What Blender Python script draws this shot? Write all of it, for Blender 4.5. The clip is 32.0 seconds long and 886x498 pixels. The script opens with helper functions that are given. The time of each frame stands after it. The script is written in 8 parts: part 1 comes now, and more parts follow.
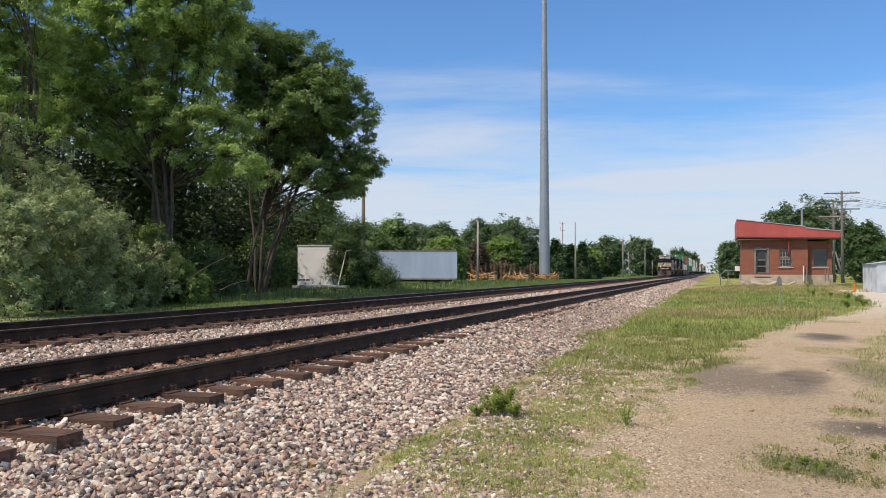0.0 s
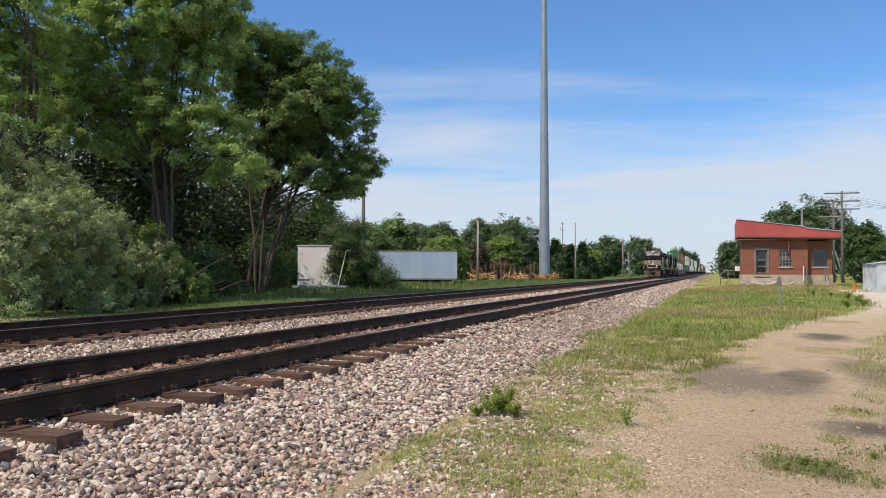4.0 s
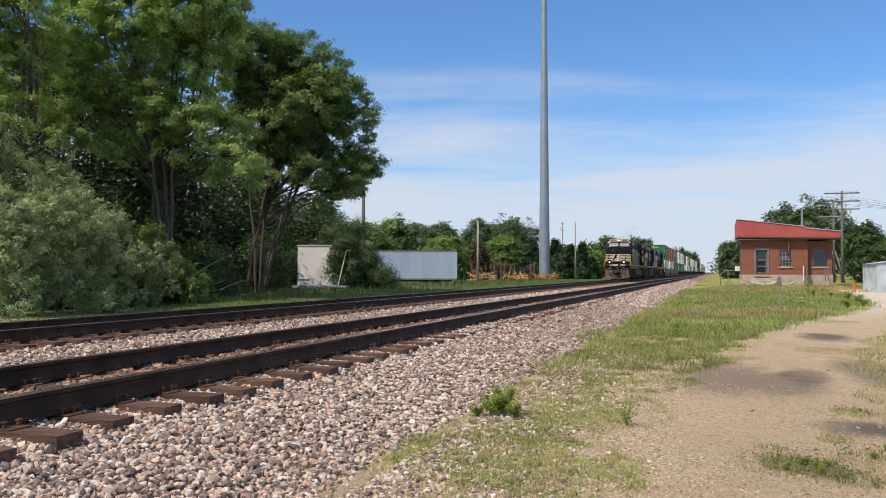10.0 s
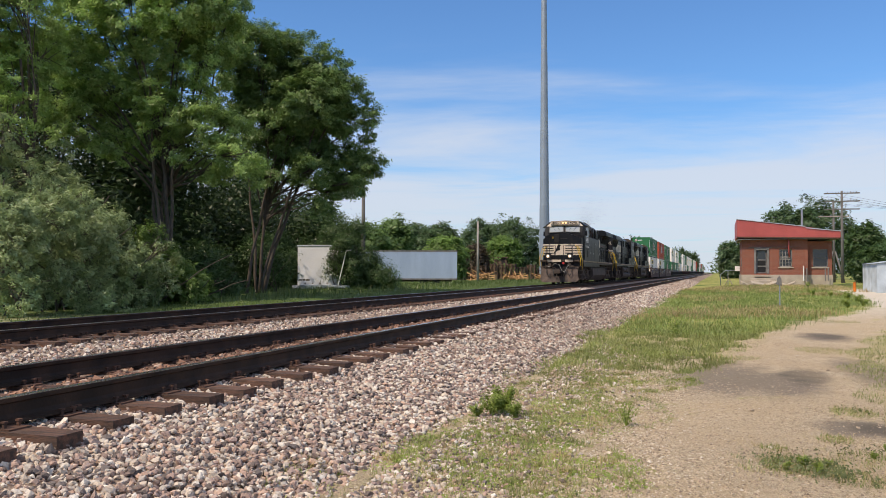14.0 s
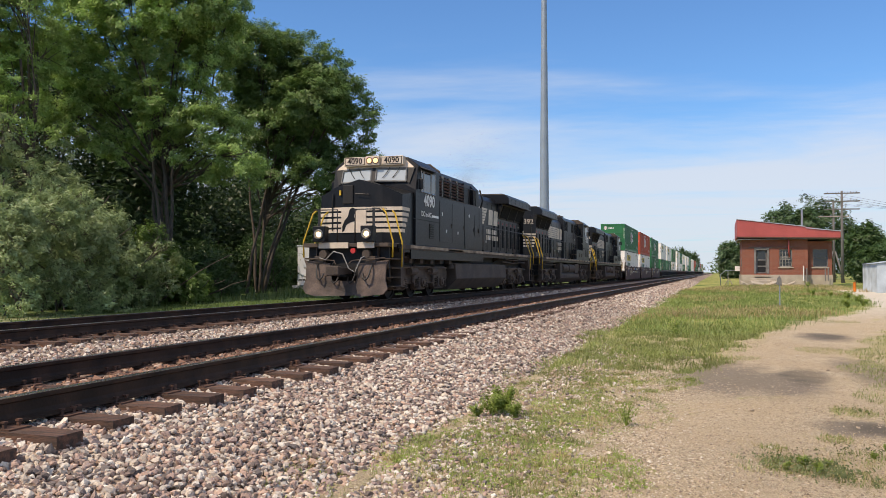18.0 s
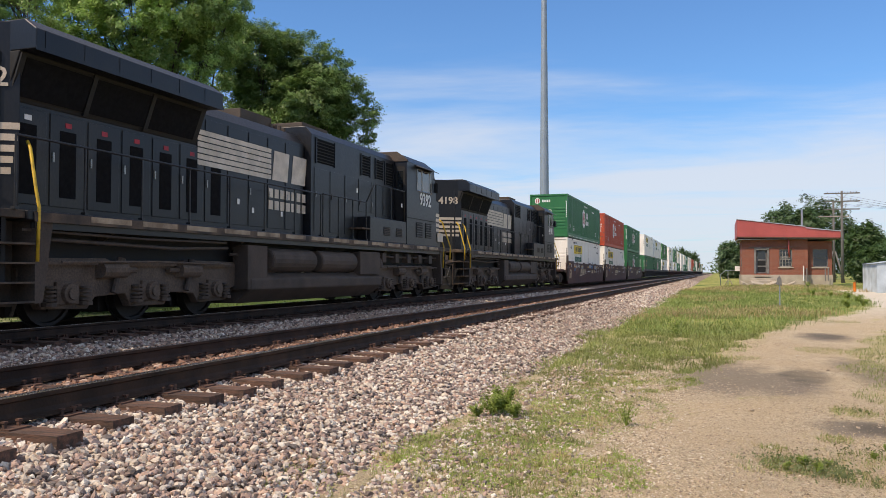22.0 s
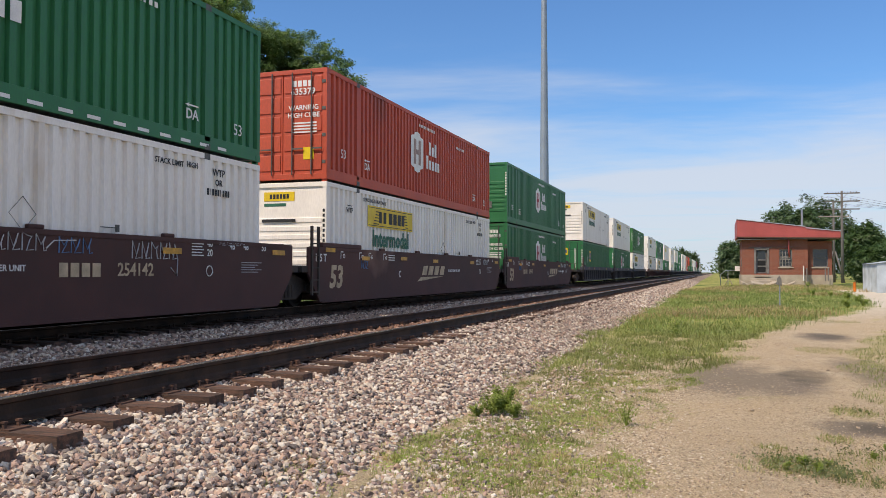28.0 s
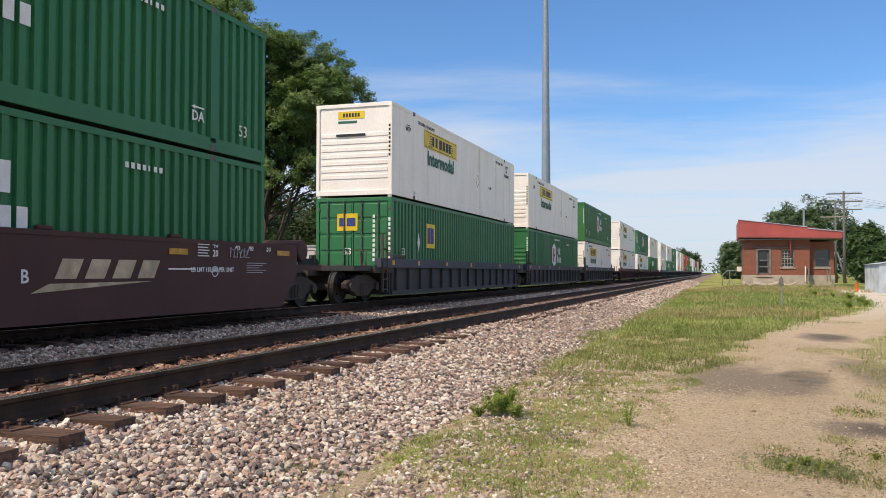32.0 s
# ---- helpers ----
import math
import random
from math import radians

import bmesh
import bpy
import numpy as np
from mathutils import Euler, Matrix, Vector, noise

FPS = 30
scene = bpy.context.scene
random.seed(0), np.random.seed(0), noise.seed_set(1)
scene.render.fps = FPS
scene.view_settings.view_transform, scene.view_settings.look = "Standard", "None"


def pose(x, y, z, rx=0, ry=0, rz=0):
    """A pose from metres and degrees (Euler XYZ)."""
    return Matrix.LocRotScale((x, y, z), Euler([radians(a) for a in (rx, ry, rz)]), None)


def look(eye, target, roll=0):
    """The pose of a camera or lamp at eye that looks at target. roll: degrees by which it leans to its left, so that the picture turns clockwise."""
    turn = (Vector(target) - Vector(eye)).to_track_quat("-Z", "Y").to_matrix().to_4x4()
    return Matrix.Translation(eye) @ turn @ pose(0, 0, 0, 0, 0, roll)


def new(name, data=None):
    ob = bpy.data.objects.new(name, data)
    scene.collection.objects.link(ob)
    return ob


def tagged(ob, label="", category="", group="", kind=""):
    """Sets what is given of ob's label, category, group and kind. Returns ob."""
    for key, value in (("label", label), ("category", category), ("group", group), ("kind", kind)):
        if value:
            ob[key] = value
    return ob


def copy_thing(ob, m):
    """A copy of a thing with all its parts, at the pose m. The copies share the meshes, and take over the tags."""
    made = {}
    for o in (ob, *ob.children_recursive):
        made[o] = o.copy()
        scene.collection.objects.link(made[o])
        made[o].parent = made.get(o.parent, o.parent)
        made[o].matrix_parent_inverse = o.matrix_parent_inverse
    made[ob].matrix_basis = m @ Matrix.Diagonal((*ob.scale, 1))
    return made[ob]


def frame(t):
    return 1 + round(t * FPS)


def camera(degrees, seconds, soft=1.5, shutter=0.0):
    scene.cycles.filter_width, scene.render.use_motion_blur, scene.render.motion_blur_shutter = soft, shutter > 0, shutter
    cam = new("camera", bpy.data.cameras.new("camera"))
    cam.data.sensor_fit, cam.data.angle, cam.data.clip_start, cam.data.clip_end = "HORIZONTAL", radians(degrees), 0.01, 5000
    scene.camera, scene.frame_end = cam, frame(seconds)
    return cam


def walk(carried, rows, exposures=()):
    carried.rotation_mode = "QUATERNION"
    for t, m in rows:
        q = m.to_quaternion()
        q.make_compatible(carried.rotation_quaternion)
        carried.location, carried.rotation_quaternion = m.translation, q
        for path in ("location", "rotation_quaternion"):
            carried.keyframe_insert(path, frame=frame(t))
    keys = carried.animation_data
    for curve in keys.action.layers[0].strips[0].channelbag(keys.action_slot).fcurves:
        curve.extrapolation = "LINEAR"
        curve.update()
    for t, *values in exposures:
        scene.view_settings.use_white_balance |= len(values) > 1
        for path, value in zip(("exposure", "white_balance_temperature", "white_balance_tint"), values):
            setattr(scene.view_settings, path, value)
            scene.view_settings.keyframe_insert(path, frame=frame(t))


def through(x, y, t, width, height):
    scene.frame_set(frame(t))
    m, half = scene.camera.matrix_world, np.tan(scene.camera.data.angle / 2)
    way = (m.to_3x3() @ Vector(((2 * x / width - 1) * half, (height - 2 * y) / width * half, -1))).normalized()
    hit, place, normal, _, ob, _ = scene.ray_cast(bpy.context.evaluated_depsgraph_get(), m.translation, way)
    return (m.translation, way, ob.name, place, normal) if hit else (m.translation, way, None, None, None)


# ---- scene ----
cam = camera(56.3, 32.0, soft=0.65, shutter=0.0)

EYE = (0.0, 0.0, 1.5)
PAN, TILT, LEAN = 18.30, 1.58, 0.09


def aim(dpan=0.0, dtilt=0.0):
    a, b = radians(PAN + dpan), radians(TILT + dtilt)
    d = Vector((-math.sin(a) * math.cos(b), math.cos(a) * math.cos(b), math.sin(b)))
    return look(EYE, Vector(EYE) + d, LEAN)


walk(cam, [(0, aim()), (10, aim()), (20, aim()), (31.0, aim()), (31.6, aim(0.03, 0.0)), (32, aim(0.11, 0.03))],
     exposures=[(0, -0.14, 7800, 13), (15, -0.14, 7800, 13), (18.5, -0.07, 7950, 13), (25.0, -0.06, 7950, 13), (28.5, -0.17, 7850, 13), (31, -0.15, 7900, 13), (32, -0.09, 7950, 13)])

# ---- world and sun ----
SUN = Vector((-0.36, -0.52, 0.78)).normalized()
world = bpy.data.worlds.new("world")
scene.world = world
world.use_nodes = True


def make_world():
    nt = world.node_tree
    n, l = nt.nodes, nt.links
    bg = n["Background"]
    bg.inputs[1].default_value = 0.15
    sky = n.new("ShaderNodeTexSky")
    sky.sky_type, sky.sun_disc = "NISHITA", False
    sky.sun_elevation = math.asin(SUN.z)
    sky.sun_rotation = math.atan2(SUN.x, SUN.y)
    sky.altitude, sky.air_density, sky.dust_density, sky.ozone_density = 200, 1.0, 0.7, 2.2
    tc = n.new("ShaderNodeTexCoord")
    sep = n.new("ShaderNodeSeparateXYZ")
    l.new(tc.outputs["Generated"], sep.inputs[0])

    def math_node(op, a, b, clamp=False):
        m = n.new("ShaderNodeMath")
        m.operation, m.use_clamp = op, clamp
        for i, v in enumerate((a, b)):
            if isinstance(v, (int, float)):
                m.inputs[i].default_value = v
            else:
                l.new(v, m.inputs[i])
        return m.outputs[0]

    # a high cloud sheet: the directions are laid on a flat layer overhead
    zz = math_node("MAXIMUM", sep.outputs[2], 0.02)
    u = math_node("DIVIDE", sep.outputs[0], zz)
    v = math_node("DIVIDE", sep.outputs[1], zz)
    comb = n.new("ShaderNodeCombineXYZ")
    l.new(u, comb.inputs[0])
    l.new(v, comb.inputs[1])
    mp = n.new("ShaderNodeMapping")
    mp.inputs["Rotation"].default_value = (0, 0, radians(12))
    mp.inputs["Scale"].default_value = (0.13, 0.17, 1)
    mp.inputs["Location"].default_value = (3.4, 1.3, 0)
    l.new(comb.outputs[0], mp.inputs[0])
    n1 = n.new("ShaderNodeTexNoise")
    n1.inputs["Scale"].default_value, n1.inputs["Detail"].default_value, n1.inputs["Roughness"].default_value = 2.3, 7, 0.58
    n1.inputs["Distortion"].default_value = 0.4
    l.new(mp.outputs[0], n1.inputs["Vector"])
    # the sheet thickens towards the horizon
    band = n.new("ShaderNodeMapRange")
    band.interpolation_type = "SMOOTHSTEP"
    for k, val in (("From Min", 0.06), ("From Max", 0.29), ("To Min", 0.38), ("To Max", -0.10)):
        band.inputs[k].default_value = val
    l.new(sep.outputs[2], band.inputs["Value"])
    amt = math_node("ADD", n1.outputs["Fac"], band.outputs[0])
    ramp = n.new("ShaderNodeMapRange")
    ramp.interpolation_type = "SMOOTHSTEP"
    for k, val in (("From Min", 0.42), ("From Max", 0.92), ("To Min", 0.0), ("To Max", 0.84)):
        ramp.inputs[k].default_value = val
    l.new(amt, ramp.inputs["Value"])
    mix = n.new("ShaderNodeMix")
    mix.data_type = "RGBA"
    tint = n.new("ShaderNodeMix")
    tint.data_type, tint.blend_type = "RGBA", "MULTIPLY"
    tint.inputs["Factor"].default_value = 1.0
    tint.inputs[7].default_value = (0.475, 0.875, 1.33, 1)
    l.new(sky.outputs[0], tint.inputs[6])
    l.new(ramp.outputs[0], mix.inputs["Factor"])
    l.new(tint.outputs[2], mix.inputs[6])
    mix.inputs[7].default_value = (4.50, 5.42, 7.0, 1)
    # a white layer added overhead, out of view, to lift and warm the shade
    fill_veil = n.new("ShaderNodeMapRange")
    fill_veil.interpolation_type = "SMOOTHSTEP"
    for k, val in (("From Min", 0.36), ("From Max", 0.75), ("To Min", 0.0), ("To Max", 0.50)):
        fill_veil.inputs[k].default_value = val
    l.new(sep.outputs[2], fill_veil.inputs["Value"])
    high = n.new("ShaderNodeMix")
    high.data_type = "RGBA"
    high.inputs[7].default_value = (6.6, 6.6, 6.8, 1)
    l.new(fill_veil.outputs[0], high.inputs["Factor"])
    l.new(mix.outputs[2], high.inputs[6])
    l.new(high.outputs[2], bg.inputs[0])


make_world()
sun = new("sun", bpy.data.lights.new("sun", "SUN"))
sun.data.energy, sun.data.angle, sun.data.color = 4.0, radians(0.6), (1.0, 0.915, 0.815)
sun.matrix_world = look(SUN * 100, (0, 0, 0))

# ---- materials ----


def mat(name, color, rough=0.6, metal=0.0, vary=0.25, scale=6.0, fine=60.0, bump=0.15, color2=None, spots=None,
        island=0.0, object_random=0.0, streak=None, spec=0.5):
    """A surface with variation at two scales. spots: (colour, share) of larger stains; streak: stretch of the coarse noise."""
    m = bpy.data.materials.new(name)
    m.use_nodes = True
    nt = m.node_tree
    n, l = nt.nodes, nt.links
    b = n["Principled BSDF"]
    b.inputs["Metallic"].default_value = metal
    b.inputs["Specular IOR Level"].default_value = spec
    tc = n.new("ShaderNodeTexCoord")
    vec = tc.outputs["Object"]
    if streak:
        mp = n.new("ShaderNodeMapping")
        mp.inputs["Scale"].default_value = streak
        l.new(vec, mp.inputs[0])
        vec = mp.outputs[0]

    def noise_node(s, detail):
        t = n.new("ShaderNodeTexNoise")
        t.inputs["Scale"].default_value, t.inputs["Detail"].default_value = s, detail
        l.new(vec, t.inputs["Vector"])
        return t.outputs["Fac"]

    def mixed(kind, f, a, c):
        x = n.new("ShaderNodeMix")
        x.data_type, x.blend_type = "RGBA", kind
        for i, val in ((0, f), (6, a), (7, c)):
            if isinstance(val, (int, float)):
                x.inputs[i].default_value = val
            elif isinstance(val, tuple):
                x.inputs[i].default_value = (*val[:3], 1)
            else:
                l.new(val, x.inputs[i])
        return x.outputs[2]

    def ranged(val, a, c, lo, hi):
        r = n.new("ShaderNodeMapRange")
        for k, q in (("From Min", a), ("From Max", c), ("To Min", lo), ("To Max", hi)):
            r.inputs[k].default_value = q
        l.new(val, r.inputs["Value"])
        return r.outputs[0]

    coarse, small = noise_node(scale, 5), noise_node(fine, 3)
    c2 = color2 or tuple(v * 0.6 for v in color)
    col = mixed("MIX", ranged(coarse, 0.35, 0.65, 0, 1), color, c2)
    if spots:
        big = noise_node(scale * 0.35, 4)
        col = mixed("MIX", ranged(big, 0.66 - spots[1] * 0.4, 0.74 - spots[1] * 0.3, 0, 1), col, spots[0])
    bright = ranged(small, 0.25, 0.75, 1 - vary, 1 + vary)
    if island:
        g = n.new("ShaderNodeNewGeometry")
        r = ranged(g.outputs["Random Per Island"], 0, 1, 1 - island, 1 + island)
        q = n.new("ShaderNodeMath")
        q.operation = "MULTIPLY"
        l.new(bright, q.inputs[0])
        l.new(r, q.inputs[1])
        bright = q.outputs[0]
    if object_random:
        g = n.new("ShaderNodeObjectInfo")
        r = ranged(g.outputs["Random"], 0, 1, 1 - object_random, 1 + object_random)
        q = n.new("ShaderNodeMath")
        q.operation = "MULTIPLY"
        l.new(bright, q.inputs[0])
        l.new(r, q.inputs[1])
        bright = q.outputs[0]
    h = n.new("ShaderNodeHueSaturation")
    l.new(bright, h.inputs["Value"])
    l.new(col, h.inputs["Color"])
    l.new(h.outputs[0], b.inputs["Base Color"])
    l.new(ranged(small, 0.2, 0.8, max(rough - 0.12, 0.03), min(rough + 0.12, 1)), b.inputs["Roughness"])
    if bump:
        bp = n.new("ShaderNodeBump")
        bp.inputs["Strength"].default_value, bp.inputs["Distance"].default_value = bump, 0.02
        l.new(small, bp.inputs["Height"])
        l.new(bp.outputs[0], b.inputs["Normal"])
    return m


def leaf_mat(name, c1, c2, through=0.35):
    m = bpy.data.materials.new(name)
    m.use_nodes = True
    nt = m.node_tree
    n, l = nt.nodes, nt.links
    n.remove(n["Principled BSDF"])
    g = n.new("ShaderNodeNewGeometry")
    ramp = n.new("ShaderNodeMix")
    ramp.data_type = "RGBA"
    l.new(g.outputs["Random Per Island"], ramp.inputs["Factor"])
    ramp.inputs[6].default_value, ramp.inputs[7].default_value = (*c1, 1), (*c2, 1)
    tc = n.new("ShaderNodeTexCoord")
    t = n.new("ShaderNodeTexNoise")
    t.inputs["Scale"].default_value, t.inputs["Detail"].default_value = 0.6, 3
    l.new(tc.outputs["Object"], t.inputs["Vector"])
    r = n.new("ShaderNodeMapRange")
    for k, q in (("From Min", 0.3), ("From Max", 0.7), ("To Min", 0.7), ("To Max", 1.3)):
        r.inputs[k].default_value = q
    l.new(t.outputs["Fac"], r.inputs["Value"])
    h = n.new("ShaderNodeHueSaturation")
    l.new(r.outputs[0], h.inputs["Value"])
    l.new(ramp.outputs[2], h.inputs["Color"])
    d, tr, gl = n.new("ShaderNodeBsdfDiffuse"), n.new("ShaderNodeBsdfTranslucent"), n.new("ShaderNodeBsdfGlossy")
    l.new(h.outputs[0], d.inputs[0])
    l.new(h.outputs[0], tr.inputs[0])
    gl.inputs["Roughness"].default_value = 0.45
    m1, m2 = n.new("ShaderNodeMixShader"), n.new("ShaderNodeMixShader")
    m1.inputs[0].default_value, m2.inputs[0].default_value = through, 0.045
    l.new(d.outputs[0], m1.inputs[1])
    l.new(tr.outputs[0], m1.inputs[2])
    l.new(m1.outputs[0], m2.inputs[1])
    l.new(gl.outputs[0], m2.inputs[2])
    l.new(m2.outputs[0], n["Material Output"].inputs[0])
    return m


def glow_mat(name, color, strength):
    m = bpy.data.materials.new(name)
    m.use_nodes = True
    b = m.node_tree.nodes["Principled BSDF"]
    b.inputs["Base Color"].default_value = (0.05, 0.045, 0.04, 1)
    b.inputs["Emission Color"].default_value, b.inputs["Emission Strength"].default_value = (*color, 1), strength
    return m


def glass_mat(name, color=(0.02, 0.025, 0.03), rough=0.05):
    m = bpy.data.materials.new(name)
    m.use_nodes = True
    b = m.node_tree.nodes["Principled BSDF"]
    b.inputs["Base Color"].default_value, b.inputs["Roughness"].default_value = (*color, 1), rough
    b.inputs["Specular IOR Level"].default_value = 0.8
    return m


RAIL_STEEL = mat("rail_steel", (0.062, 0.036, 0.025), 0.7, 0.0, 0.25, 3, 40, 0.2, color2=(0.026, 0.018, 0.014), spec=0.2)
RAIL_HEAD = mat("rail_head", (0.36, 0.37, 0.40), 0.26, 0.9, 0.1, 2, 60, 0.03)
RUST = mat("rusty_steel", (0.13, 0.062, 0.040), 0.85, 0.0, 0.35, 12, 70, 0.4, color2=(0.075, 0.040, 0.028))
TIE_WOOD = mat("tie_wood", (0.190, 0.096, 0.064), 0.9, 0.0, 0.40, 5, 45, 0.7, color2=(0.060, 0.042, 0.034),
               object_random=0.3, streak=(0.5, 5, 5))


def stone_mat(name, colours):
    """Mixed crushed stone: each stone takes one of several colours."""
    m = mat(name, (0.5, 0.5, 0.5), 0.92, 0, 0.22, 14, 70, 0.3, color2=(0.42, 0.42, 0.42))
    nt = m.node_tree
    n, l = nt.nodes, nt.links
    b = n["Principled BSDF"]
    src = b.inputs["Base Color"].links[0].from_socket
    g = n.new("ShaderNodeNewGeometry")
    r = n.new("ShaderNodeValToRGB")
    r.color_ramp.interpolation = "CONSTANT"
    e = r.color_ramp.elements
    e[0].position, e[0].color = 0.0, (*colours[0], 1)
    e[1].position, e[1].color = 1 / len(colours), (*colours[1], 1)
    for k, c in enumerate(colours[2:], 2):
        q = e.new(k / len(colours))
        q.color = (*c, 1)
    l.new(g.outputs["Random Per Island"], r.inputs[0])
    x = n.new("ShaderNodeMix")
    x.data_type, x.blend_type = "RGBA", "MULTIPLY"
    x.inputs[0].default_value = 1.0
    l.new(src, x.inputs[6])
    l.new(r.outputs[0], x.inputs[7])
    y = n.new("ShaderNodeMix")
    y.data_type, y.blend_type = "RGBA", "MULTIPLY"
    y.inputs[0].default_value, y.inputs[7].default_value = 1.0, (2, 2, 2, 1)
    l.new(x.outputs[2], y.inputs[6])
    l.new(y.outputs[2], b.inputs["Base Color"])
    return m


STONE = stone_mat("ballast_stone", [(0.60, 0.505, 0.405), (0.33, 0.245, 0.210), (0.67, 0.595, 0.505), (0.46, 0.320, 0.262), (0.145, 0.115, 0.102), (0.63, 0.53, 0.43), (0.40, 0.300, 0.262), (0.55, 0.380, 0.290), (0.25, 0.18, 0.152), (0.76, 0.70, 0.615), (0.195, 0.165, 0.152), (0.51, 0.445, 0.385)])
PEBBLE = stone_mat("drive_pebble", [(0.56, 0.455, 0.34), (0.40, 0.315, 0.225), (0.62, 0.53, 0.41), (0.28, 0.215, 0.155), (0.50, 0.39, 0.28), (0.66, 0.58, 0.47)])
GRIT = stone_mat("drive_grit", [(0.52, 0.415, 0.30), (0.34, 0.26, 0.185), (0.48, 0.385, 0.28), (0.25, 0.185, 0.135), (0.47, 0.36, 0.255)])
STONE_RUST = stone_mat("rusty_ballast", [(0.36, 0.20, 0.135), (0.24, 0.13, 0.09), (0.50, 0.36, 0.28), (0.30, 0.165, 0.11), (0.17, 0.11, 0.08)])
# oily stones, darkened further: the shade below the train is in their colours
STONE_OILY_SHADED = stone_mat("oily_shaded_ballast", [(0.13, 0.095, 0.075), (0.09, 0.066, 0.053), (0.20, 0.155, 0.125), (0.11, 0.078, 0.062), (0.065, 0.050, 0.043)])
BED = mat("ballast_bed", (0.38, 0.29, 0.225), 0.95, 0, 0.6, 22, 34, 1.0, color2=(0.16, 0.11, 0.082))

# ---- mesh helpers ----


class M:
    """A mesh under way: boxes, prisms, round bars and tubes, joined. flip = length: mirrors along y."""

    def __init__(self, flip=None, dy=0.0):
        self.v, self.f, self.flip, self.dy = [], [], flip, dy

    def add(self, vs, fs):
        o = len(self.v)
        if self.dy:
            vs = [(x, y + self.dy, z) for x, y, z in vs]
        if self.flip is not None:
            vs = [(x, self.flip - y, z) for x, y, z in vs]
            fs = [tuple(reversed(q)) for q in fs]
        self.v += vs
        self.f += [tuple(i + o for i in q) for q in fs]
        return self

    def box(self, x0, x1, y0, y1, z0, z1):
        return self.add([(x0, y0, z0), (x1, y0, z0), (x1, y1, z0), (x0, y1, z0), (x0, y0, z1), (x1, y0, z1), (x1, y1, z1), (x0, y1, z1)],
                        [(3, 2, 1, 0), (4, 5, 6, 7), (0, 1, 5, 4), (1, 2, 6, 5), (2, 3, 7, 6), (3, 0, 4, 7)])

    def loft(self, rings, caps=True):
        """Rings of equal length, each a loop of points."""
        k = len(rings[0])
        vs = [tuple(p) for r in rings for p in r]
        fs = [(i * k + j, i * k + (j + 1) % k, (i + 1) * k + (j + 1) % k, (i + 1) * k + j) for i in range(len(rings) - 1) for j in range(k)]
        if caps:
            fs += [tuple(reversed(range(k))), tuple(range((len(rings) - 1) * k, len(rings) * k))]
        return self.add(vs, fs)

    def prism(self, pts, axis, a, b):
        """A polygon pushed along an axis: pts are the other two coordinates in x, y, z order."""
        def at(p, h):
            return (h, *p) if axis == "x" else (p[0], h, p[1]) if axis == "y" else (*p, h)
        area = sum(p[0] * q[1] - q[0] * p[1] for p, q in zip(pts, pts[1:] + pts[:1]))
        if (area > 0) == (axis == "y"):
            pts = pts[::-1]
        return self.loft([[at(p, a) for p in pts], [at(p, b) for p in pts]])

    def tube(self, path, r, n=8, r2=None, caps=True):
        path = [Vector(p) for p in path]
        rings = []
        for i, p in enumerate(path):
            d = (path[min(i + 1, len(path) - 1)] - path[max(i - 1, 0)]).normalized()
            u = d.orthogonal().normalized() if i == 0 else (u - d * u.dot(d)).normalized()
            w = d.cross(u)
            q = r if r2 is None else r + (r2 - r) * i / (len(path) - 1)
            rings.append([p + (u * math.cos(2 * math.pi * k / n) + w * math.sin(2 * math.pi * k / n)) * q for k in range(n)])
        return self.loft(rings, caps)

    def cyl(self, a, b, r, n=12, r2=None):
        return self.tube([a, b], r, n, r2)

    def mesh(self, name, m, smooth=False):
        me = bpy.data.meshes.new(name)
        me.from_pydata(self.v, [], self.f)
        me.materials.append(m)
        me.shade_smooth() if smooth else me.shade_flat()
        me.update()
        return me


def part(name, bm, m, parent=None, label="", bevel=0.0, smooth=False, at=None):
    """Links a mesh as one object under a thing or a part."""
    me = bm.mesh(name, m, smooth) if isinstance(bm, M) else bm
    ob = new(name, me)
    if parent:
        ob.parent = parent
    if label:
        tagged(ob, label)
    if at:
        ob.location = at
    if bevel:
        b = ob.modifiers.new("bevel", "BEVEL")
        b.width, b.segments, b.limit_method, b.angle_limit = bevel, 2, "ANGLE", radians(40)
    return ob


def thing(name, label, category, group="", kind="", at=None):
    ob = tagged(new(name), label, category, group, kind)
    if at:
        ob.location = at
    return ob


def arrays(name, verts, faces, m, smooth=False):
    """A mesh from numpy arrays; faces all of one length."""
    me = bpy.data.meshes.new(name)
    k = faces.shape[1]
    me.vertices.add(len(verts))
    me.vertices.foreach_set("co", np.ascontiguousarray(verts, dtype=np.float32).ravel())
    me.loops.add(faces.size)
    me.loops.foreach_set("vertex_index", np.ascontiguousarray(faces, dtype=np.int32).ravel())
    me.polygons.add(len(faces))
    me.polygons.foreach_set("loop_start", np.arange(0, faces.size, k, dtype=np.int32))
    me.materials.append(m)
    me.update(calc_edges=True)
    me.validate()
    me.shade_smooth() if smooth else me.shade_flat()
    return me


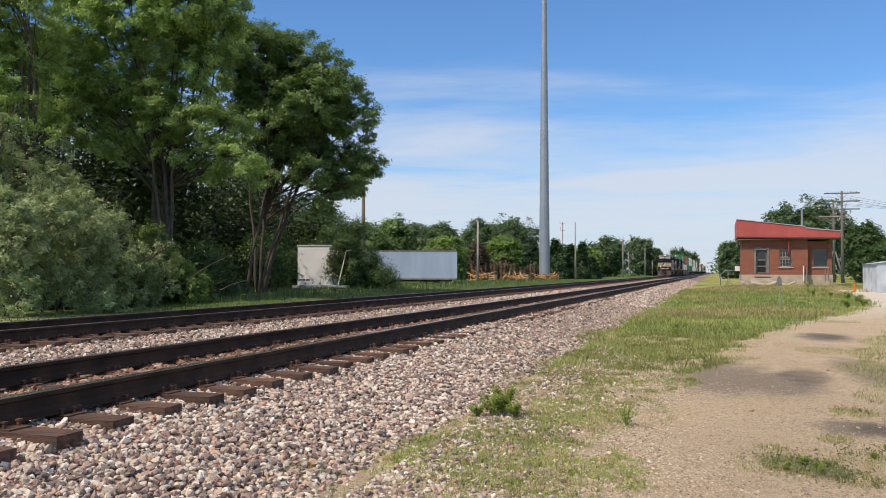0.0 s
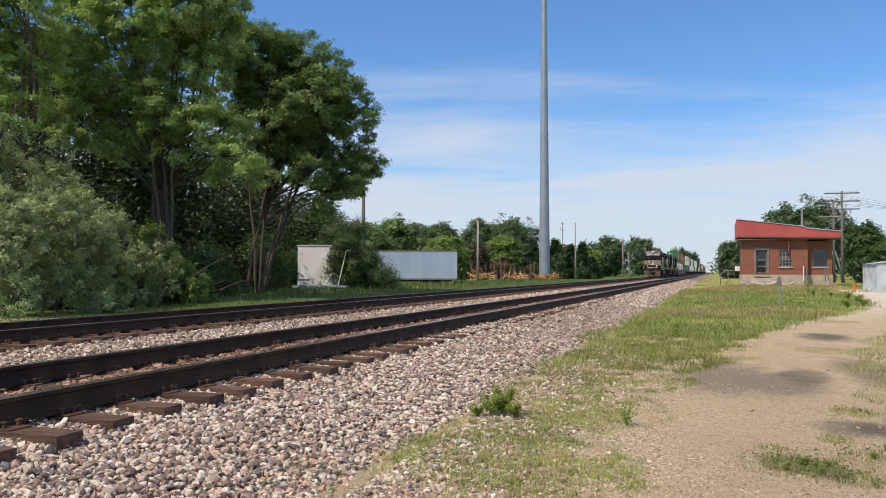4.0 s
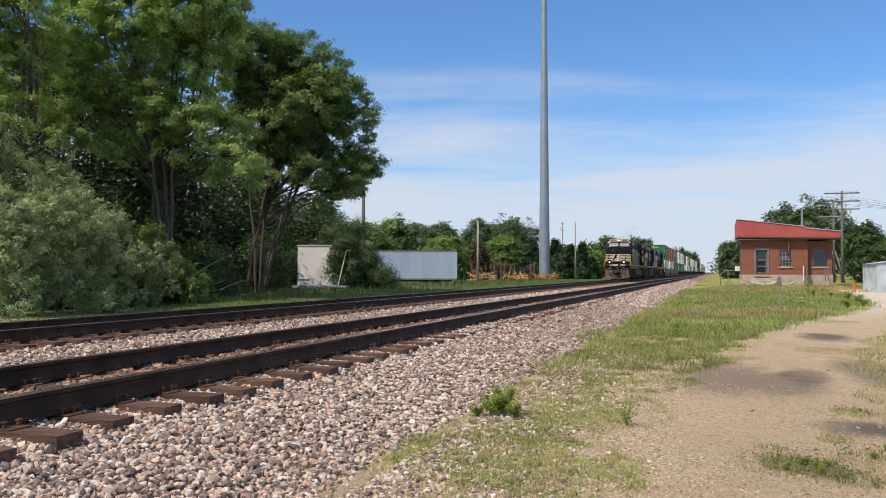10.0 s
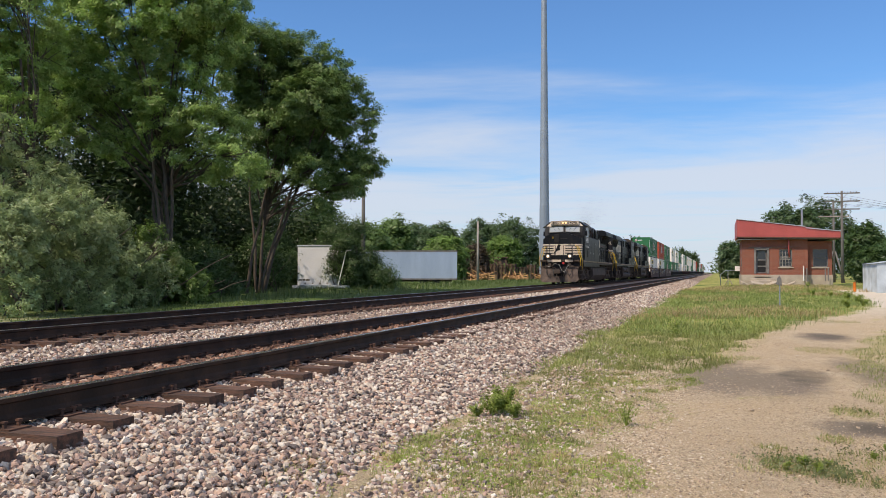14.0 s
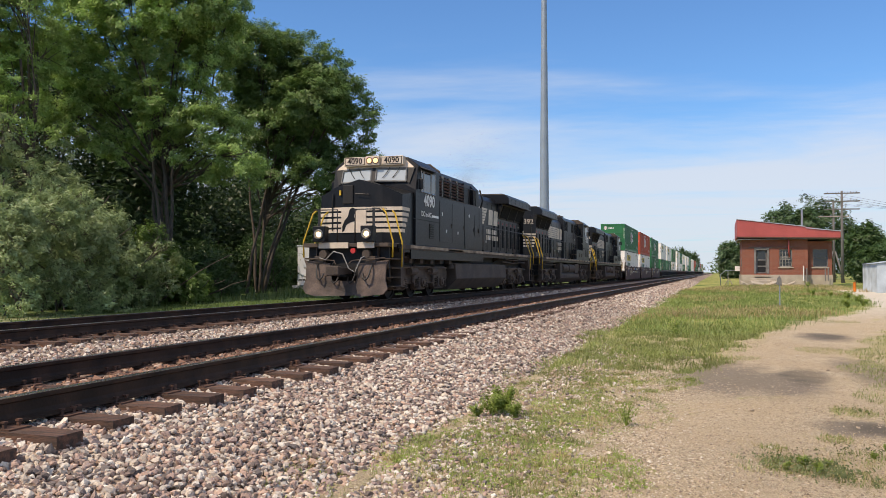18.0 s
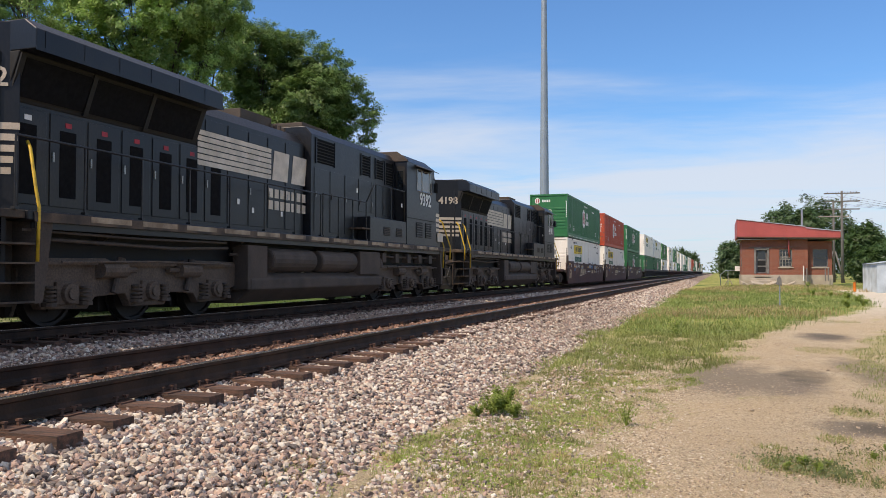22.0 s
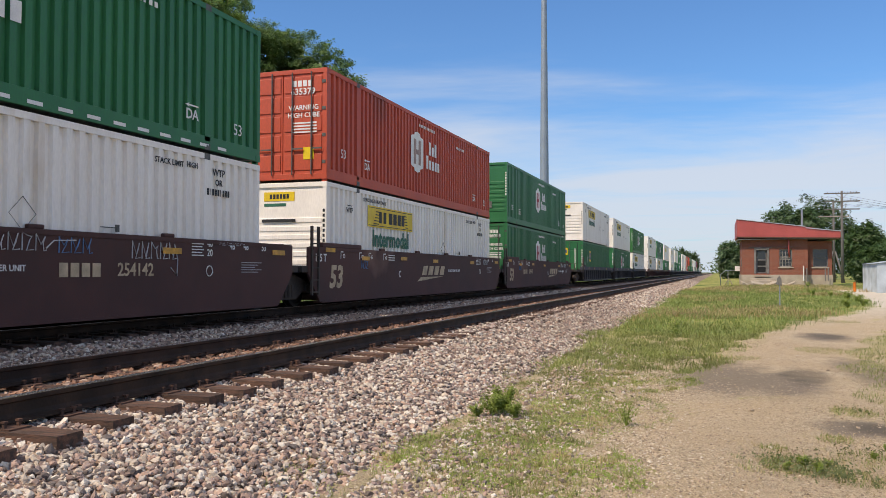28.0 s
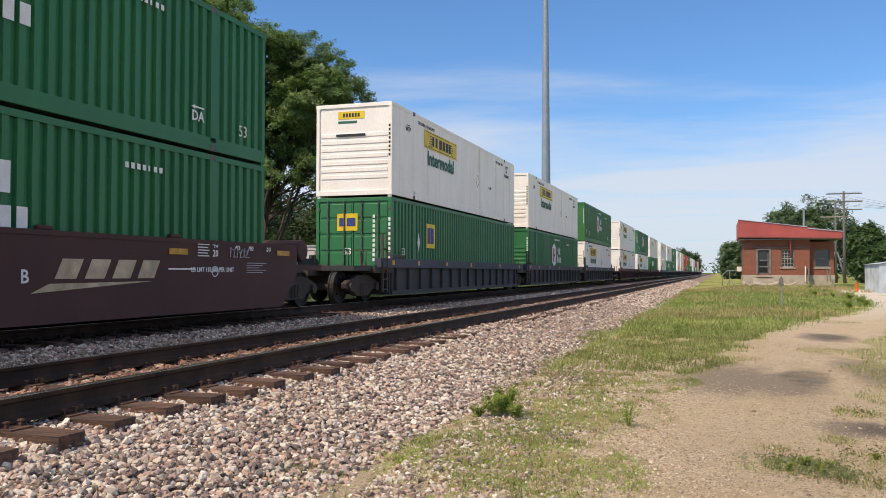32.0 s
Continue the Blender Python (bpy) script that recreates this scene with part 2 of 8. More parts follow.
def letters(text, size, m, parent, loc, rot, name="lettering", label="", thick=0.002, stretch=1.0, shear=0.0, heavy=0.018):
    """Flat writing in the built-in font, centred, as a mesh."""
    c = bpy.data.curves.new(name, "FONT")
    c.body, c.size, c.align_x, c.align_y, c.extrude, c.resolution_u, c.shear = text, size, "CENTER", "CENTER", thick, 2, shear
    c.offset = size * heavy
    o = bpy.data.objects.new(name, c)
    scene.collection.objects.link(o)
    bpy.context.view_layer.update()
    me = bpy.data.meshes.new_from_object(o.evaluated_get(bpy.context.evaluated_depsgraph_get()))
    bpy.data.objects.remove(o)
    bpy.data.curves.remove(c)
    me.materials.clear()
    me.materials.append(m)
    ob = new(name, me)
    ob.parent = parent
    ob.matrix_basis = pose(*loc, *rot) @ Matrix.Diagonal((stretch, 1, 1, 1))
    if label:
        tagged(ob, label)
    return ob


SIDE = (90, 0, 90)    # writing on a wall that faces +x
FRONT = (90, 0, 0)    # writing on a wall that faces -y

# ---- ground, ballast, tracks ----
RAIL_Z = 0.62
NEAR_X, FAR_X = -5.48, -10.86


def smooth01(v, a, b):
    t = np.clip((v - a) / (b - a), 0, 1)
    return t * t * (3 - 2 * t)


def ground_z(x, y):
    x, y = np.asarray(x, float), np.asarray(y, float)
    rise = 0.38 * smooth01(y, 12, 75) * np.maximum(smooth01(x, -2.5, 2.2), smooth01(-x, 12.5, 16))
    left = 0.18 * smooth01(-x, 4, 12) * (1 - smooth01(y, 30, 75))
    lump = 0.03 * np.sin(x * 1.3 + 0.7 * y) * np.sin(y * 0.8 - x * 0.5) * (1 - smooth01(np.abs(x), 20, 60))
    return rise + left + lump * smooth01(x, -2.6, -1.8) * 1.0


def ballast_z(x, y):
    """The top of the stone bed across both tracks."""
    x = np.asarray(x, float)
    xs = [-14.0, -12.6, -11.4, -9.4, -8.2, -6.9, -6.0, -4.9, -4.2, -3.6, -2.15]
    zs = [-0.05, 0.36, 0.39, 0.36, 0.29, 0.385, 0.405, 0.395, 0.335, 0.235, -0.12]
    return np.interp(x, xs, zs) + 0.06 * smooth01(np.asarray(y, float), 8, 16) * np.exp(-((x + 4.2) / 0.45) ** 2)


def grid(name, xs, ys, height, m):
    X, Y = np.meshgrid(xs, ys)
    v = np.stack([X, Y, height(X, Y)], -1).reshape(-1, 3)
    nx, ny = len(xs), len(ys)
    i, j = np.meshgrid(np.arange(nx - 1), np.arange(ny - 1))
    a = (j * nx + i).ravel()
    return arrays(name, v, np.stack([a, a + 1, a + nx + 1, a + nx], -1), m, True)


def ground_mat():
    """Short worn grass, with pale gravel where the drive runs and darker damp hollows in it."""
    m = bpy.data.materials.new("ground")
    m.use_nodes = True
    nt = m.node_tree
    n, l = nt.nodes, nt.links
    b = n["Principled BSDF"]
    b.inputs["Roughness"].default_value = 0.95
    b.inputs["Specular IOR Level"].default_value = 0.2
    geo = n.new("ShaderNodeTexCoord")
    sep = n.new("ShaderNodeSeparateXYZ")
    l.new(geo.outputs["Object"], sep.inputs[0])

    def f(op, a, c=0.0, d=0.0, clamp=False):
        q = n.new("ShaderNodeMath")
        q.operation, q.use_clamp = op, clamp
        for i, val in enumerate((a, c, d)):
            if isinstance(val, (int, float)):
                q.inputs[i].default_value = val
            else:
                l.new(val, q.inputs[i])
        return q.outputs[0]

    def nz(s, detail=5, rough=0.55):
        t = n.new("ShaderNodeTexNoise")
        t.inputs["Scale"].default_value, t.inputs["Detail"].default_value, t.inputs["Roughness"].default_value = s, detail, rough
        l.new(geo.outputs["Object"], t.inputs["Vector"])
        return t.outputs["Fac"]

    def step(val, a, c):
        r = n.new("ShaderNodeMapRange")
        r.interpolation_type = "SMOOTHSTEP"
        r.inputs["From Min"].default_value, r.inputs["From Max"].default_value = a, c
        l.new(val, r.inputs["Value"])
        return r.outputs[0]

    def curve(val, pts, lo, hi, vlo, vhi):
        """A line through points, as a ramp."""
        r = n.new("ShaderNodeFloatCurve")
        cv = r.mapping.curves[0]
        norm = [((p - lo) / (hi - lo), (q - vlo) / (vhi - vlo)) for p, q in pts]
        cv.points[0].location, cv.points[1].location = norm[0], norm[-1]
        for p in norm[1:-1]:
            cv.points.new(*p)
        for p in cv.points:
            p.handle_type = "AUTO_CLAMPED"
        r.mapping.update()
        s = f("MULTIPLY_ADD", val, 1 / (hi - lo), -lo / (hi - lo), True)
        l.new(s, r.inputs["Value"])
        return f("MULTIPLY_ADD", r.outputs[0], vhi - vlo, vlo)

    def mix(fac, a, c):
        x = n.new("ShaderNodeMix")
        x.data_type = "RGBA"
        for i, val in ((0, fac), (6, a), (7, c)):
            if isinstance(val, (int, float)):
                x.inputs[i].default_value = val
            elif isinstance(val, tuple):
                x.inputs[i].default_value = (*val, 1)
            else:
                l.new(val, x.inputs[i])
        return x.outputs[2]

    x, y = sep.outputs[0], sep.outputs[1]
    wob = f("MULTIPLY_ADD", nz(0.9), 1.6, -0.8)
    wob2 = f("MULTIPLY_ADD", nz(6.0), 0.5, -0.25)
    edge = f("ADD", f("ADD", x, wob), wob2)
    left = curve(y, [(0, -0.7), (8, -0.75), (11, -0.6), (16, 0.1), (20, 0.7), (27, 2.4), (31, 4.1), (36, 5.6), (44, 6.6), (60, 6.8)], 0, 60, -3, 9)
    right = curve(y, [(0, 1.5), (8, 1.75), (12, 1.95), (15, 2.15), (20, 3.2), (24, 4.5), (29, 6.5), (34, 12.0), (60, 14.0)], 0, 60, 0, 15)
    gravel = f("MULTIPLY", step(f("SUBTRACT", edge, left), -0.25, 0.35), f("SUBTRACT", 1.0, step(f("SUBTRACT", edge, right), -0.35, 0.4)))
    far = step(y, 62, 70)
    gravel = f("MULTIPLY", gravel, f("SUBTRACT", 1.0, far))
    tuft = step(nz(0.75, 6), 0.60, 0.68)
    gravel = f("MULTIPLY", gravel, f("MULTIPLY_ADD", tuft, -0.55, 1.0))
    # stones scattered in the grass verge
    stony = step(f("ADD", nz(2.2, 6), f("MULTIPLY", nz(30, 2), 0.25)), 0.54, 0.68)
    stony = f("MULTIPLY", stony, f("SUBTRACT", 1.0, step(y, 12, 24)))
    gravel = f("MAXIMUM", gravel, f("MULTIPLY", stony, 0.8))
    grit, pebble = nz(70, 5, 0.9), nz(16, 5, 0.65)
    g1 = mix(step(grit, 0.42, 0.58), (0.17, 0.125, 0.080), (0.76, 0.63, 0.445))
    g1 = mix(f("MULTIPLY", step(pebble, 0.42, 0.62), 0.5), g1, (0.60, 0.485, 0.330))
    g1 = mix(f("MULTIPLY", step(nz(26, 4, 0.85), 0.50, 0.66), 0.75), g1, (0.20, 0.155, 0.115))
    g1 = mix(f("MULTIPLY", step(nz(19, 4, 0.8), 0.56, 0.66), 0.6), g1, (0.80, 0.70, 0.56))
    g1 = mix(f("MULTIPLY", step(nz(2.4, 5, 0.7), 0.50, 0.68), 0.45), g1, (0.58, 0.465, 0.320))
    g1 = mix(f("MULTIPLY", step(nz(0.8, 5), 0.40, 0.62), 0.50), g1, (0.46, 0.355, 0.230))
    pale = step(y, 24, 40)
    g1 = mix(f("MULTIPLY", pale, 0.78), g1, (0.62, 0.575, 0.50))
    # damp, dark hollows

    def hollow(cx, cy, rx, ry):
        dx, dy = f("DIVIDE", f("SUBTRACT", x, cx), rx), f("DIVIDE", f("SUBTRACT", y, cy), ry)
        d = f("SQRT", f("ADD", f("MULTIPLY", dx, dx), f("MULTIPLY", dy, dy)))
        return f("SUBTRACT", 1.0, step(f("ADD", d, f("MULTIPLY_ADD", nz(2.5), 0.9, -0.45)), 0.45, 1.1))

    damp = hollow(0.05, 12.4, 0.95, 2.3)
    for spot in ((0.75, 12.0, 0.7, 1.7), (2.35, 20.9, 0.75, 1.3), (1.35, 8.8, 0.55, 0.55), (2.2, 14.2, 0.6, 2.4)):
        damp = f("MAXIMUM", damp, hollow(*spot))
    core = f("MAXIMUM", f("MAXIMUM", hollow(1.2, 12.9, 0.42, 1.1), hollow(2.4, 21.0, 0.45, 0.8)), hollow(1.5, 8.85, 0.36, 0.34))
    g1 = mix(f("MULTIPLY", damp, 0.72), g1, (0.150, 0.130, 0.110))
    g1 = mix(f("MULTIPLY", core, 0.58), g1, (0.075, 0.066, 0.058))
    leafy = mix(step(nz(3.0, 6), 0.35, 0.65), (0.22, 0.25, 0.060), (0.36, 0.34, 0.125))
    leafy = mix(step(nz(1.1, 5), 0.56, 0.70), leafy, (0.42, 0.33, 0.15))
    leafy = mix(step(nz(0.22, 3), 0.5, 0.62), leafy, (0.10, 0.155, 0.035))
    lush = f("SUBTRACT", 1.0, step(x, -13.6, -12.8))
    leafy = mix(lush, leafy, mix(step(nz(2.0, 5), 0.35, 0.65), (0.060, 0.105, 0.026), (0.105, 0.155, 0.042)))
    soil = f("MULTIPLY", f("SUBTRACT", 1.0, step(y, 14, 26)), 0.85)
    soil = f("MULTIPLY", soil, f("SUBTRACT", 1.0, lush))
    leafy = mix(f("MULTIPLY", soil, step(nz(7.0, 6), 0.36, 0.52)), leafy, g1)
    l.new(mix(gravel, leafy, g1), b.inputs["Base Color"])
    bp = n.new("ShaderNodeBump")
    bp.inputs["Strength"].default_value, bp.inputs["Distance"].default_value = 0.8, 0.02
    l.new(f("ADD", grit, pebble), bp.inputs["Height"])
    l.new(bp.outputs[0], b.inputs["Normal"])
    return m


def build_ground():
    xs = np.unique(np.concatenate([np.linspace(-2500, -60, 12), np.linspace(-60, -16, 12), np.linspace(-16, 12, 85), np.linspace(12, 60, 12), np.linspace(60, 2500, 10)]))
    ys = np.unique(np.concatenate([np.linspace(-900, -10, 8), np.linspace(-10, 40, 120), np.linspace(40, 130, 40), np.linspace(130, 4000, 24)]))
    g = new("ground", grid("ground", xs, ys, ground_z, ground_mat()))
    tagged(g, "flat ground of worn grass with a pale gravel drive", "ground", kind="structure")
    xs = np.linspace(-14.0, -2.15, 60)
    ys = np.unique(np.concatenate([np.linspace(-30, 60, 260), np.linspace(60, 900, 60)]))

    def z(x, y):
        return ballast_z(x, y) + 0.025 * np.sin(x * 7.1 + y * 3.3) * np.sin(y * 6.1 - x * 2.0)
    b = new("ballast_bed", grid("ballast_bed", xs, ys, z, BED))
    tagged(b, "bed of pale crushed stone under both tracks", "ballast", kind="structure")


def rocks(name, pts, size, m, label, blunt=True):
    """Crushed stones: uneven blunt lumps, each turned at random."""
    k = len(pts)
    rng = np.random.default_rng(len(name) + k)
    p = (1 + 5 ** 0.5) / 2
    ico = np.array([(-1, p, 0), (1, p, 0), (-1, -p, 0), (1, -p, 0), (0, -1, p), (0, 1, p), (0, -1, -p), (0, 1, -p), (p, 0, -1), (p, 0, 1), (-p, 0, -1), (-p, 0, 1)]) / 3.4
    f = np.array([(0, 11, 5), (0, 5, 1), (0, 1, 7), (0, 7, 10), (0, 10, 11), (1, 5, 9), (5, 11, 4), (11, 10, 2), (10, 7, 6), (7, 1, 8), (3, 9, 4), (3, 4, 2), (3, 2, 6), (3, 6, 8), (3, 8, 9), (4, 9, 5), (2, 4, 11), (6, 2, 10), (8, 6, 7), (9, 8, 1)])
    if not blunt:
        ico = np.array([(1, 0, 0), (-1, 0, 0), (0, 1, 0), (0, -1, 0), (0, 0, 1), (0, 0, -1)]) * 0.6
        f = np.array([(0, 2, 4), (2, 1, 4), (1, 3, 4), (3, 0, 4), (2, 0, 5), (1, 2, 5), (3, 1, 5), (0, 3, 5)])
    c = len(ico)
    v = ico[None] * rng.uniform(0.70, 1.22, (k, c, 1)) + rng.normal(size=(k, c, 3)) * 0.065
    v *= (size * np.clip(np.exp(rng.normal(0, 0.27, k)), 0.55, 1.7))[:, None, None] * rng.uniform(0.58, 1.30, (k, 1, 3))
    q = rng.normal(size=(k, 4))
    q /= np.linalg.norm(q, axis=1)[:, None]
    w, x, y, z = q.T
    R = np.stack([1 - 2 * (y * y + z * z), 2 * (x * y - z * w), 2 * (x * z + y * w), 2 * (x * y + z * w), 1 - 2 * (x * x + z * z), 2 * (y * z - x * w),
                  2 * (x * z - y * w), 2 * (y * z + x * w), 1 - 2 * (x * x + y * y)], -1).reshape(k, 3, 3)
    v = np.einsum("kij,knj->kni", R, v) * np.array([1, 1, 0.82]) + pts[:, None]
    f = (f[None] + c * np.arange(k)[:, None, None]).reshape(-1, 3)
    ob = new(name, arrays(name, v.reshape(-1, 3), f, m))
    return tagged(ob, label, "gravel", kind="stuff")


def build_stones():
    rng = np.random.default_rng(4)

    def patch(x0, x1, y0, y1, per_m2, lift=0.030):
        k = int((x1 - x0) * (y1 - y0) * per_m2)
        x, y = rng.uniform(x0, x1, k), rng.uniform(y0, y1, k)
        return np.stack([x, y, ballast_z(x, y) + rng.uniform(-0.016, lift, k)], -1)

    near = np.concatenate([patch(-4.9, -2.2, 3.3, 5.5, 1450), patch(-4.9, -2.2, 5.5, 11, 1300)])
    rocks("ballast_stones", near, 0.041, STONE, "loose pale and pinkish crushed stones on the track shoulder")
    near = np.concatenate([patch(-4.9, -2.2, 11, 17, 620), patch(-4.6, -2.2, 17, 34, 170)])
    rocks("ballast_stones", near, 0.049, STONE, "loose pale crushed stones further along the track shoulder", False)
    far = np.concatenate([patch(-4.3, -2.2, 34, 70, 90), patch(-4.3, -2.3, 70, 130, 40), patch(-9.2, -6.45, 34, 60, 60)])
    rocks("ballast_stones", far, 0.10, STONE, "crushed stones along the distant track shoulder", False)
    mid = np.concatenate([patch(-9.4, -6.42, 7, 18, 230), patch(-9.4, -6.42, 18, 34, 80)])
    rocks("ballast_stones", mid, 0.054, STONE, "pale crushed stones between the two tracks", False)
    crib = np.concatenate([patch(-6.1, -4.85, 5, 20, 260, 0.016), patch(-6.1, -4.85, 20, 45, 90, 0.02)])
    rocks("ballast_stones", crib, 0.060, STONE_RUST, "rust-stained crushed stones between the rails", False)
    # strays in the verge and pebbles on the drive

    def on_ground(x0, x1, y0, y1, n, z=0.0):
        x, y = rng.uniform(x0, x1, n), y0 + (y1 - y0) * rng.uniform(0, 1, n) ** 1.5
        for cx, cy, rx, ry in ((0.3, 12.4, 1.2, 1.9), (1.2, 12.9, 0.6, 1.3), (1.45, 8.82, 0.6, 0.5)):
            keep = ((x - cx) / rx) ** 2 + ((y - cy) / ry) ** 2 > rng.uniform(-0.25, 0.9, len(x))
            x, y = x[keep], y[keep]
        return np.stack([x, y, ground_z(x, y) + z], -1)
    x, y = rng.normal(-0.55, 0.42, 7000), 4.5 + 7.5 * rng.uniform(0, 1, 7000) ** 1.4
    rocks("drive_pebbles", np.stack([x, y, ground_z(x, y) - 0.003], -1), 0.017, PEBBLE, "pale pebbles along the edge of the drive", False)
    rocks("verge_stones", on_ground(-2.4, -0.4, 4, 17, 15000, 0.001), 0.020, PEBBLE, "stray pale stones in the thin grass", False)
    x, y = -2.35 + np.abs(rng.normal(0, 0.55, 4600)), 3.4 + 14 * rng.uniform(0, 1, 4600) ** 1.5
    rocks("verge_stones", np.stack([x, y, ground_z(x, y) + 0.006], -1), 0.034, STONE, "crushed stones strayed from the track into the grass")
    rocks("drive_pebbles", on_ground(-1.0, 2.6, 4.5, 19, 26000, -0.001), 0.0155, GRIT, "small pale pebbles on the gravel drive", False)
    rocks("drive_pebbles", on_ground(-0.9, 3.0, 4.5, 22, 90, 0.0), 0.032, PEBBLE, "scattered larger stones on the gravel drive")
    crib2 = np.concatenate([patch(-12.6, -9.35, 9, 22, 90, 0.02), patch(-12.6, -9.4, 22, 46, 60, 0.02)])
    rocks("ballast_stones", crib2, 0.075, STONE_OILY_SHADED, "crushed stones under the far rails, coloured dark for oil and train shade", False)


def rail_profile(x):
    half = [(0.075, 0.0), (0.075, 0.012), (0.022, 0.03), (0.010, 0.06), (0.010, 0.13), (0.036, 0.145), (0.0375, 0.172), (0.028, 0.18)]
    pts = half + [(-a, b) for a, b in reversed(half)]
    return [(x + a, RAIL_Z - 0.18 + b) for a, b in pts]


def build_track(name, xc, label, nearest):
    tr = thing(name, label, "railway track", kind="structure")
    for s in (-0.755, 0.755):
        r = part("rail", M().prism(rail_profile(xc + s), "y", -40, 900), RAIL_STEEL, tr, "dark rusty steel rail", smooth=False)
        part("rail_head", M().box(xc + s - 0.033, xc + s + 0.033, -40, 900, RAIL_Z - 0.004, RAIL_Z + 0.002), RAIL_HEAD, r, "worn shiny running surface")
    rng = random.Random(int(-xc * 10))
    tie = M().box(-1.36, 1.36, -0.115, 0.115, -0.18, 0)
    tie_me = tie.mesh("tie", TIE_WOOD)
    pl = M().box(-0.18, 0.18, -0.095, 0.095, 0, 0.012)
    for sx in (-0.10, 0.10):
        for sy in (-0.06, 0.06):
            pl.box(sx - 0.011, sx + 0.011, sy - 0.011, sy + 0.011, 0.012, 0.05)
            pl.box(sx - 0.018, sx + 0.018, sy - 0.016, sy + 0.016, 0.045, 0.058)
    plate_me = pl.mesh("tie_plate", RUST)
    an = M().box(-0.085, 0.085, -0.02, 0.02, -0.02, 0.055)
    anchor_me = an.mesh("rail_anchor", RUST)
    for k in range(-6, nearest):
        y = 4.50 + 0.565 * k + rng.uniform(-0.03, 0.03)
        t = part("tie", tie_me, None, tr)
        t.matrix_basis = pose(xc + rng.uniform(-0.05, 0.05), y, RAIL_Z - 0.192 + rng.uniform(-0.01, 0.006), 0, 0, rng.uniform(-1.2, 1.2))
        for s in (-0.755, 0.755):
            part("tie_plate", plate_me, None, t, at=(s, 0, 0.0))
            if k % 2:
                part("rail_anchor", anchor_me, None, t, at=(s, 0.15, 0.0))
    far = M()
    for k in range(nearest, nearest + 290):
        y = 4.50 + 0.565 * k
        far.box(xc - 1.36, xc + 1.36, y - 0.115, y + 0.115, RAIL_Z - 0.35, RAIL_Z - 0.192)
    tagged(part("tie_row", far, TIE_WOOD, tr), kind="stuff")
    return tr


build_ground()
build_track("track_near", NEAR_X, "nearer railway track of rusty rails on dark wooden ties", 66)
build_track("track_far", FAR_X, "farther railway track of rusty rails on dark wooden ties", 40)
build_stones()

# ---- the train ----
MOVERS = []      # (thing, place along the train)
WHEELS = []      # (wheelset, radius)


def gone(t):
    """Metres that the train has run at t seconds, counted from 24 s."""
    u = t - 24.0
    return 9.2493 * u + 0.02037 * u * u + 0.001454 * u ** 3 + 0.0000368 * u ** 4


BLACK = mat("loco_black", (0.0085, 0.0105, 0.0150), 0.38, 0, 0.3, 1.1, 30, 0.05, color2=(0.0150, 0.0150, 0.0170), spots=((0.030, 0.025, 0.021), 0.06), spec=0.36, streak=(1, 1, 0.45))
BLACK_DEEP = mat("fresh_loco_black", (0.0042, 0.0050, 0.0070), 0.42, 0, 0.3, 1.1, 30, 0.05, color2=(0.0075, 0.0075, 0.0085), spots=((0.020, 0.017, 0.015), 0.05), spec=0.28, streak=(1, 1, 0.45))
GREY_METAL = mat("grey_metal", (0.20, 0.20, 0.19), 0.5, 0.2)
WELL_BLUE = mat("well_blue", (0.055, 0.062, 0.085), 0.65, 0, 0.2, 0.9, 35, 0.1)
GRIME = mat("grimy_black", (0.052, 0.039, 0.031), 0.78, 0, 0.35, 1.6, 30, 0.3, color2=(0.084, 0.062, 0.048), spots=((0.10, 0.076, 0.058), 0.05))
TRUCK = mat("dusty_truck", (0.085, 0.062, 0.047), 0.85, 0, 0.4, 3, 30, 0.4, color2=(0.130, 0.096, 0.073))
RESISTOR = mat("brake_resistor", (0.085, 0.032, 0.024), 0.8, 0, 0.3, 6, 50, 0.2, color2=(0.05, 0.024, 0.02))
SCREEN = mat("dark_screen", (0.010, 0.010, 0.011), 0.85, 0, 0.3, 12, 90, 0.2, spec=0.1)
PLOW = mat("dusty_plow", (0.135, 0.098, 0.080), 0.8, 0, 0.35, 2.0, 30, 0.2, color2=(0.045, 0.036, 0.032))
SILL_CREAM = mat("worn_sill_stripe", (0.42, 0.33, 0.23), 0.7, 0, 0.25, 2.5, 40, 0.1, color2=(0.20, 0.14, 0.09), spots=((0.06, 0.04, 0.03), 0.12))
SILL = mat("rusty_sill", (0.12, 0.082, 0.056), 0.8, 0, 0.3, 3, 40, 0.2, color2=(0.035, 0.028, 0.024))
CREAM = mat("cream_paint", (0.66, 0.56, 0.45), 0.55, 0, 0.10, 2, 30, 0.05, color2=(0.55, 0.46, 0.36))
WHITE_PAINT = mat("white_lettering", (0.82, 0.82, 0.80), 0.5, 0, 0.08, 4, 40, 0.03, color2=(0.72, 0.72, 0.70))
YELLOW = mat("yellow_rail", (0.68, 0.44, 0.035), 0.5, 0, 0.12, 6, 40, 0.05)
HERALD = mat("worn_herald_cream", (0.68, 0.60, 0.50), 0.6, 0, 0.15, 3.0, 40, 0.05, color2=(0.50, 0.44, 0.36), spots=((0.10, 0.09, 0.08), 0.06))
HANDRAIL = mat("black_handrail", (0.02, 0.02, 0.02), 0.5)
LOUVRE = mat("dark_louvre", (0.006, 0.006, 0.007), 0.7, 0, 0.2, 8, 60, 0.1)
HOSE = mat("rubber_hose", (0.03, 0.03, 0.03), 0.6)
HOSE_PALE = mat("pale_hose", (0.30, 0.30, 0.29), 0.6)
RED_PAINT = mat("red_paint", (0.55, 0.03, 0.03), 0.5)
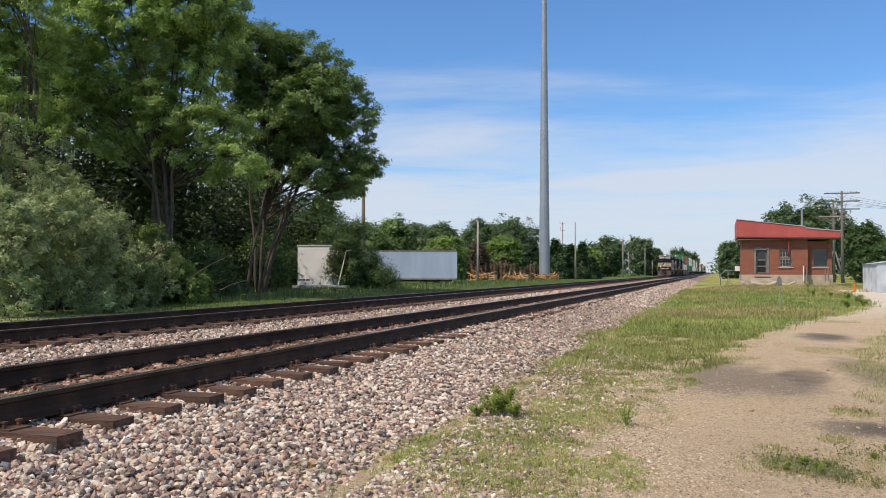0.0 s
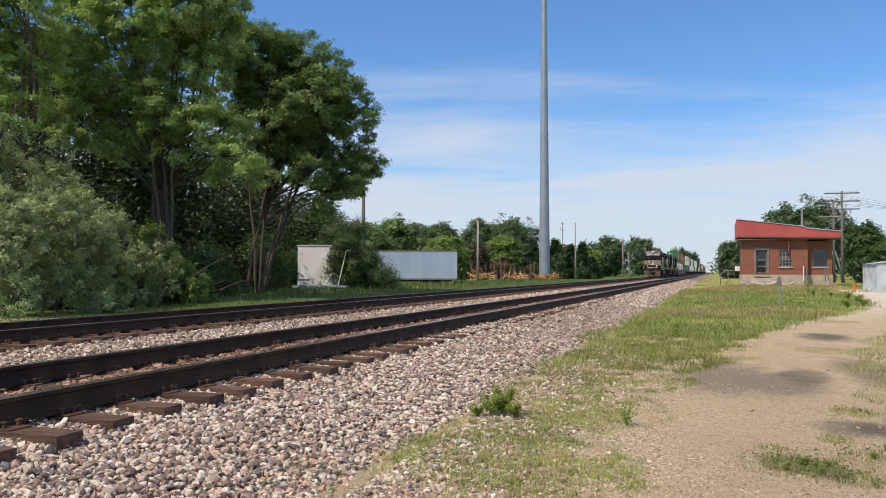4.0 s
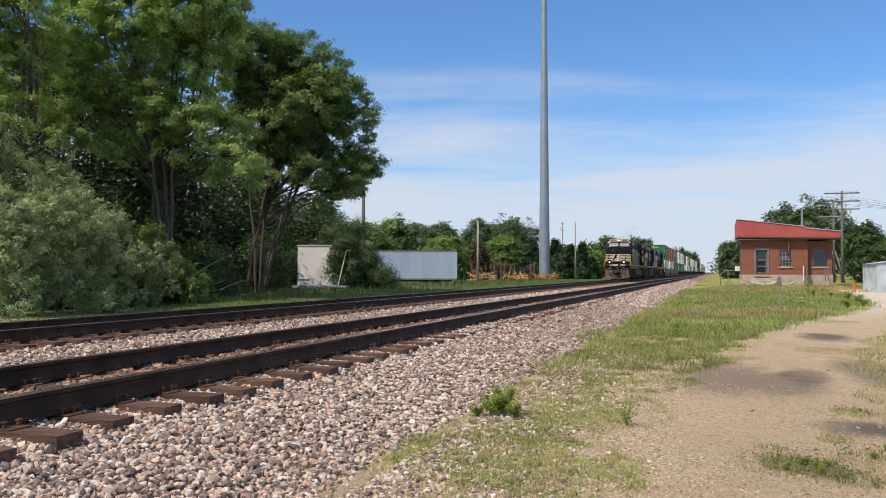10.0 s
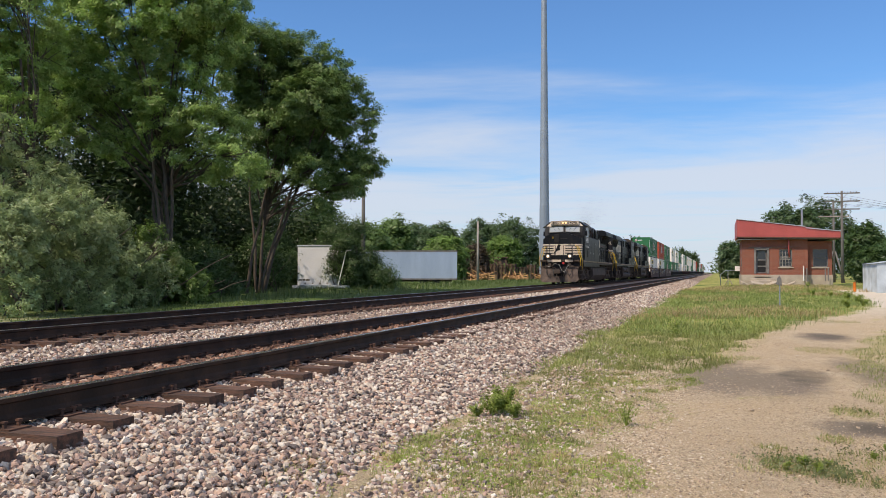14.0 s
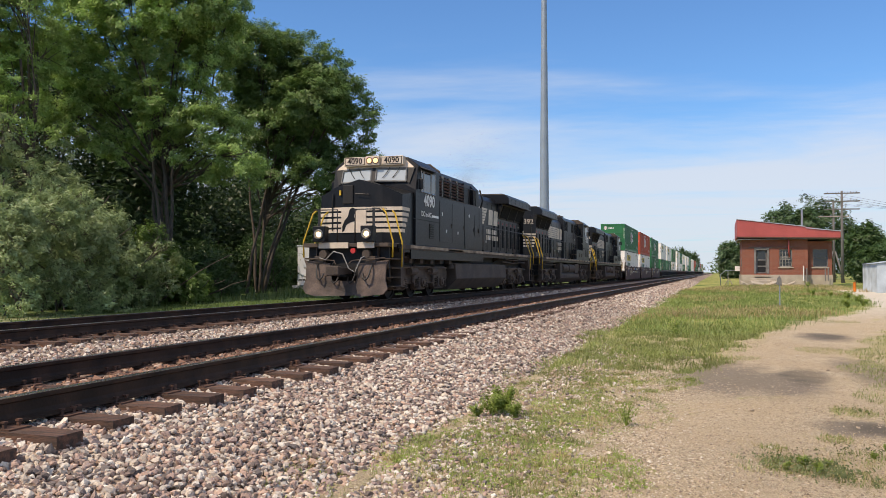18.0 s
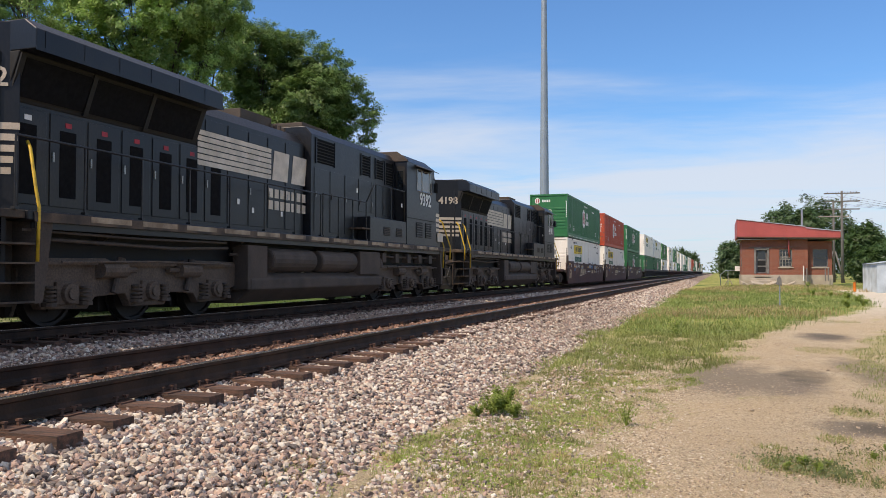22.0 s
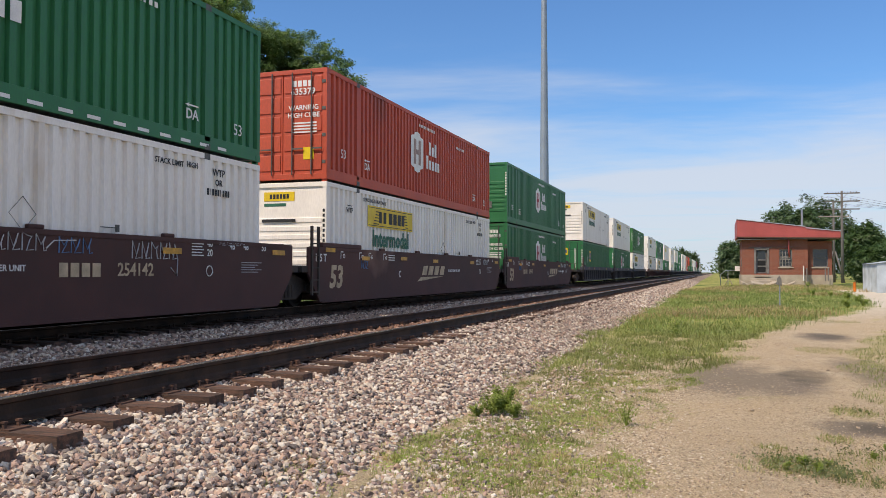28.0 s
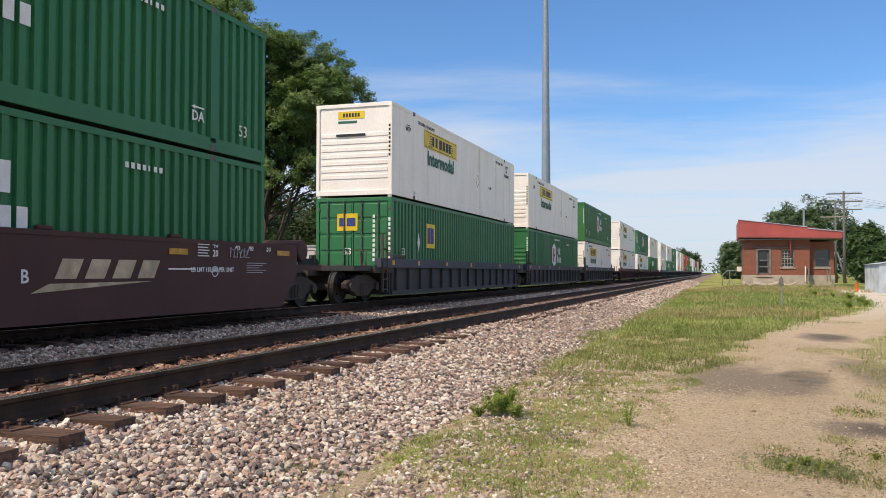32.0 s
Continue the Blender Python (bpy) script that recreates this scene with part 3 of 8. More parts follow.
CHROME = mat("lamp_rim", (0.35, 0.34, 0.32), 0.3, 0.6, 0.1)
LAMP_WARM = glow_mat("warm_headlight", (1.0, 0.62, 0.34), 2.0)
LAMP = glow_mat("lit_lamp", (1.0, 0.80, 0.56), 2.6)
# pale glass: reflected sky and the interior behind are put into the base colour
WINDOW = glass_mat("sky_pale_window", (0.40, 0.44, 0.45), 0.08)
DARK_GLASS = glass_mat("dark_window", (0.015, 0.018, 0.02), 0.06)
WHEEL_STEEL = mat("wheel_steel", (0.020, 0.0165, 0.0145), 0.7, 0.1, 0.3, 4, 30, 0.2)


def wheelset(parent, x, y, r, flip=None):
    """An axle with two wheels, which turns; its origin is the axle's middle."""
    y = y if flip is None else flip - y
    a = part("axle", M().cyl((-0.75, 0, 0), (0.75, 0, 0), 0.09, 10), WHEEL_STEEL, parent, at=(0, y, r))
    for s in (-1, 1):
        w = M()
        xs = [0.66, 0.69, 0.69, 0.82, 0.82, 0.78, 0.78]
        rs = [r + 0.025, r + 0.025, r, r - 0.004, r - 0.06, r - 0.075, 0.12]
        n = 24
        rings = [[(s * px, pr * math.cos(2 * math.pi * k / n), pr * math.sin(2 * math.pi * k / n)) for k in range(n)] for px, pr in zip(xs, rs)]
        if s < 0:
            rings = [q[::-1] for q in rings]
        w.loft(rings)
        for k in range(5):
            t = 2 * math.pi * k / 5
            w.box(s * 0.80 - 0.02, s * 0.80 + 0.02, math.cos(t) * r * 0.5 - 0.03, math.cos(t) * r * 0.5 + 0.03, math.sin(t) * r * 0.5 - 0.03, math.sin(t) * r * 0.5 + 0.03)
        part("wheel", w, WHEEL_STEEL, a)
    WHEELS.append((a, r, y))
    return a


def loco_truck(parent, y, flip):
    """Three-axle truck: side frames with coil springs and axle boxes."""
    ym = y if flip is None else flip - y
    for s in (-1, 1):
        f = M()
        x0, x1 = s * 0.98, s * 1.16
        x0, x1 = min(x0, x1), max(x0, x1)
        top = [(-2.95, 0.92), (-2.75, 1.08), (-1.1, 1.10), (-0.8, 1.0), (0.8, 1.0), (1.1, 1.10), (2.75, 1.08), (2.95, 0.92)]
        low = [(2.95, 0.62), (2.62, 0.52), (2.48, 0.30), (1.52, 0.27), (1.34, 0.46), (0.62, 0.50), (0.46, 0.27), (-0.46, 0.27), (-0.62, 0.50), (-1.34, 0.46), (-1.52, 0.27), (-2.48, 0.30), (-2.62, 0.52), (-2.95, 0.62)]
        f.prism(top + low, "x", x0, x1)
        fr = part("truck_frame", f, TRUCK, parent, "dusty cast truck frame", 0.02, at=(0, ym, 0))
        for a in (-2.0, 0.0, 2.0):
            b = M().cyl((s * 1.05, a, 0.53), (s * 1.30, a, 0.53), 0.16, 14).cyl((s * 1.30, a, 0.53), (s * 1.34, a, 0.53), 0.10, 10)
            b.box(min(s * 1.1, s * 1.22), max(s * 1.1, s * 1.22), a - 0.24, a + 0.24, 0.36, 0.72)
            part("axle_box", b, TRUCK, fr, bevel=0.012)
            for e in (-0.38, 0.38):
                sp = M().cyl((s * 1.20, a + e, 0.34), (s * 1.20, a + e, 0.40), 0.12, 10)
                for k in range(4):
                    sp.cyl((s * 1.20, a + e, 0.42 + k * 0.065), (s * 1.20, a + e, 0.455 + k * 0.065), 0.105, 10)
                part("spring", sp, GRIME, fr)
        part("brake_cylinder", M().cyl((s * 1.24, -1.35, 0.90), (s * 1.24, -0.75, 0.90), 0.14, 12).cyl((s * 1.24, -0.75, 0.90), (s * 1.24, -0.45, 0.90), 0.05, 8), TRUCK, fr)
        part("brake_cylinder", M().cyl((s * 1.24, 1.35, 0.90), (s * 1.24, 0.75, 0.90), 0.14, 12).cyl((s * 1.24, 0.75, 0.90), (s * 1.24, 0.45, 0.90), 0.05, 8), TRUCK, fr)
        part("sand_pipe", M().tube([(s * 1.1, -2.6, 1.1), (s * 1.1, -2.75, 0.8), (s * 0.9, -2.8, 0.2)], 0.025, 6), TRUCK, fr)
        part("frame_rib", M().prism([(-2.7, 0.98), (2.7, 0.98), (2.7, 1.04), (-2.7, 1.04)], "x", min(s * 1.14, s * 1.22), max(s * 1.14, s * 1.22)), TRUCK, fr)
        for a in (-1.0, 1.0):
            part("damper", M().cyl((s * 1.24, a, 0.52), (s * 1.24, a + 0.18, 1.08), 0.055, 8).cyl((s * 1.24, a + 0.10, 0.84), (s * 1.24, a + 0.18, 1.10), 0.075, 8), GRIME, fr)
        part("brake_rod", M().tube([(s * 1.36, -2.3, 1.02), (s * 1.36, 0, 1.05), (s * 1.36, 2.3, 1.02)], 0.022, 6), TRUCK, fr)
    part("bolster", M().box(-0.95, 0.95, ym - 2.7, ym + 2.7, 0.50, 1.05), LOUVRE, parent)
    for a in (-2.0, 0.0, 2.0):
        part("traction_motor", M().box(-0.60, 0.60, ym + a - 0.62, ym + a + 0.62, 0.17, 0.78), LOUVRE, parent, bevel=0.04)
        wheelset(parent, 0, y + a, 0.53, flip)


def handrail(parent, y0, y1, z0, z1, x, flip, posts=8):
    """A rail along the walkway, each post a part."""
    def yy(v):
        return v if flip is None else flip - v
    part("handrail", M().tube([(x, yy(y0), z1), (x, yy(y1), z1)], 0.022, 6), HANDRAIL, parent)
    for k in range(posts):
        y = yy(y0 + (y1 - y0) * k / (posts - 1))
        part("post", M().cyl((x, y, z0), (x, y, z1), 0.018, 6).box(x - 0.04, x + 0.04, y - 0.04, y + 0.04, z0, z0 + 0.04), HANDRAIL, parent)


LOCO = 21.9


def steps(parent, y, flip, bright):
    """Corner steps with a pair of bent grab rails, on both sides."""
    for s in (-1, 1):
        x0, x1 = (1.02, 1.50) if s > 0 else (-1.50, -1.02)
        for k in range(4):
            part("step", M(flip).box(x0, x1, y, y + 0.74, 0.42 + k * 0.28, 0.445 + k * 0.28), SILL, parent, "worn step edge")
            part("tread_edge", M(flip).box(x1 - 0.02, x1 + 0.003, y, y + 0.74, 0.425 + k * 0.28, 0.45 + k * 0.28) if s > 0 else M(flip).box(x0 - 0.003, x0 + 0.02, y, y + 0.74, 0.425 + k * 0.28, 0.45 + k * 0.28), SILL, parent)
        part("step_back", M(flip).box(x0 if s > 0 else x1 - 0.03, x0 + 0.03 if s > 0 else x1, y - 0.04, y + 0.80, 0.36, 1.64), GRIME, parent)
        part("step_side", M(flip).prism([(y + 0.76, 1.66), (y + 0.76, 0.40), (y + 0.92, 0.44), (y + 1.10, 1.66)], "x", x0 + 0.02, x1 - 0.02), GRIME, parent)
        for e, low in ((0.0, 1.32), (0.78, 1.02)):
            g = M(flip).tube([(s * 1.50, y + e, low), (s * 1.52, y + e, 1.80), (s * 1.44, y + e + 0.02, 2.05), (s * 1.24, y + e + 0.10, 2.70), (s * 1.12, y + e + 0.16, 2.82)], 0.026, 7)
            part("grab_rail", g, YELLOW if bright else GRIME, parent, "yellow grab rail", smooth=True)


def pilot(parent, flip, lead):
    """End plate with plow, coupler and hoses."""
    pl = M(flip, 0.66)
    outer = [(-1.42, 0.36), (-1.34, 0.62), (-1.34, 1.06), (-1.42, 1.24), (-0.5, 1.14), (-0.42, 0.60), (0.42, 0.60), (0.5, 1.14), (1.42, 1.24), (1.34, 1.06), (1.34, 0.62), (1.42, 0.36), (1.30, 0.20), (0.55, 0.12), (0.45, 0.16), (-0.95, 0.12), (-1.30, 0.20)]
    rings = []
    for lean, back in ((0, 0.0), (1, 0.06)):
        rings.append([(x, back - 0.14 * (1 - abs(x) / 1.5) - 0.18 * (0.9 - min(z, 0.9)) + 0.1, z) for x, z in outer])
    if lead:
        pl.loft([rings[0], rings[1]])
        part("snowplow", pl, PLOW, parent, "dusty grey-brown snowplow", smooth=False)
    else:
        pl.prism([(-1.0, 0.2), (-1.2, 1.0), (1.2, 1.0), (1.0, 0.2)], "y", 0.05, 0.15)
        part("snowplow", pl, LOUVRE, parent, "dark grimy pilot plate")
    part("end_plate", M(flip, 0.66).box(-1.36, 1.36, 0.30, 0.38, 0.72, 1.72), LOUVRE, parent)
    c = M(flip, 0.40).box(-0.16, 0.16, -0.35, 0.5, 0.80, 1.02).box(-0.24, 0.10, -0.55, -0.28, 0.76, 1.06).box(0.04, 0.22, -0.62, -0.40, 0.78, 1.04)
    part("coupler", c, GRIME, parent, "dark steel knuckle coupler", 0.03)
    for s in (-1, 1):
        for k, (xx, drop) in enumerate(((0.42, 0.50), (0.92, 0.60))):
            h = M(flip, 0.66).tube([(s * xx, 0.14, 1.16), (s * xx, -0.02, 1.06), (s * (xx - 0.02), -0.10, drop + 0.30), (s * (xx - 0.07), -0.16, drop + 0.10), (s * (xx - 0.16), -0.18, drop + 0.02), (s * (xx - 0.24), -0.15, drop + 0.10), (s * (xx - 0.26), -0.08, drop + 0.22)], 0.026, 7)
            part("air_hose", h, HOSE, parent, smooth=True)
    part("jumper_cable", M(flip, 0.66).tube([(-0.95, 0.05, 1.33), (-0.60, -0.08, 1.24), (-0.30, -0.14, 1.50), (0.02, -0.18, 1.42), (0.22, -0.16, 0.98), (0.42, -0.14, 0.86), (0.60, -0.08, 1.30), (0.75, 0.05, 1.40)], 0.019, 7), HOSE_PALE if lead else HOSE, parent, "jumper cable", smooth=True)
    part("uncoupling_lever", M(flip, 0.66).tube([(-1.35, 0.0, 1.30), (-0.3, -0.1, 1.22), (-0.2, -0.2, 1.1)], 0.018, 6), GRIME, parent)
    part("uncoupling_lever", M(flip, 0.66).tube([(1.35, 0.0, 1.30), (0.3, -0.1, 1.22), (0.2, -0.2, 1.1)], 0.018, 6), GRIME, parent)
    for xx in (-0.72, 0.72):
        part("air_tank", M(flip, 0.66).cyl((xx, -0.02, 1.42), (xx, 0.2, 1.42), 0.13, 12), GRIME, parent)
        part("bracket", M(flip, 0.66).box(xx * 1.2 - 0.16, xx * 1.2 + 0.16, 0.0, 0.18, 1.14, 1.36), GRIME, parent, bevel=0.02)


def locomotive(label, number, cab_first):
    """A big six-axle diesel; the cab leads, or the radiator end does."""
    fl = None if cab_first else LOCO
    paint = BLACK_DEEP if cab_first else BLACK
    L = thing("diesel_locomotive", label, "locomotive", "locomotives of the train")

    def yy(v):
        return v if fl is None else LOCO - v

    def put(name, m, material, lab="", bevel=0.015, parent=L, smooth=False):
        return part(name, m, material, parent, lab, bevel, smooth)

    # frame and walkway
    put("frame", M(fl).box(-1.0, 1.0, 1.1, LOCO - 1.1, 0.98, 1.62), LOUVRE)
    put("walkway", M(fl).box(-1.50, 1.50, 1.4, LOCO - 1.3, 1.62, 1.76), paint)
    for s in (-1, 1):
        x0, x1 = (1.50, 1.525) if s > 0 else (-1.525, -1.50)
        put("side_sill", M(fl).box(x0, x1, 1.5, LOCO - 1.4, 1.60, 1.74), SILL, "dusty worn cream and brown sill stripe", 0)
        if cab_first:
            put("sill_stripe", M(fl).box(x1 if s > 0 else x0 - 0.004, x1 + 0.004 if s > 0 else x0, 2.4, LOCO - 2.2, 1.645, 1.735), SILL_CREAM, "worn cream sill stripe", 0)
        else:
            for k in range(14):
                put("sill_stripe", M(fl).box(x1 if s > 0 else x0 - 0.004, x1 + 0.004 if s > 0 else x0, 2.3 + k * 1.24, 3.25 + k * 1.24, 1.645, 1.735), SILL_CREAM, "worn cream sill stripe", 0)
        put("skirt", M(fl).box(x0 - 0.06 * s, x1 - 0.06 * s, 1.5, LOCO - 1.4, 1.50, 1.60), paint, "", 0)
    put("front_platform", M(fl).box(-1.44, 1.44, 0.70, 1.9, 1.64, 1.76), GRIME)
    if cab_first:
        put("platform_edge", M(fl).box(-0.88, 0.12, 0.66, 0.70, 1.60, 1.78), CREAM, "worn cream platform edge", 0)
        put("platform_edge", M(fl).box(0.42, 0.98, 0.66, 0.70, 1.60, 1.78), CREAM, "worn cream platform edge", 0)
    put("rear_platform", M(fl).box(-1.44, 1.44, LOCO - 1.6, LOCO - 0.70, 1.64, 1.76), SILL)
    # nose: nearly flat front with a gabled top that rises to the windscreen
    plan = [(-1.42, 2.95), (-1.42, 1.88), (-0.80, 1.74), (0, 1.72), (0.80, 1.74), (1.42, 1.88), (1.42, 2.95)]
    eave = [3.50, 3.34, 3.62, 3.84, 3.62, 3.34, 3.50]
    nose = M(fl).loft([[(x, y, 1.76) for x, y in plan], [(x, y + 0.03, z) for (x, y), z in zip(plan, eave)]], False)
    nose.add([(x, y + 0.03, z) for (x, y), z in zip(plan, eave)] + [(0, 2.95, 3.88)], [(k, k + 1, 7) for k in range(6)])
    put("nose", nose, paint, "black nose with a gabled top", 0.01)
    # the pale bars round the nose
    for k in range(5):
        z0 = 2.13 + k * 0.176
        w = 1.428
        reach = 2.12 + k * 0.11
        outer = [(-w, reach), (-w, 1.884), (-0.80, 1.732), (0, 1.712), (0.80, 1.732), (w, 1.884), (w, reach)]
        inner = [(w - 0.006, reach), (w - 0.006, 1.89), (0.80, 1.74), (0, 1.72), (-0.80, 1.74), (-w + 0.006, 1.89), (-w + 0.006, reach)]
        put("nose_stripe", M(fl).loft([[(x, y, z) for x, y in outer + inner] for z in (z0, z0 + 0.112)]), CREAM, "cream stripe", 0)
    put("nose_panel", M(fl).box(-0.60, 0.26, 1.698, 1.735, 2.13, 2.95), CREAM, "cream square panel", 0)
    hm = M(fl).prism([(-0.22, 2.94), (-0.04, 2.86), (-0.12, 2.80), (-0.16, 2.66), (-0.10, 2.50), (-0.28, 2.46), (-0.42, 2.38), (-0.48, 2.22), (-0.56, 2.14), (-0.56, 2.34), (-0.48, 2.52), (-0.36, 2.66), (-0.32, 2.84)], "y", 1.688, 1.697)
    put("nose_emblem", hm, paint, "dark rearing animal shape", 0)
    put("nose_door", M(fl).box(-0.56, -0.20, 1.70, 1.76, 3.06, 3.66), LOUVRE)
    put("nose_grab", M(fl).tube([(-0.1, 1.74, 3.36), (-0.1, 1.66, 3.38), (0.36, 1.66, 3.34), (0.36, 1.74, 3.32)], 0.014, 6), HANDRAIL, "", 0)
    put("nose_grab", M(fl).tube([(0.5, 1.74, 2.90), (0.5, 1.66, 2.91), (0.95, 1.68, 2.89), (0.95, 1.76, 2.88)], 0.012, 6), HANDRAIL, "", 0)
    put("nose_marker", M(fl).box(-0.68, -0.62, 1.70, 1.74, 3.34, 3.50), YELLOW, "", 0)
    put("nose_hinge", M(fl).box(-0.95, -0.92, 1.72, 1.76, 2.2, 3.4), LOUVRE, "", 0)
    for s in (-1, 1):
        d = put("ditch_light", M(fl).box(s * 0.80 - 0.20, s * 0.80 + 0.20, 0.50, 0.80, 1.80, 2.28), paint, "black ditch light box")
        part("lens", M(fl).cyl((s * 0.80, 0.51, 2.03), (s * 0.80, 0.48, 2.03), 0.085, 18), LAMP if cab_first else CHROME, d, "lit ditch lamp")
        part("rim", M(fl).tube([(s * 0.80 + 0.13 * math.cos(q * math.pi / 8), 0.48, 2.03 + 0.13 * math.sin(q * math.pi / 8)) for q in range(17)], 0.03, 6, caps=False), CHROME, d)
    # cab; it stands a little further forward on the trailing engines
    co = 0.0 if cab_first else -0.45
    ring_a = [(-1.5, 2.92 + co, 1.76), (1.5, 2.92 + co, 1.76), (1.5, 2.92 + co, 3.56), (1.06, 2.92 + co, 3.80), (0, 2.88 + co, 3.86), (-1.06, 2.92 + co, 3.80), (-1.5, 2.92 + co, 3.56)]

    def ring_b(y):
        return [(-1.5, y, 1.76), (1.5, y, 1.76), (1.5, y, 4.42), (1.14, y, 4.69), (0, y - 0.03, 4.78), (-1.14, y, 4.69), (-1.5, y, 4.42)]
    put("cab", M(fl).loft([ring_a, ring_b(3.14 + co), ring_b(5.35)]), paint, "black cab", 0.01)
    put("cab_roof_lip", M(fl).loft([[(-1.53, y, 4.40), (1.53, y, 4.40), (1.53, y, 4.46), (1.15, y, 4.73), (-1.15, y, 4.73), (-1.53, y, 4.46)] for y in (5.30, 5.38)]), GRIME)

    def slant(x, z, off):
        """A point on the sloping front of the cab, off metres before it."""
        return (x, 2.92 + co + (z - 3.80) / 0.84 * 0.22 - off - 0.05 * (1 - min(abs(x), 1.06) / 1.06), z)
    for s in (-1, 1):
        pane = [slant(s * 0.09, 3.90, 0.02), slant(s * 1.16, 3.86, 0.02), slant(s * 1.14, 4.29, 0.02), slant(s * 0.09, 4.33, 0.02)]
        back = [(x, y + 0.05, z) for x, y, z in pane]
        wo = put("windscreen", M(fl).loft([pane, back] if s > 0 else [pane[::-1], back[::-1]]), WINDOW, "windscreen with a pale sky reflection put into its colour", 0)
        wf = M(fl)
        for p, q in zip(pane, pane[1:] + pane[:1]):
            wf.cyl((p[0], p[1] - 0.012, p[2]), (q[0], q[1] - 0.012, q[2]), 0.032, 6)
        part("window_frame", wf, GREY_METAL, wo, "grey window surround")
        for a in (0.45, 0.8):
            part("wiper", M(fl).tube([slant(s * (a + 0.12), 4.36, 0.07), slant(s * a, 4.15, 0.06), slant(s * (a - 0.12), 4.0, 0.05)], 0.013, 5), HANDRAIL, wo)
        put("brow", M(fl).loft([[slant(s * 0.0, 4.36, 0.016), slant(s * 1.40, 4.33, 0.016), slant(s * 1.08, 4.61, 0.016), slant(0, 4.71, 0.016)][::s], [slant(s * 0.0, 4.36, -0.02), slant(s * 1.40, 4.33, -0.02), slant(s * 1.08, 4.61, -0.02), slant(0, 4.71, -0.02)][::s]]), CREAM, "cream painted brow above the windscreen", 0)
        put("cab_pillar", M(fl).loft([[slant(s * 1.20, 3.84, 0.014), slant(s * 1.28, 3.80, 0.014), slant(s * 1.42, 4.33, 0.014), slant(s * 1.18, 4.33, 0.014)][::s], [slant(s * 1.20, 3.84, -0.02), slant(s * 1.28, 3.80, -0.02), slant(s * 1.42, 4.33, -0.02), slant(s * 1.18, 4.33, -0.02)][::s]]), paint, "", 0)
    put("centre_pillar", M(fl).loft([[slant(-0.06, 3.88, 0.04), slant(0.06, 3.88, 0.04), slant(0.06, 4.36, 0.04), slant(-0.06, 4.36, 0.04)], [slant(-0.06, 3.88, -0.02), slant(0.06, 3.88, -0.02), slant(0.06, 4.36, -0.02), slant(-0.06, 4.36, -0.02)]]), paint, "", 0)
    put("headlight_box", M(fl, co).box(-0.24, 0.24, 2.82, 3.14, 4.42, 4.74), CREAM if cab_first else paint)
    for xx in (-0.115, 0.115):
        hl = put("headlight", M(fl, co).cyl((xx, 2.83, 4.58), (xx, 2.795, 4.58), 0.080, 16), LAMP_WARM if cab_first else CHROME, "lit headlight lens", 0)
        part("rim", M(fl, co).tube([(xx + 0.10 * math.cos(q * math.pi / 6), 2.805, 4.58 + 0.10 * math.sin(q * math.pi / 6)) for q in range(13)], 0.016, 6, caps=False), RUST, hl)
    for s in (-1, 1):
        nb = put("number_board", M(fl, co).box(s * 0.66 - 0.40, s * 0.66 + 0.40, 2.88, 3.14, 4.42, 4.72), CREAM, "cream number board")
        part("number_panel", M(fl, co).box(s * 0.66 - 0.36, s * 0.66 + 0.36, 2.872, 2.88, 4.45, 4.70), paint, nb)
        part("number_face", M(fl, co).box(s * 0.66 - 0.34, s * 0.66 + 0.34, 2.866, 2.874, 4.47, 4.68), CREAM, nb)
        if cab_first:
            letters(number, 0.27, paint, nb, (s * 0.66, 2.860, 4.575), FRONT, "number")
    for s in (-1, 1):
        # side windows with awning
        x = s * 1.505
        for a, b in ((3.42, 3.62), (3.70, 4.38), (4.46, 4.86)):
            so = put("side_window", M(fl, co).box(min(x, x + s * 0.01), max(x, x + s * 0.01), a, b, 3.58, 4.24), DARK_GLASS, "", 0)
            for p, q in (((a, 3.56), (b, 3.56)), ((b, 3.56), (b, 4.26)), ((b, 4.26), (a, 4.26)), ((a, 4.26), (a, 3.56))):
                part("window_frame", M(fl, co).cyl((x, p[0], p[1]), (x, q[0], q[1]), 0.024, 6), CHROME, so)
        put("awning", M(fl, co).loft([[(x, 3.3, 4.36), (x, 5.0, 4.36), (x, 5.0, 4.40), (x, 3.3, 4.40)][::s], [(x + s * 0.24, 3.3, 4.27), (x + s * 0.24, 5.0, 4.27), (x + s * 0.24, 5.0, 4.29), (x + s * 0.24, 3.3, 4.29)][::s]]), WELL_BLUE, "blue-grey awning", 0)
        put("mirror", M(fl, co).box(min(x, x + s * 0.16), max(x, x + s * 0.16), 3.16, 3.19, 3.62, 3.96), paint)
        for a, b in ((4.25, 4.75),) if cab_first else ((3.0, 3.6), (3.9, 4.5)):
            cv = put("cab_vent", M(fl).box(min(x, x + s * 0.008), max(x, x + s * 0.008), a, b, 2.02, 2.52), LOUVRE, "", 0)
            for k in range(6):
                part("slat", M(fl).box(min(x, x + s * 0.022), max(x, x + s * 0.022), a + 0.03, b - 0.03, 2.05 + k * 0.08, 2.075 + k * 0.08), paint, cv)
        put("mirror_bracket", M(fl, co).tube([(x, 3.2, 4.1), (x + s * 0.10, 3.18, 4.0), (x + s * 0.10, 3.18, 3.6)], 0.012, 5), HANDRAIL, "", 0)
        put("cab_seam", M(fl).box(min(x, x + s * 0.006), max(x, x + s * 0.006), 2.6, 5.3, 2.60, 2.63), LOUVRE, "", 0)
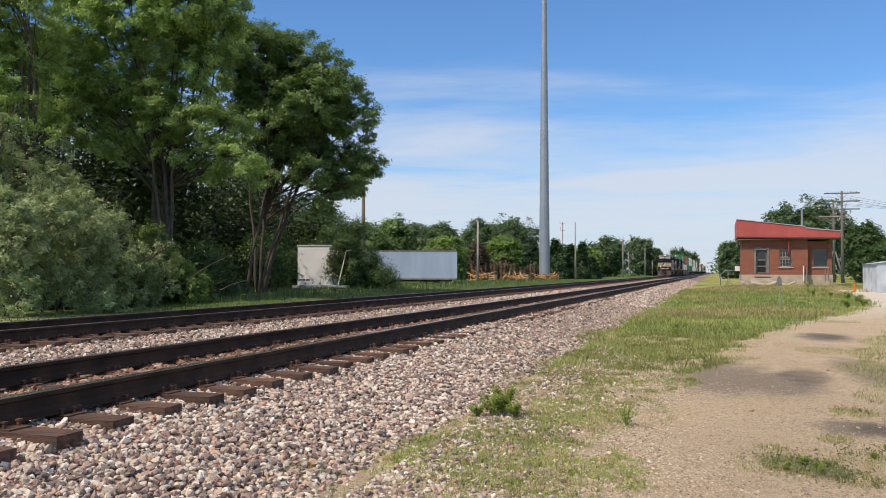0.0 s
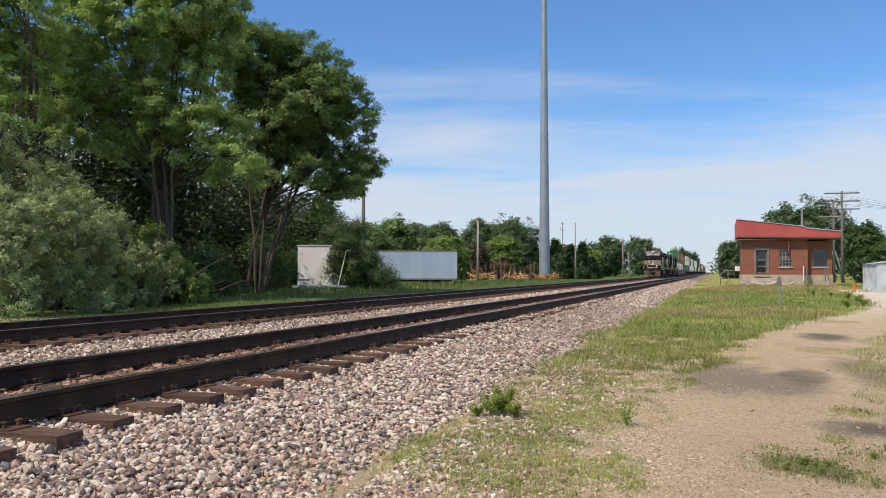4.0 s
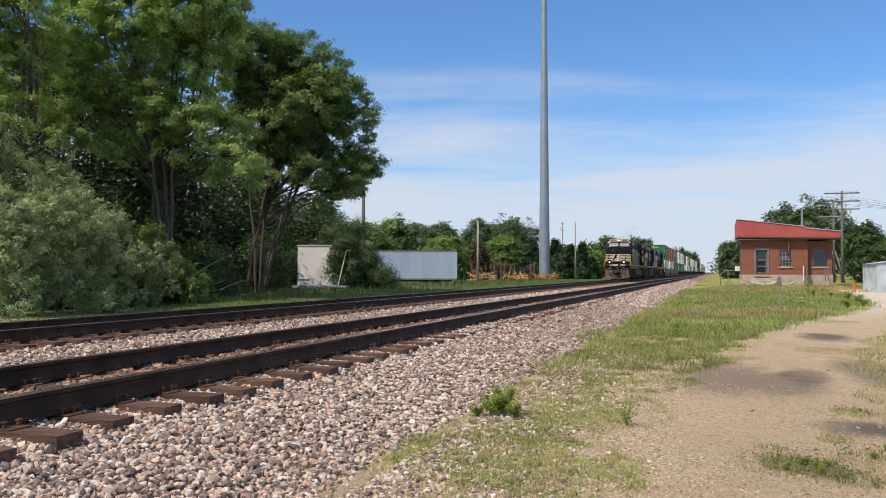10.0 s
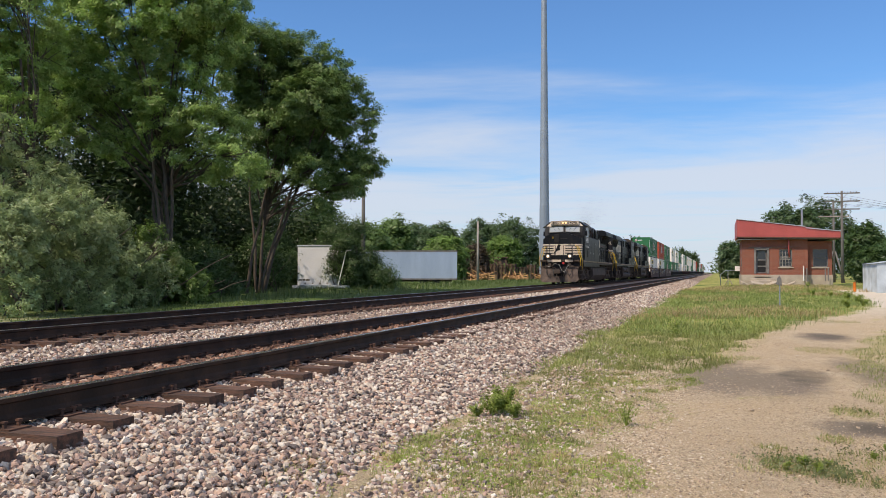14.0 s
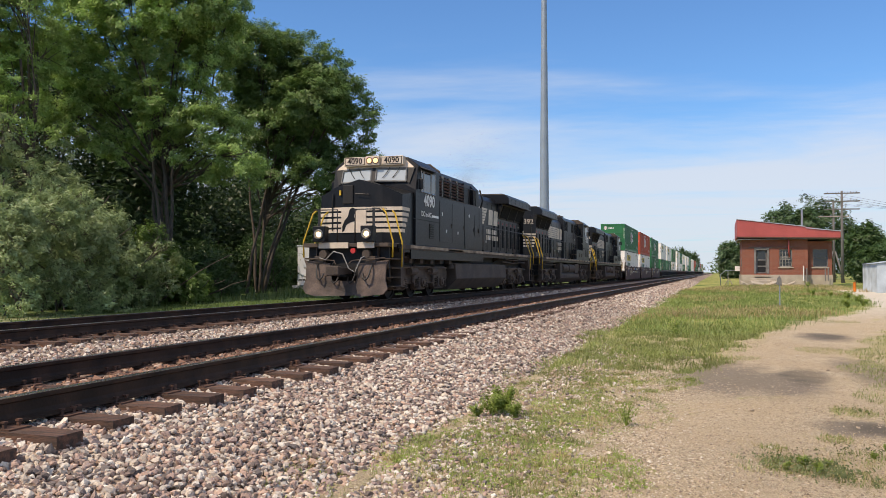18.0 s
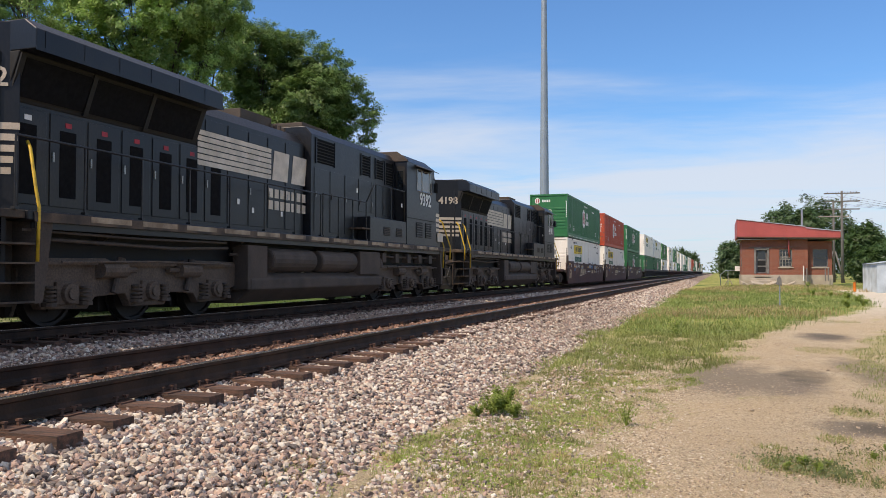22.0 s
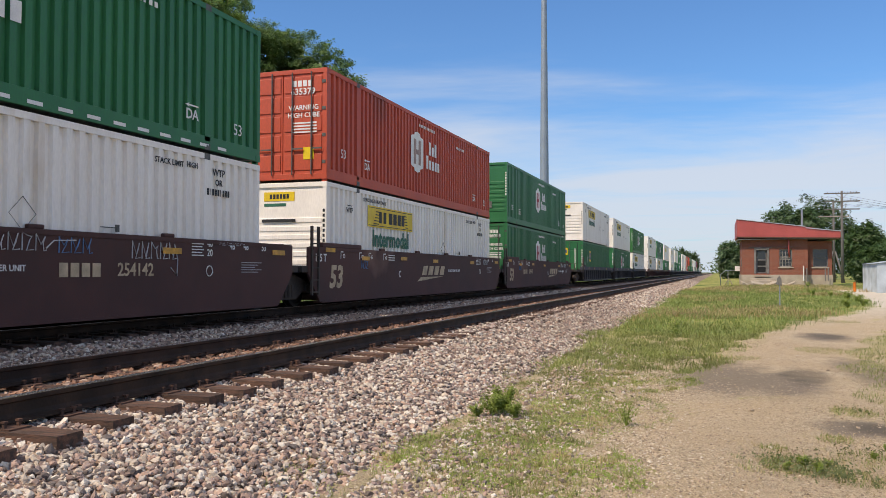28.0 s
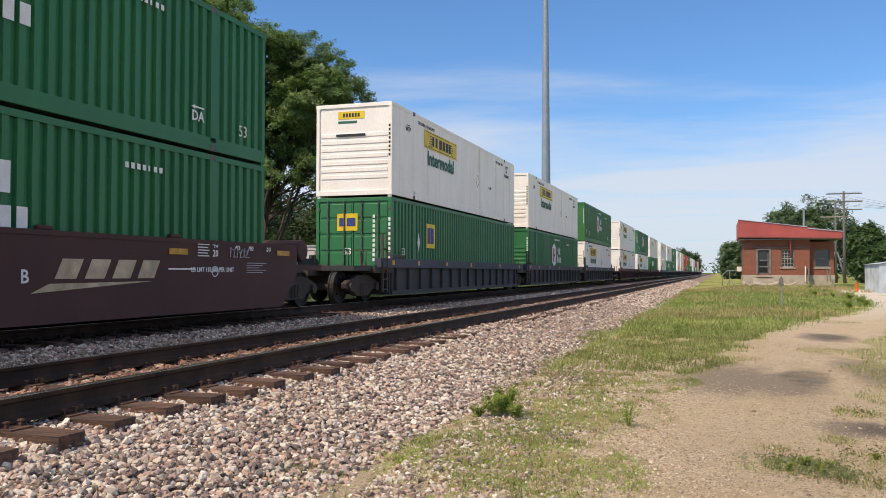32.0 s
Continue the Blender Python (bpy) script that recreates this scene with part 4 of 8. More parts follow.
    # equipment cabinets behind the cab, then the hood
    if cab_first:
        put("equipment_cabinet", M(fl).box(-1.46, 1.46, 5.35, 11.2, 1.76, 3.56), paint, "black equipment cabinets")
        put("inverter_hood", M(fl).loft([[(-1.16, y, 3.56), (1.16, y, 3.56), (1.16, y, 4.46), (1.0, y, 4.60), (-1.0, y, 4.60), (-1.16, y, 4.46)] for y in (5.35, 10.4)]), paint, "black hood over the brake resistors")
        put("blower_hood", M(fl).loft([[(-1.30, y, 3.56), (1.30, y, 3.56), (1.30, y, 4.30), (1.0, y, 4.60), (-1.0, y, 4.60), (-1.30, y, 4.30)] for y in (10.4, 11.2)]), paint)
    else:
        put("equipment_cabinet", M(fl).loft([[(-1.08, y, 1.76), (1.08, y, 1.76), (1.08, y, 4.40), (0.90, y, 4.60), (-0.90, y, 4.60), (-1.08, y, 4.40)] for y in (5.35, 11.1)]), paint, "black equipment hood")
        put("roof_box", M(fl).box(-0.80, 0.80, 9.6, 11.05, 4.58, 4.72), GRIME)
    for s in (-1, 1):
        if cab_first:
            x = s * 1.162
            for k in range(4):
                a = 5.75 + k * 0.92
                lv = put("grille", M(fl).box(min(x, x + s * 0.006), max(x, x + s * 0.006), a, a + 0.80, 3.68, 4.40), SCREEN, "dark opening over the brake resistors", 0)
                for q in range(6):
                    part("resistor_bar", M(fl).cyl((x + s * 0.03, a + 0.03, 3.76 + q * 0.115), (x + s * 0.03, a + 0.77, 3.76 + q * 0.115), 0.036, 6), RESISTOR, lv)
                for yb in (a, a + 0.80):
                    part("grille_post", M(fl).box(min(x, x + s * 0.06), max(x, x + s * 0.06), yb - 0.025, yb + 0.025, 3.62, 4.44), GREY_METAL if k < 3 else paint, lv)
            put("ledge", M(fl).box(min(s * 1.16, s * 1.46), max(s * 1.16, s * 1.46), 5.40, 10.4, 3.56, 3.59), GRIME, "", 0)
            put("top_handrail", M(fl).tube([(s * 1.42, 5.45, 3.60), (s * 1.42, 5.45, 4.22), (s * 1.42, 10.2, 4.22), (s * 1.42, 10.3, 3.60)], 0.020, 6), HANDRAIL, "", 0)
            for k in range(6):
                put("post", M(fl).cyl((s * 1.42, 6.1 + k * 0.80, 3.58), (s * 1.42, 6.1 + k * 0.80, 4.22), 0.016, 6), HANDRAIL, "", 0)
            for a, b, z0, z1 in ((5.5, 6.9, 1.95, 3.42), (6.96, 8.5, 1.95, 3.42), (8.56, 9.9, 1.95, 3.42), (10.0, 10.6, 2.3, 3.2), (10.66, 11.15, 1.95, 3.42)):
                x = s * 1.462
                d = put("cabinet_door", M(fl).box(min(x, x + s * 0.010), max(x, x + s * 0.010), a, b, z0, z1), paint, "", 0.005)
                part("latch", M(fl).box(min(x, x + s * 0.028), max(x, x + s * 0.028), b - 0.09, b - 0.06, 2.5, 2.66), GRIME, d)
            put("side_skirt", M(fl).box(min(s * 1.44, s * 1.50), max(s * 1.44, s * 1.50), 2.5, 11.2, 1.30, 1.60), paint, "", 0.008)
        else:
            x = s * 1.082
            for a, b, z0, z1 in ((9.75, 10.85, 3.70, 4.32), (7.35, 8.0, 3.70, 4.28), (6.35, 6.95, 3.70, 4.28), (5.55, 6.2, 3.60, 4.28)):
                lv = put("grille", M(fl).box(min(x, x + s * 0.006), max(x, x + s * 0.006), a, b, z0, z1), SCREEN, "dark intake grille", 0)
                for k in range(7):
                    part("slat", M(fl).box(min(x, x + s * 0.022), max(x, x + s * 0.022), a, b, z0 + 0.04 + k * 0.082, z0 + 0.06 + k * 0.082), LOUVRE, lv)
                for yb in (a, b):
                    part("grille_post", M(fl).box(min(x, x + s * 0.028), max(x, x + s * 0.028), yb - 0.02, yb + 0.02, z0 - 0.03, z1 + 0.03), paint, lv)
            for k in range(6):
                a = 5.5 + k * 0.92
                d = put("cabinet_door", M(fl).box(min(x, x + s * 0.012), max(x, x + s * 0.012), a, a + 0.84, 2.62 if a < 8.0 else 1.92, 3.55), paint, "", 0.006)
                part("latch", M(fl).box(min(x, x + s * 0.03), max(x, x + s * 0.03), a + 0.76, a + 0.79, 2.8, 2.95), CHROME if k % 2 else GRIME, d)
            # battery box beside the walkway, with louvres and a raised rail over it
            bb = put("battery_box", M(fl).box(min(s * 1.08, s * 1.49), max(s * 1.08, s * 1.49), 5.37, 8.25, 1.76, 2.46), paint, "black battery box", 0.015)
            for a in (5.75, 6.75):
                part("vent", M(fl).box(min(s * 1.49, s * 1.497), max(s * 1.49, s * 1.497), a, a + 0.5, 1.96, 2.22), LOUVRE, bb)
                for q in range(5):
                    part("slat", M(fl).box(min(s * 1.49, s * 1.508), max(s * 1.49, s * 1.508), a, a + 0.5, 1.975 + q * 0.05, 1.995 + q * 0.05), GRIME, bb)
            put("step", M(fl).box(min(s * 1.08, s * 1.50), max(s * 1.08, s * 1.50), 8.27, 8.85, 2.08, 2.12), SILL, "worn step up to the battery box", 0)
            put("upper_handrail", M(fl).tube([(s * 1.47, 5.5, 2.46), (s * 1.47, 5.5, 3.42), (s * 1.47, 7.9, 3.42), (s * 1.47, 8.5, 2.84)], 0.022, 6), HANDRAIL, "", 0, smooth=True)
            for k in range(2):
                put("post", M(fl).cyl((s * 1.47, 6.6 + k * 1.2, 2.46), (s * 1.47, 6.6 + k * 1.2, 3.42), 0.018, 6), HANDRAIL, "", 0)
            # door in the back of the cab
            cd = put("cab_door", M(fl).box(min(s * 1.12, s * 1.44), max(s * 1.12, s * 1.44), 5.35, 5.365, 2.5, 4.25), LOUVRE, "dark cab door", 0)
            part("pane", M(fl).box(min(s * 1.18, s * 1.38), max(s * 1.18, s * 1.38), 5.365, 5.372, 3.5, 4.1), DARK_GLASS, cd)
    hood = M(fl).loft([[(-0.92, y, 1.76), (0.92, y, 1.76), (0.92, y, 4.10), (0.72, y, 4.34), (-0.72, y, 4.34), (-0.92, y, 4.10)] for y in (11.2, 20.6)])
    put("hood", hood, paint, "black long hood")
    put("exhaust_outlet", M(fl).box(-0.45, 0.45, 12.0, 13.4, 4.32, 4.66), GRIME)
    put("roof_hatch", M(fl).box(-0.55, 0.55, 13.2, 14.8, 4.32, 4.40), paint)
    for k in range(4):
        put("roof_pipe", M(fl).cyl((0.45, 11.4 + k * 0.22, 4.34), (0.45, 11.4 + k * 0.22, 4.52), 0.06, 8), GRIME, "", 0)
    if cab_first:
        put("cab_pipe", M(fl).tube([(1.40, 11.0, 4.3), (1.44, 11.3, 3.9), (1.2, 11.5, 3.2), (1.05, 11.5, 2.9)], 0.04, 6), HOSE, "", 0, smooth=True)
    put("roof_horn", M(fl).cyl((0.2, 8.9, 4.56), (0.2, 9.3, 4.64), 0.05, 8, 0.11), GRIME)
    # radiator wings
    wing = M(fl).loft([[(-1.50, y, 4.12), (1.50, y, 4.12), (1.50, y, 4.42), (1.28, y, 4.58), (-1.28, y, 4.58), (-1.50, y, 4.42)] for y in (15.7, 20.5)])
    put("radiator_wing", wing, paint, "black overhanging radiator roof")
    put("radiator_duct", M(fl).loft([[(-0.93, y, 3.42), (0.93, y, 3.42), (1.20, y, 4.12), (-1.20, y, 4.12)] for y in (15.8, 20.5)]), LOUVRE, "sloping radiator intake")
    put("radiator_face", M(fl).box(-1.15, 1.15, 15.8, 20.3, 4.58, 4.62), LOUVRE)
    for s in (-1, 1):
        put("wing_lip", M(fl).box(min(s * 1.498, s * 1.515), max(s * 1.498, s * 1.515), 15.7, 20.5, 4.10, 4.16), paint, "", 0)
        for k in range(6):
            put("wing_seam", M(fl).box(min(s * 1.498, s * 1.508), max(s * 1.498, s * 1.508), 16.3 + k * 0.8, 16.33 + k * 0.8, 4.16, 4.42), paint, "", 0)
        for k in range(3):
            a = 16.0 + k * 1.50
            sc = put("radiator_screen", M(fl).loft([[(s * 0.975, y, 3.50), (s * 1.185, y, 4.05), (s * 1.205, y, 4.04), (s * 0.995, y, 3.49)][::s] for y in (a, a + 1.36)]), SCREEN, "dark wire screen", 0)
            part("screen_frame", M(fl).loft([[(s * 0.960, y, 3.44), (s * 1.195, y, 4.09), (s * 1.225, y, 4.08), (s * 0.990, y, 3.43)][::s] for y in (a + 1.38, a + 1.48)]), LOUVRE, sc)
        # hood doors
        x = s * 0.922
        for k in range(11):
            y = 11.4 + k * 0.83
            d = put("hood_door", M(fl).box(min(x, x + s * 0.014), max(x, x + s * 0.014), y, y + 0.75, 1.90, 3.36 if y > 15.0 else 4.0), paint, "", 0.006)
            if y > 14.6:
                part("door_screen", M(fl).box(min(x, x + s * 0.02), max(x, x + s * 0.02), y + 0.2, y + 0.55, 2.05, 3.12), SCREEN, d)
                part("decal", M(fl).box(min(x, x + s * 0.02), max(x, x + s * 0.02), y + 0.30, y + 0.44, 3.18, 3.26), WHITE_PAINT if int(y * 7) % 3 else INK_RED, d)
            part("latch", M(fl).box(min(x, x + s * 0.03), max(x, x + s * 0.03), y + 0.67, y + 0.71, 2.6, 2.75), CHROME, d)
        handrail(L, 11.3, 20.8, 1.76, 2.82, s * 1.46, fl, 8)
        if not cab_first:
            handrail(L, 8.5, 11.2, 1.76, 2.84, s * 1.47, fl, 4)
        if cab_first:
            put("step_box", M(fl).box(min(s * 1.462, s * 1.475), max(s * 1.462, s * 1.475), 8.6, 10.9, 1.80, 2.34), paint, "", 0)
    plan_end = [(-1.14, 20.42), (-0.20, 21.02), (0.20, 21.02), (1.14, 20.42)]
    put("rear_face", M(fl).loft([[(x, y, z) for x, y in plan_end] for z in (1.76, 4.56)]), paint, "black end of the hood with angled corners")
    for k in range(5):
        z0 = 2.30 + k * 0.165
        q = 0.10 * (4 - k) / 4
        tip = (1.14 - 0.94 * q, 20.42 + 0.60 * q)
        outer = [(-tip[0] - 0.006, tip[1] + 0.008), (-0.203, 21.030), (0.203, 21.030), (tip[0] + 0.006, tip[1] + 0.008)]
        inner = [(tip[0] - 0.02, tip[1] - 0.02), (0.19, 20.99), (-0.19, 20.99), (-tip[0] + 0.02, tip[1] - 0.02)]
        put("rear_stripe", M(fl).loft([[(x, y, z) for x, y in outer + inner] for z in (z0, z0 + 0.10)]), CREAM, "cream stripe", 0)
    # cream panel with a dark emblem on one angled corner
    for z0, z1, m, o in ((2.30, 3.06, CREAM, 0.012),):
        put("rear_panel", M(fl).loft([[(-0.80, 20.63 + o, z), (-0.203, 21.024 + o, z), (0.16, 21.024 + o, z), (0.16, 21.01, z), (-0.2, 21.01, z), (-0.79, 20.62, z)] for z in (z0, z1)]), m, "cream painted panel", 0)
    put("rear_emblem", M(fl).prism([(-0.02, 2.98), (-0.12, 2.93), (-0.06, 2.89), (-0.02, 2.74), (-0.08, 2.60), (0.02, 2.58), (0.06, 2.50), (0.12, 2.38), (0.14, 2.50), (0.11, 2.68), (0.05, 2.82)], "y", 21.037, 21.044), paint, "", 0)
    for zz in (4.40, 4.16):
        rh = put("rear_headlight", M(fl).cyl((0, 21.0, zz), (0, 21.11, zz), 0.09, 14), CHROME, "unlit rear headlight", 0)
        part("lens", M(fl).cyl((0, 21.11, zz), (0, 21.118, zz), 0.07, 14), WINDOW, rh)
    put("rear_lamp_box", M(fl).box(-0.15, 0.15, 20.74, 21.07, 4.0, 4.54), paint)
    put("rear_door", M(fl).box(-0.14, 0.14, 21.02, 21.035, 3.46, 3.96), LOUVRE, "", 0)
    # tank, air reservoirs
    tank = M(fl).prism([(-1.46, 1.20), (-1.50, 0.62), (-1.10, 0.20), (1.10, 0.20), (1.50, 0.62), (1.46, 1.20)] if cab_first else [(-1.30, 0.86), (-1.50, 0.72), (-1.50, 0.50), (-1.10, 0.20), (1.10, 0.20), (1.50, 0.50), (1.50, 0.72), (1.30, 0.86)], "y", 7.4, 15.2 if cab_first else 14.6)
    put("fuel_tank", tank, GRIME, "grimy fuel tank", 0.03)
    for s in (-1, 1):
        if not cab_first:
            for a in (9.2, 11.6):
                put("air_reservoir", M(fl).cyl((s * 1.28, a, 1.14), (s * 1.28, a + 2.1, 1.14), 0.27, 18), GRIME, "grey air reservoir", 0.05)
            put("tool_box", M(fl).box(min(s * 1.1, s * 1.48), max(s * 1.1, s * 1.48), 7.5, 8.9, 0.80, 1.44), GRIME)
            put("tool_box", M(fl).box(min(s * 1.1, s * 1.48), max(s * 1.1, s * 1.48), 13.9, 14.7, 0.50, 1.44), GRIME)
        put("bell", M(fl).cyl((s * 1.3, 7.2, 1.00), (s * 1.3, 7.2, 1.28), 0.17, 14, 0.08), GRIME)
        put("cable_conduit", M(fl).tube([(s * 1.3, 1.9, 1.36), (s * 1.32, 6, 1.33), (s * 1.3, 7.4, 1.36)], 0.035, 6), GRIME)
        put("cable_conduit", M(fl).tube([(s * 1.3, 15.2, 1.36), (s * 1.32, 17, 1.30), (s * 1.3, 20.0, 1.36)], 0.035, 6), GRIME)
        put("air_pipe", M(fl).tube([(s * 1.22, 7.6, 1.22), (s * 1.24, 11.0, 1.18), (s * 1.22, 15.0, 1.24)], 0.030, 6), GRIME, "", 0)
        put("air_pipe", M(fl).tube([(s * 1.40, 15.4, 1.46), (s * 1.40, 18.0, 1.44), (s * 1.38, 20.6, 1.48)], 0.022, 6), GRIME, "", 0)
        for k in range(5):
            put("deck_bracket", M(fl).prism([(1.0 * s, 1.60), (1.46 * s, 1.60), (1.0 * s, 1.30)], "y", 2.6 + k * 4.0, 2.64 + k * 4.0), GRIME, "", 0)
        for k in range(5):
            put("junction_box", M(fl).box(min(s * 1.2, s * 1.4), max(s * 1.2, s * 1.4), 2.6 + k * 1.05, 2.9 + k * 1.05, 1.16, 1.44), GRIME)
    loco_truck(L, 4.3, fl)
    loco_truck(L, 17.5, fl)
    # both ends
    lead_flip = fl
    pilot(L, lead_flip, cab_first)
    steps(L, 0.88, lead_flip, True)
    pilot(L, LOCO if fl is None else None, False)
    steps(L, 0.70, LOCO if fl is None else None, True)
    for f2, bright in ((fl, cab_first), (LOCO if fl is None else None, not cab_first)):
        for s in (-1, 1):
            put("end_rail", M(f2).tube([(s * 0.30, 0.78, 1.76), (s * 0.30, 0.78, 2.80), (s * 1.10, 0.78, 2.80), (s * 1.26, 0.86, 2.66)], 0.022, 6), HANDRAIL, "", 0, smooth=True)
            put("end_post", M(f2).box(s * 0.92 - 0.035, s * 0.92 + 0.035, 0.76, 0.80, 1.76, 2.82), HANDRAIL, "", 0)
    put("glad_hand", M(fl).cyl((0.30, 0.62, 1.52), (0.30, 0.70, 1.52), 0.085, 10), RED_PAINT, "red marker disc", 0)
    # writing on the +x side: numbers under the cab window
    letters(number, 0.56, WHITE_PAINT, L, (1.512, yy(4.25) if cab_first else 18.3, 3.28), SIDE, "cab_number", "white cab number", heavy=0.028)
    # hood herald: speed bars and slanted blocks kept as plain shapes, with bars for the name
    bx, lo, run = (0.94, 11.05, 2.75) if cab_first else (0.94, 6.15, 2.9)
    for k in range(6):
        z = 3.66 - k * 0.124
        put("herald_bar", M().prism([(lo + 0.22 - 0.045 * k, z + 0.098), (lo + run + 0.1 - 0.11 * k, z + 0.098), (lo + run - 0.11 * k, z), (lo + 0.18 - 0.045 * k, z)] if cab_first else [(lo, z + 0.098), (lo + run, z + 0.098), (lo + run, z), (lo, z)], "x", bx, bx + 0.006), HERALD, "cream speed bar", 0)
    a0 = lo + run + (0.25 if cab_first else 0.05)
    for a, b in ((0.0, 0.82), (0.92, 1.72)):
        put("herald_block", M().prism([(a0 + a, 3.04), (a0 + a + 0.10, 3.74), (a0 + b, 3.74), (a0 + b - 0.10, 3.04)], "x", bx, bx + 0.006), HERALD, "cream slanted logo block", 0)
    for k in range(2):
        z = 2.62 - k * 0.28
        for j in range(7 + k):
            y = lo + run - 0.1 + j * 0.27
            put("name_bar", M().box(bx, bx + 0.006, y, y + 0.19, z, z + 0.21), HERALD, "", 0)
    if cab_first:
        letters("DC to AC", 0.24, WHITE_PAINT, L, (1.512, 3.95, 2.82), SIDE, "cab_caption")
        put("caption_bar", M().box(1.502, 1.507, 4.55, 5.25, 2.76, 2.84), WHITE_PAINT, "", 0)
        put("sill_note", M().box(1.526, 1.529, 6.4, 8.2, 1.645, 1.70), WHITE_PAINT, "", 0)
    else:
        for sx in (-1, 1):
            letters(number, 0.40, CREAM, L, (sx * 0.68, LOCO - 20.733, 3.72), (90, 0, sx * 32.5), "hood_number", "cream number")
        put("step_light", M().box(1.50, 1.506, 19.6, 20.2, 1.95, 2.25), CREAM, "", 0)
    # small warning decals
    for y, z in ((12.3, 2.2), (13.6, 2.2), (14.2, 2.35), (6.2, 2.3), (7.6, 2.3), (9.1, 3.05), (5.7, 2.9)):
        x = 0.945 if y > 11.2 else 1.48
        put("decal", M(fl).box(x, x + 0.005, y, y + 0.09, z, z + 0.12), WHITE_PAINT, "", 0)
    return L


GREEN = mat("container_green", (0.017, 0.175, 0.060), 0.5, 0, 0.12, 0.8, 30, 0.06, color2=(0.012, 0.140, 0.052), streak=(1, 1, 0.35))
GREEN2 = mat("container_leaf_green", (0.035, 0.19, 0.045), 0.5, 0, 0.12, 0.8, 30, 0.06, color2=(0.025, 0.15, 0.04))
WHITE = mat("container_white", (0.93, 0.890, 0.825), 0.5, 0, 0.06, 1.6, 30, 0.05, color2=(0.86, 0.815, 0.745), spots=((0.62, 0.50, 0.36), 0.05), streak=(1, 1, 0.3))
REDC = mat("container_red", (0.55, 0.083, 0.036), 0.55, 0, 0.14, 0.8, 30, 0.06, color2=(0.47, 0.068, 0.032), spots=((0.30, 0.060, 0.035), 0.05), streak=(1, 1, 0.4))
BLUEC = mat("container_blue", (0.03, 0.08, 0.22), 0.55, 0, 0.14, 0.8, 30, 0.06)
PANEL_YELLOW = mat("panel_yellow", (0.85, 0.62, 0.02), 0.5, 0, 0.06, 2, 30, 0.02, color2=(0.66, 0.44, 0.02))
INK = mat("dark_ink", (0.02, 0.02, 0.022), 0.6)
INK_GREEN = mat("green_ink", (0.02, 0.16, 0.10), 0.6)
FADED = mat("faded_mark", (0.44, 0.30, 0.26), 0.6)
INK_RED = mat("red_ink", (0.45, 0.03, 0.05), 0.6)
INK_BLUE = mat("blue_ink", (0.03, 0.06, 0.25), 0.6)
CASTING = mat("corner_casting", (0.14, 0.14, 0.13), 0.6, 0.3)
CLEN, CW, CH = 16.154, 2.591, 2.896


def corrugated(x, y0, y1, z0, z1, depth, pitch, out):
    """A wall of upright folds in the plane x, its faces outwards (out = 1 towards +x)."""
    m = M()
    n = max(int((y1 - y0) / pitch), 1)
    p = (y1 - y0) / n
    pts = []
    for k in range(n):
        a = y0 + k * p
        pts += [(a, 0), (a + p * 0.44, 0), (a + p * 0.52, -depth), (a + p * 0.92, -depth)]
    pts.append((y1, 0))
    vs = [(x + out * d, a, z) for a, d in pts for z in (z0, z1)]
    fs = []
    for k in range(len(pts) - 1):
        q = (2 * k, 2 * k + 2, 2 * k + 3, 2 * k + 1)
        fs.append(q if out > 0 else q[::-1])
    return m.add(vs, fs)


def plain_box(name_label, paint, style, panel=None):
    """The same kind of box for the far end of the train, in fewer parts."""
    C = thing("shipping_container", name_label, "container", "containers on the train")
    h = CW / 2
    fr = M()
    for y in (0, 1.9, CLEN - 2.08, CLEN - 0.12):
        for s in (-1, 1):
            fr.box(min(s * h, s * (h - 0.08)), max(s * h, s * (h - 0.08)), y, y + 0.14, 0.0, CH)
            fr.box(s * (h - 0.09) - 0.06, s * (h - 0.09) + 0.06, y + 0.02, y + 0.12, -0.074, 0)
    for s in (-1, 1):
        for z in (0, CH - 0.14):
            fr.box(min(s * h, s * (h - 0.06)), max(s * h, s * (h - 0.06)), 0.12, CLEN - 0.12, z, z + 0.14)
    fr.box(-h + 0.08, h - 0.08, 0, 0.1, 0, 0.15).box(-h + 0.08, h - 0.08, 0, 0.1, CH - 0.12, CH)
    part("frame", fr, paint, C)
    for s in (-1, 1):
        part("side_wall", corrugated(s * (h - 0.02), 0.12, CLEN - 0.12, 0.14, CH - 0.12, 0.04, 0.6, s), paint, C)
    part("roof", M().box(-h + 0.05, h - 0.05, 0.1, CLEN - 0.1, CH - 0.06, CH - 0.01), paint, C)
    e = M().box(-h + 0.08, h - 0.08, 0.04, 0.09, 0.12, CH - 0.1)
    part("end_wall", e, paint, C)
    for k in range(4):
        part("end_rib", M().box(-h + 0.16, h - 0.16, 0.0, 0.045, 0.52 + k * 0.4, 0.70 + k * 0.4), paint, C)
    if panel:
        part("brand_panel", M().box(h + 0.002, h + 0.006, 4.0, 7.0, 1.6, 2.3), panel, C)
    return C


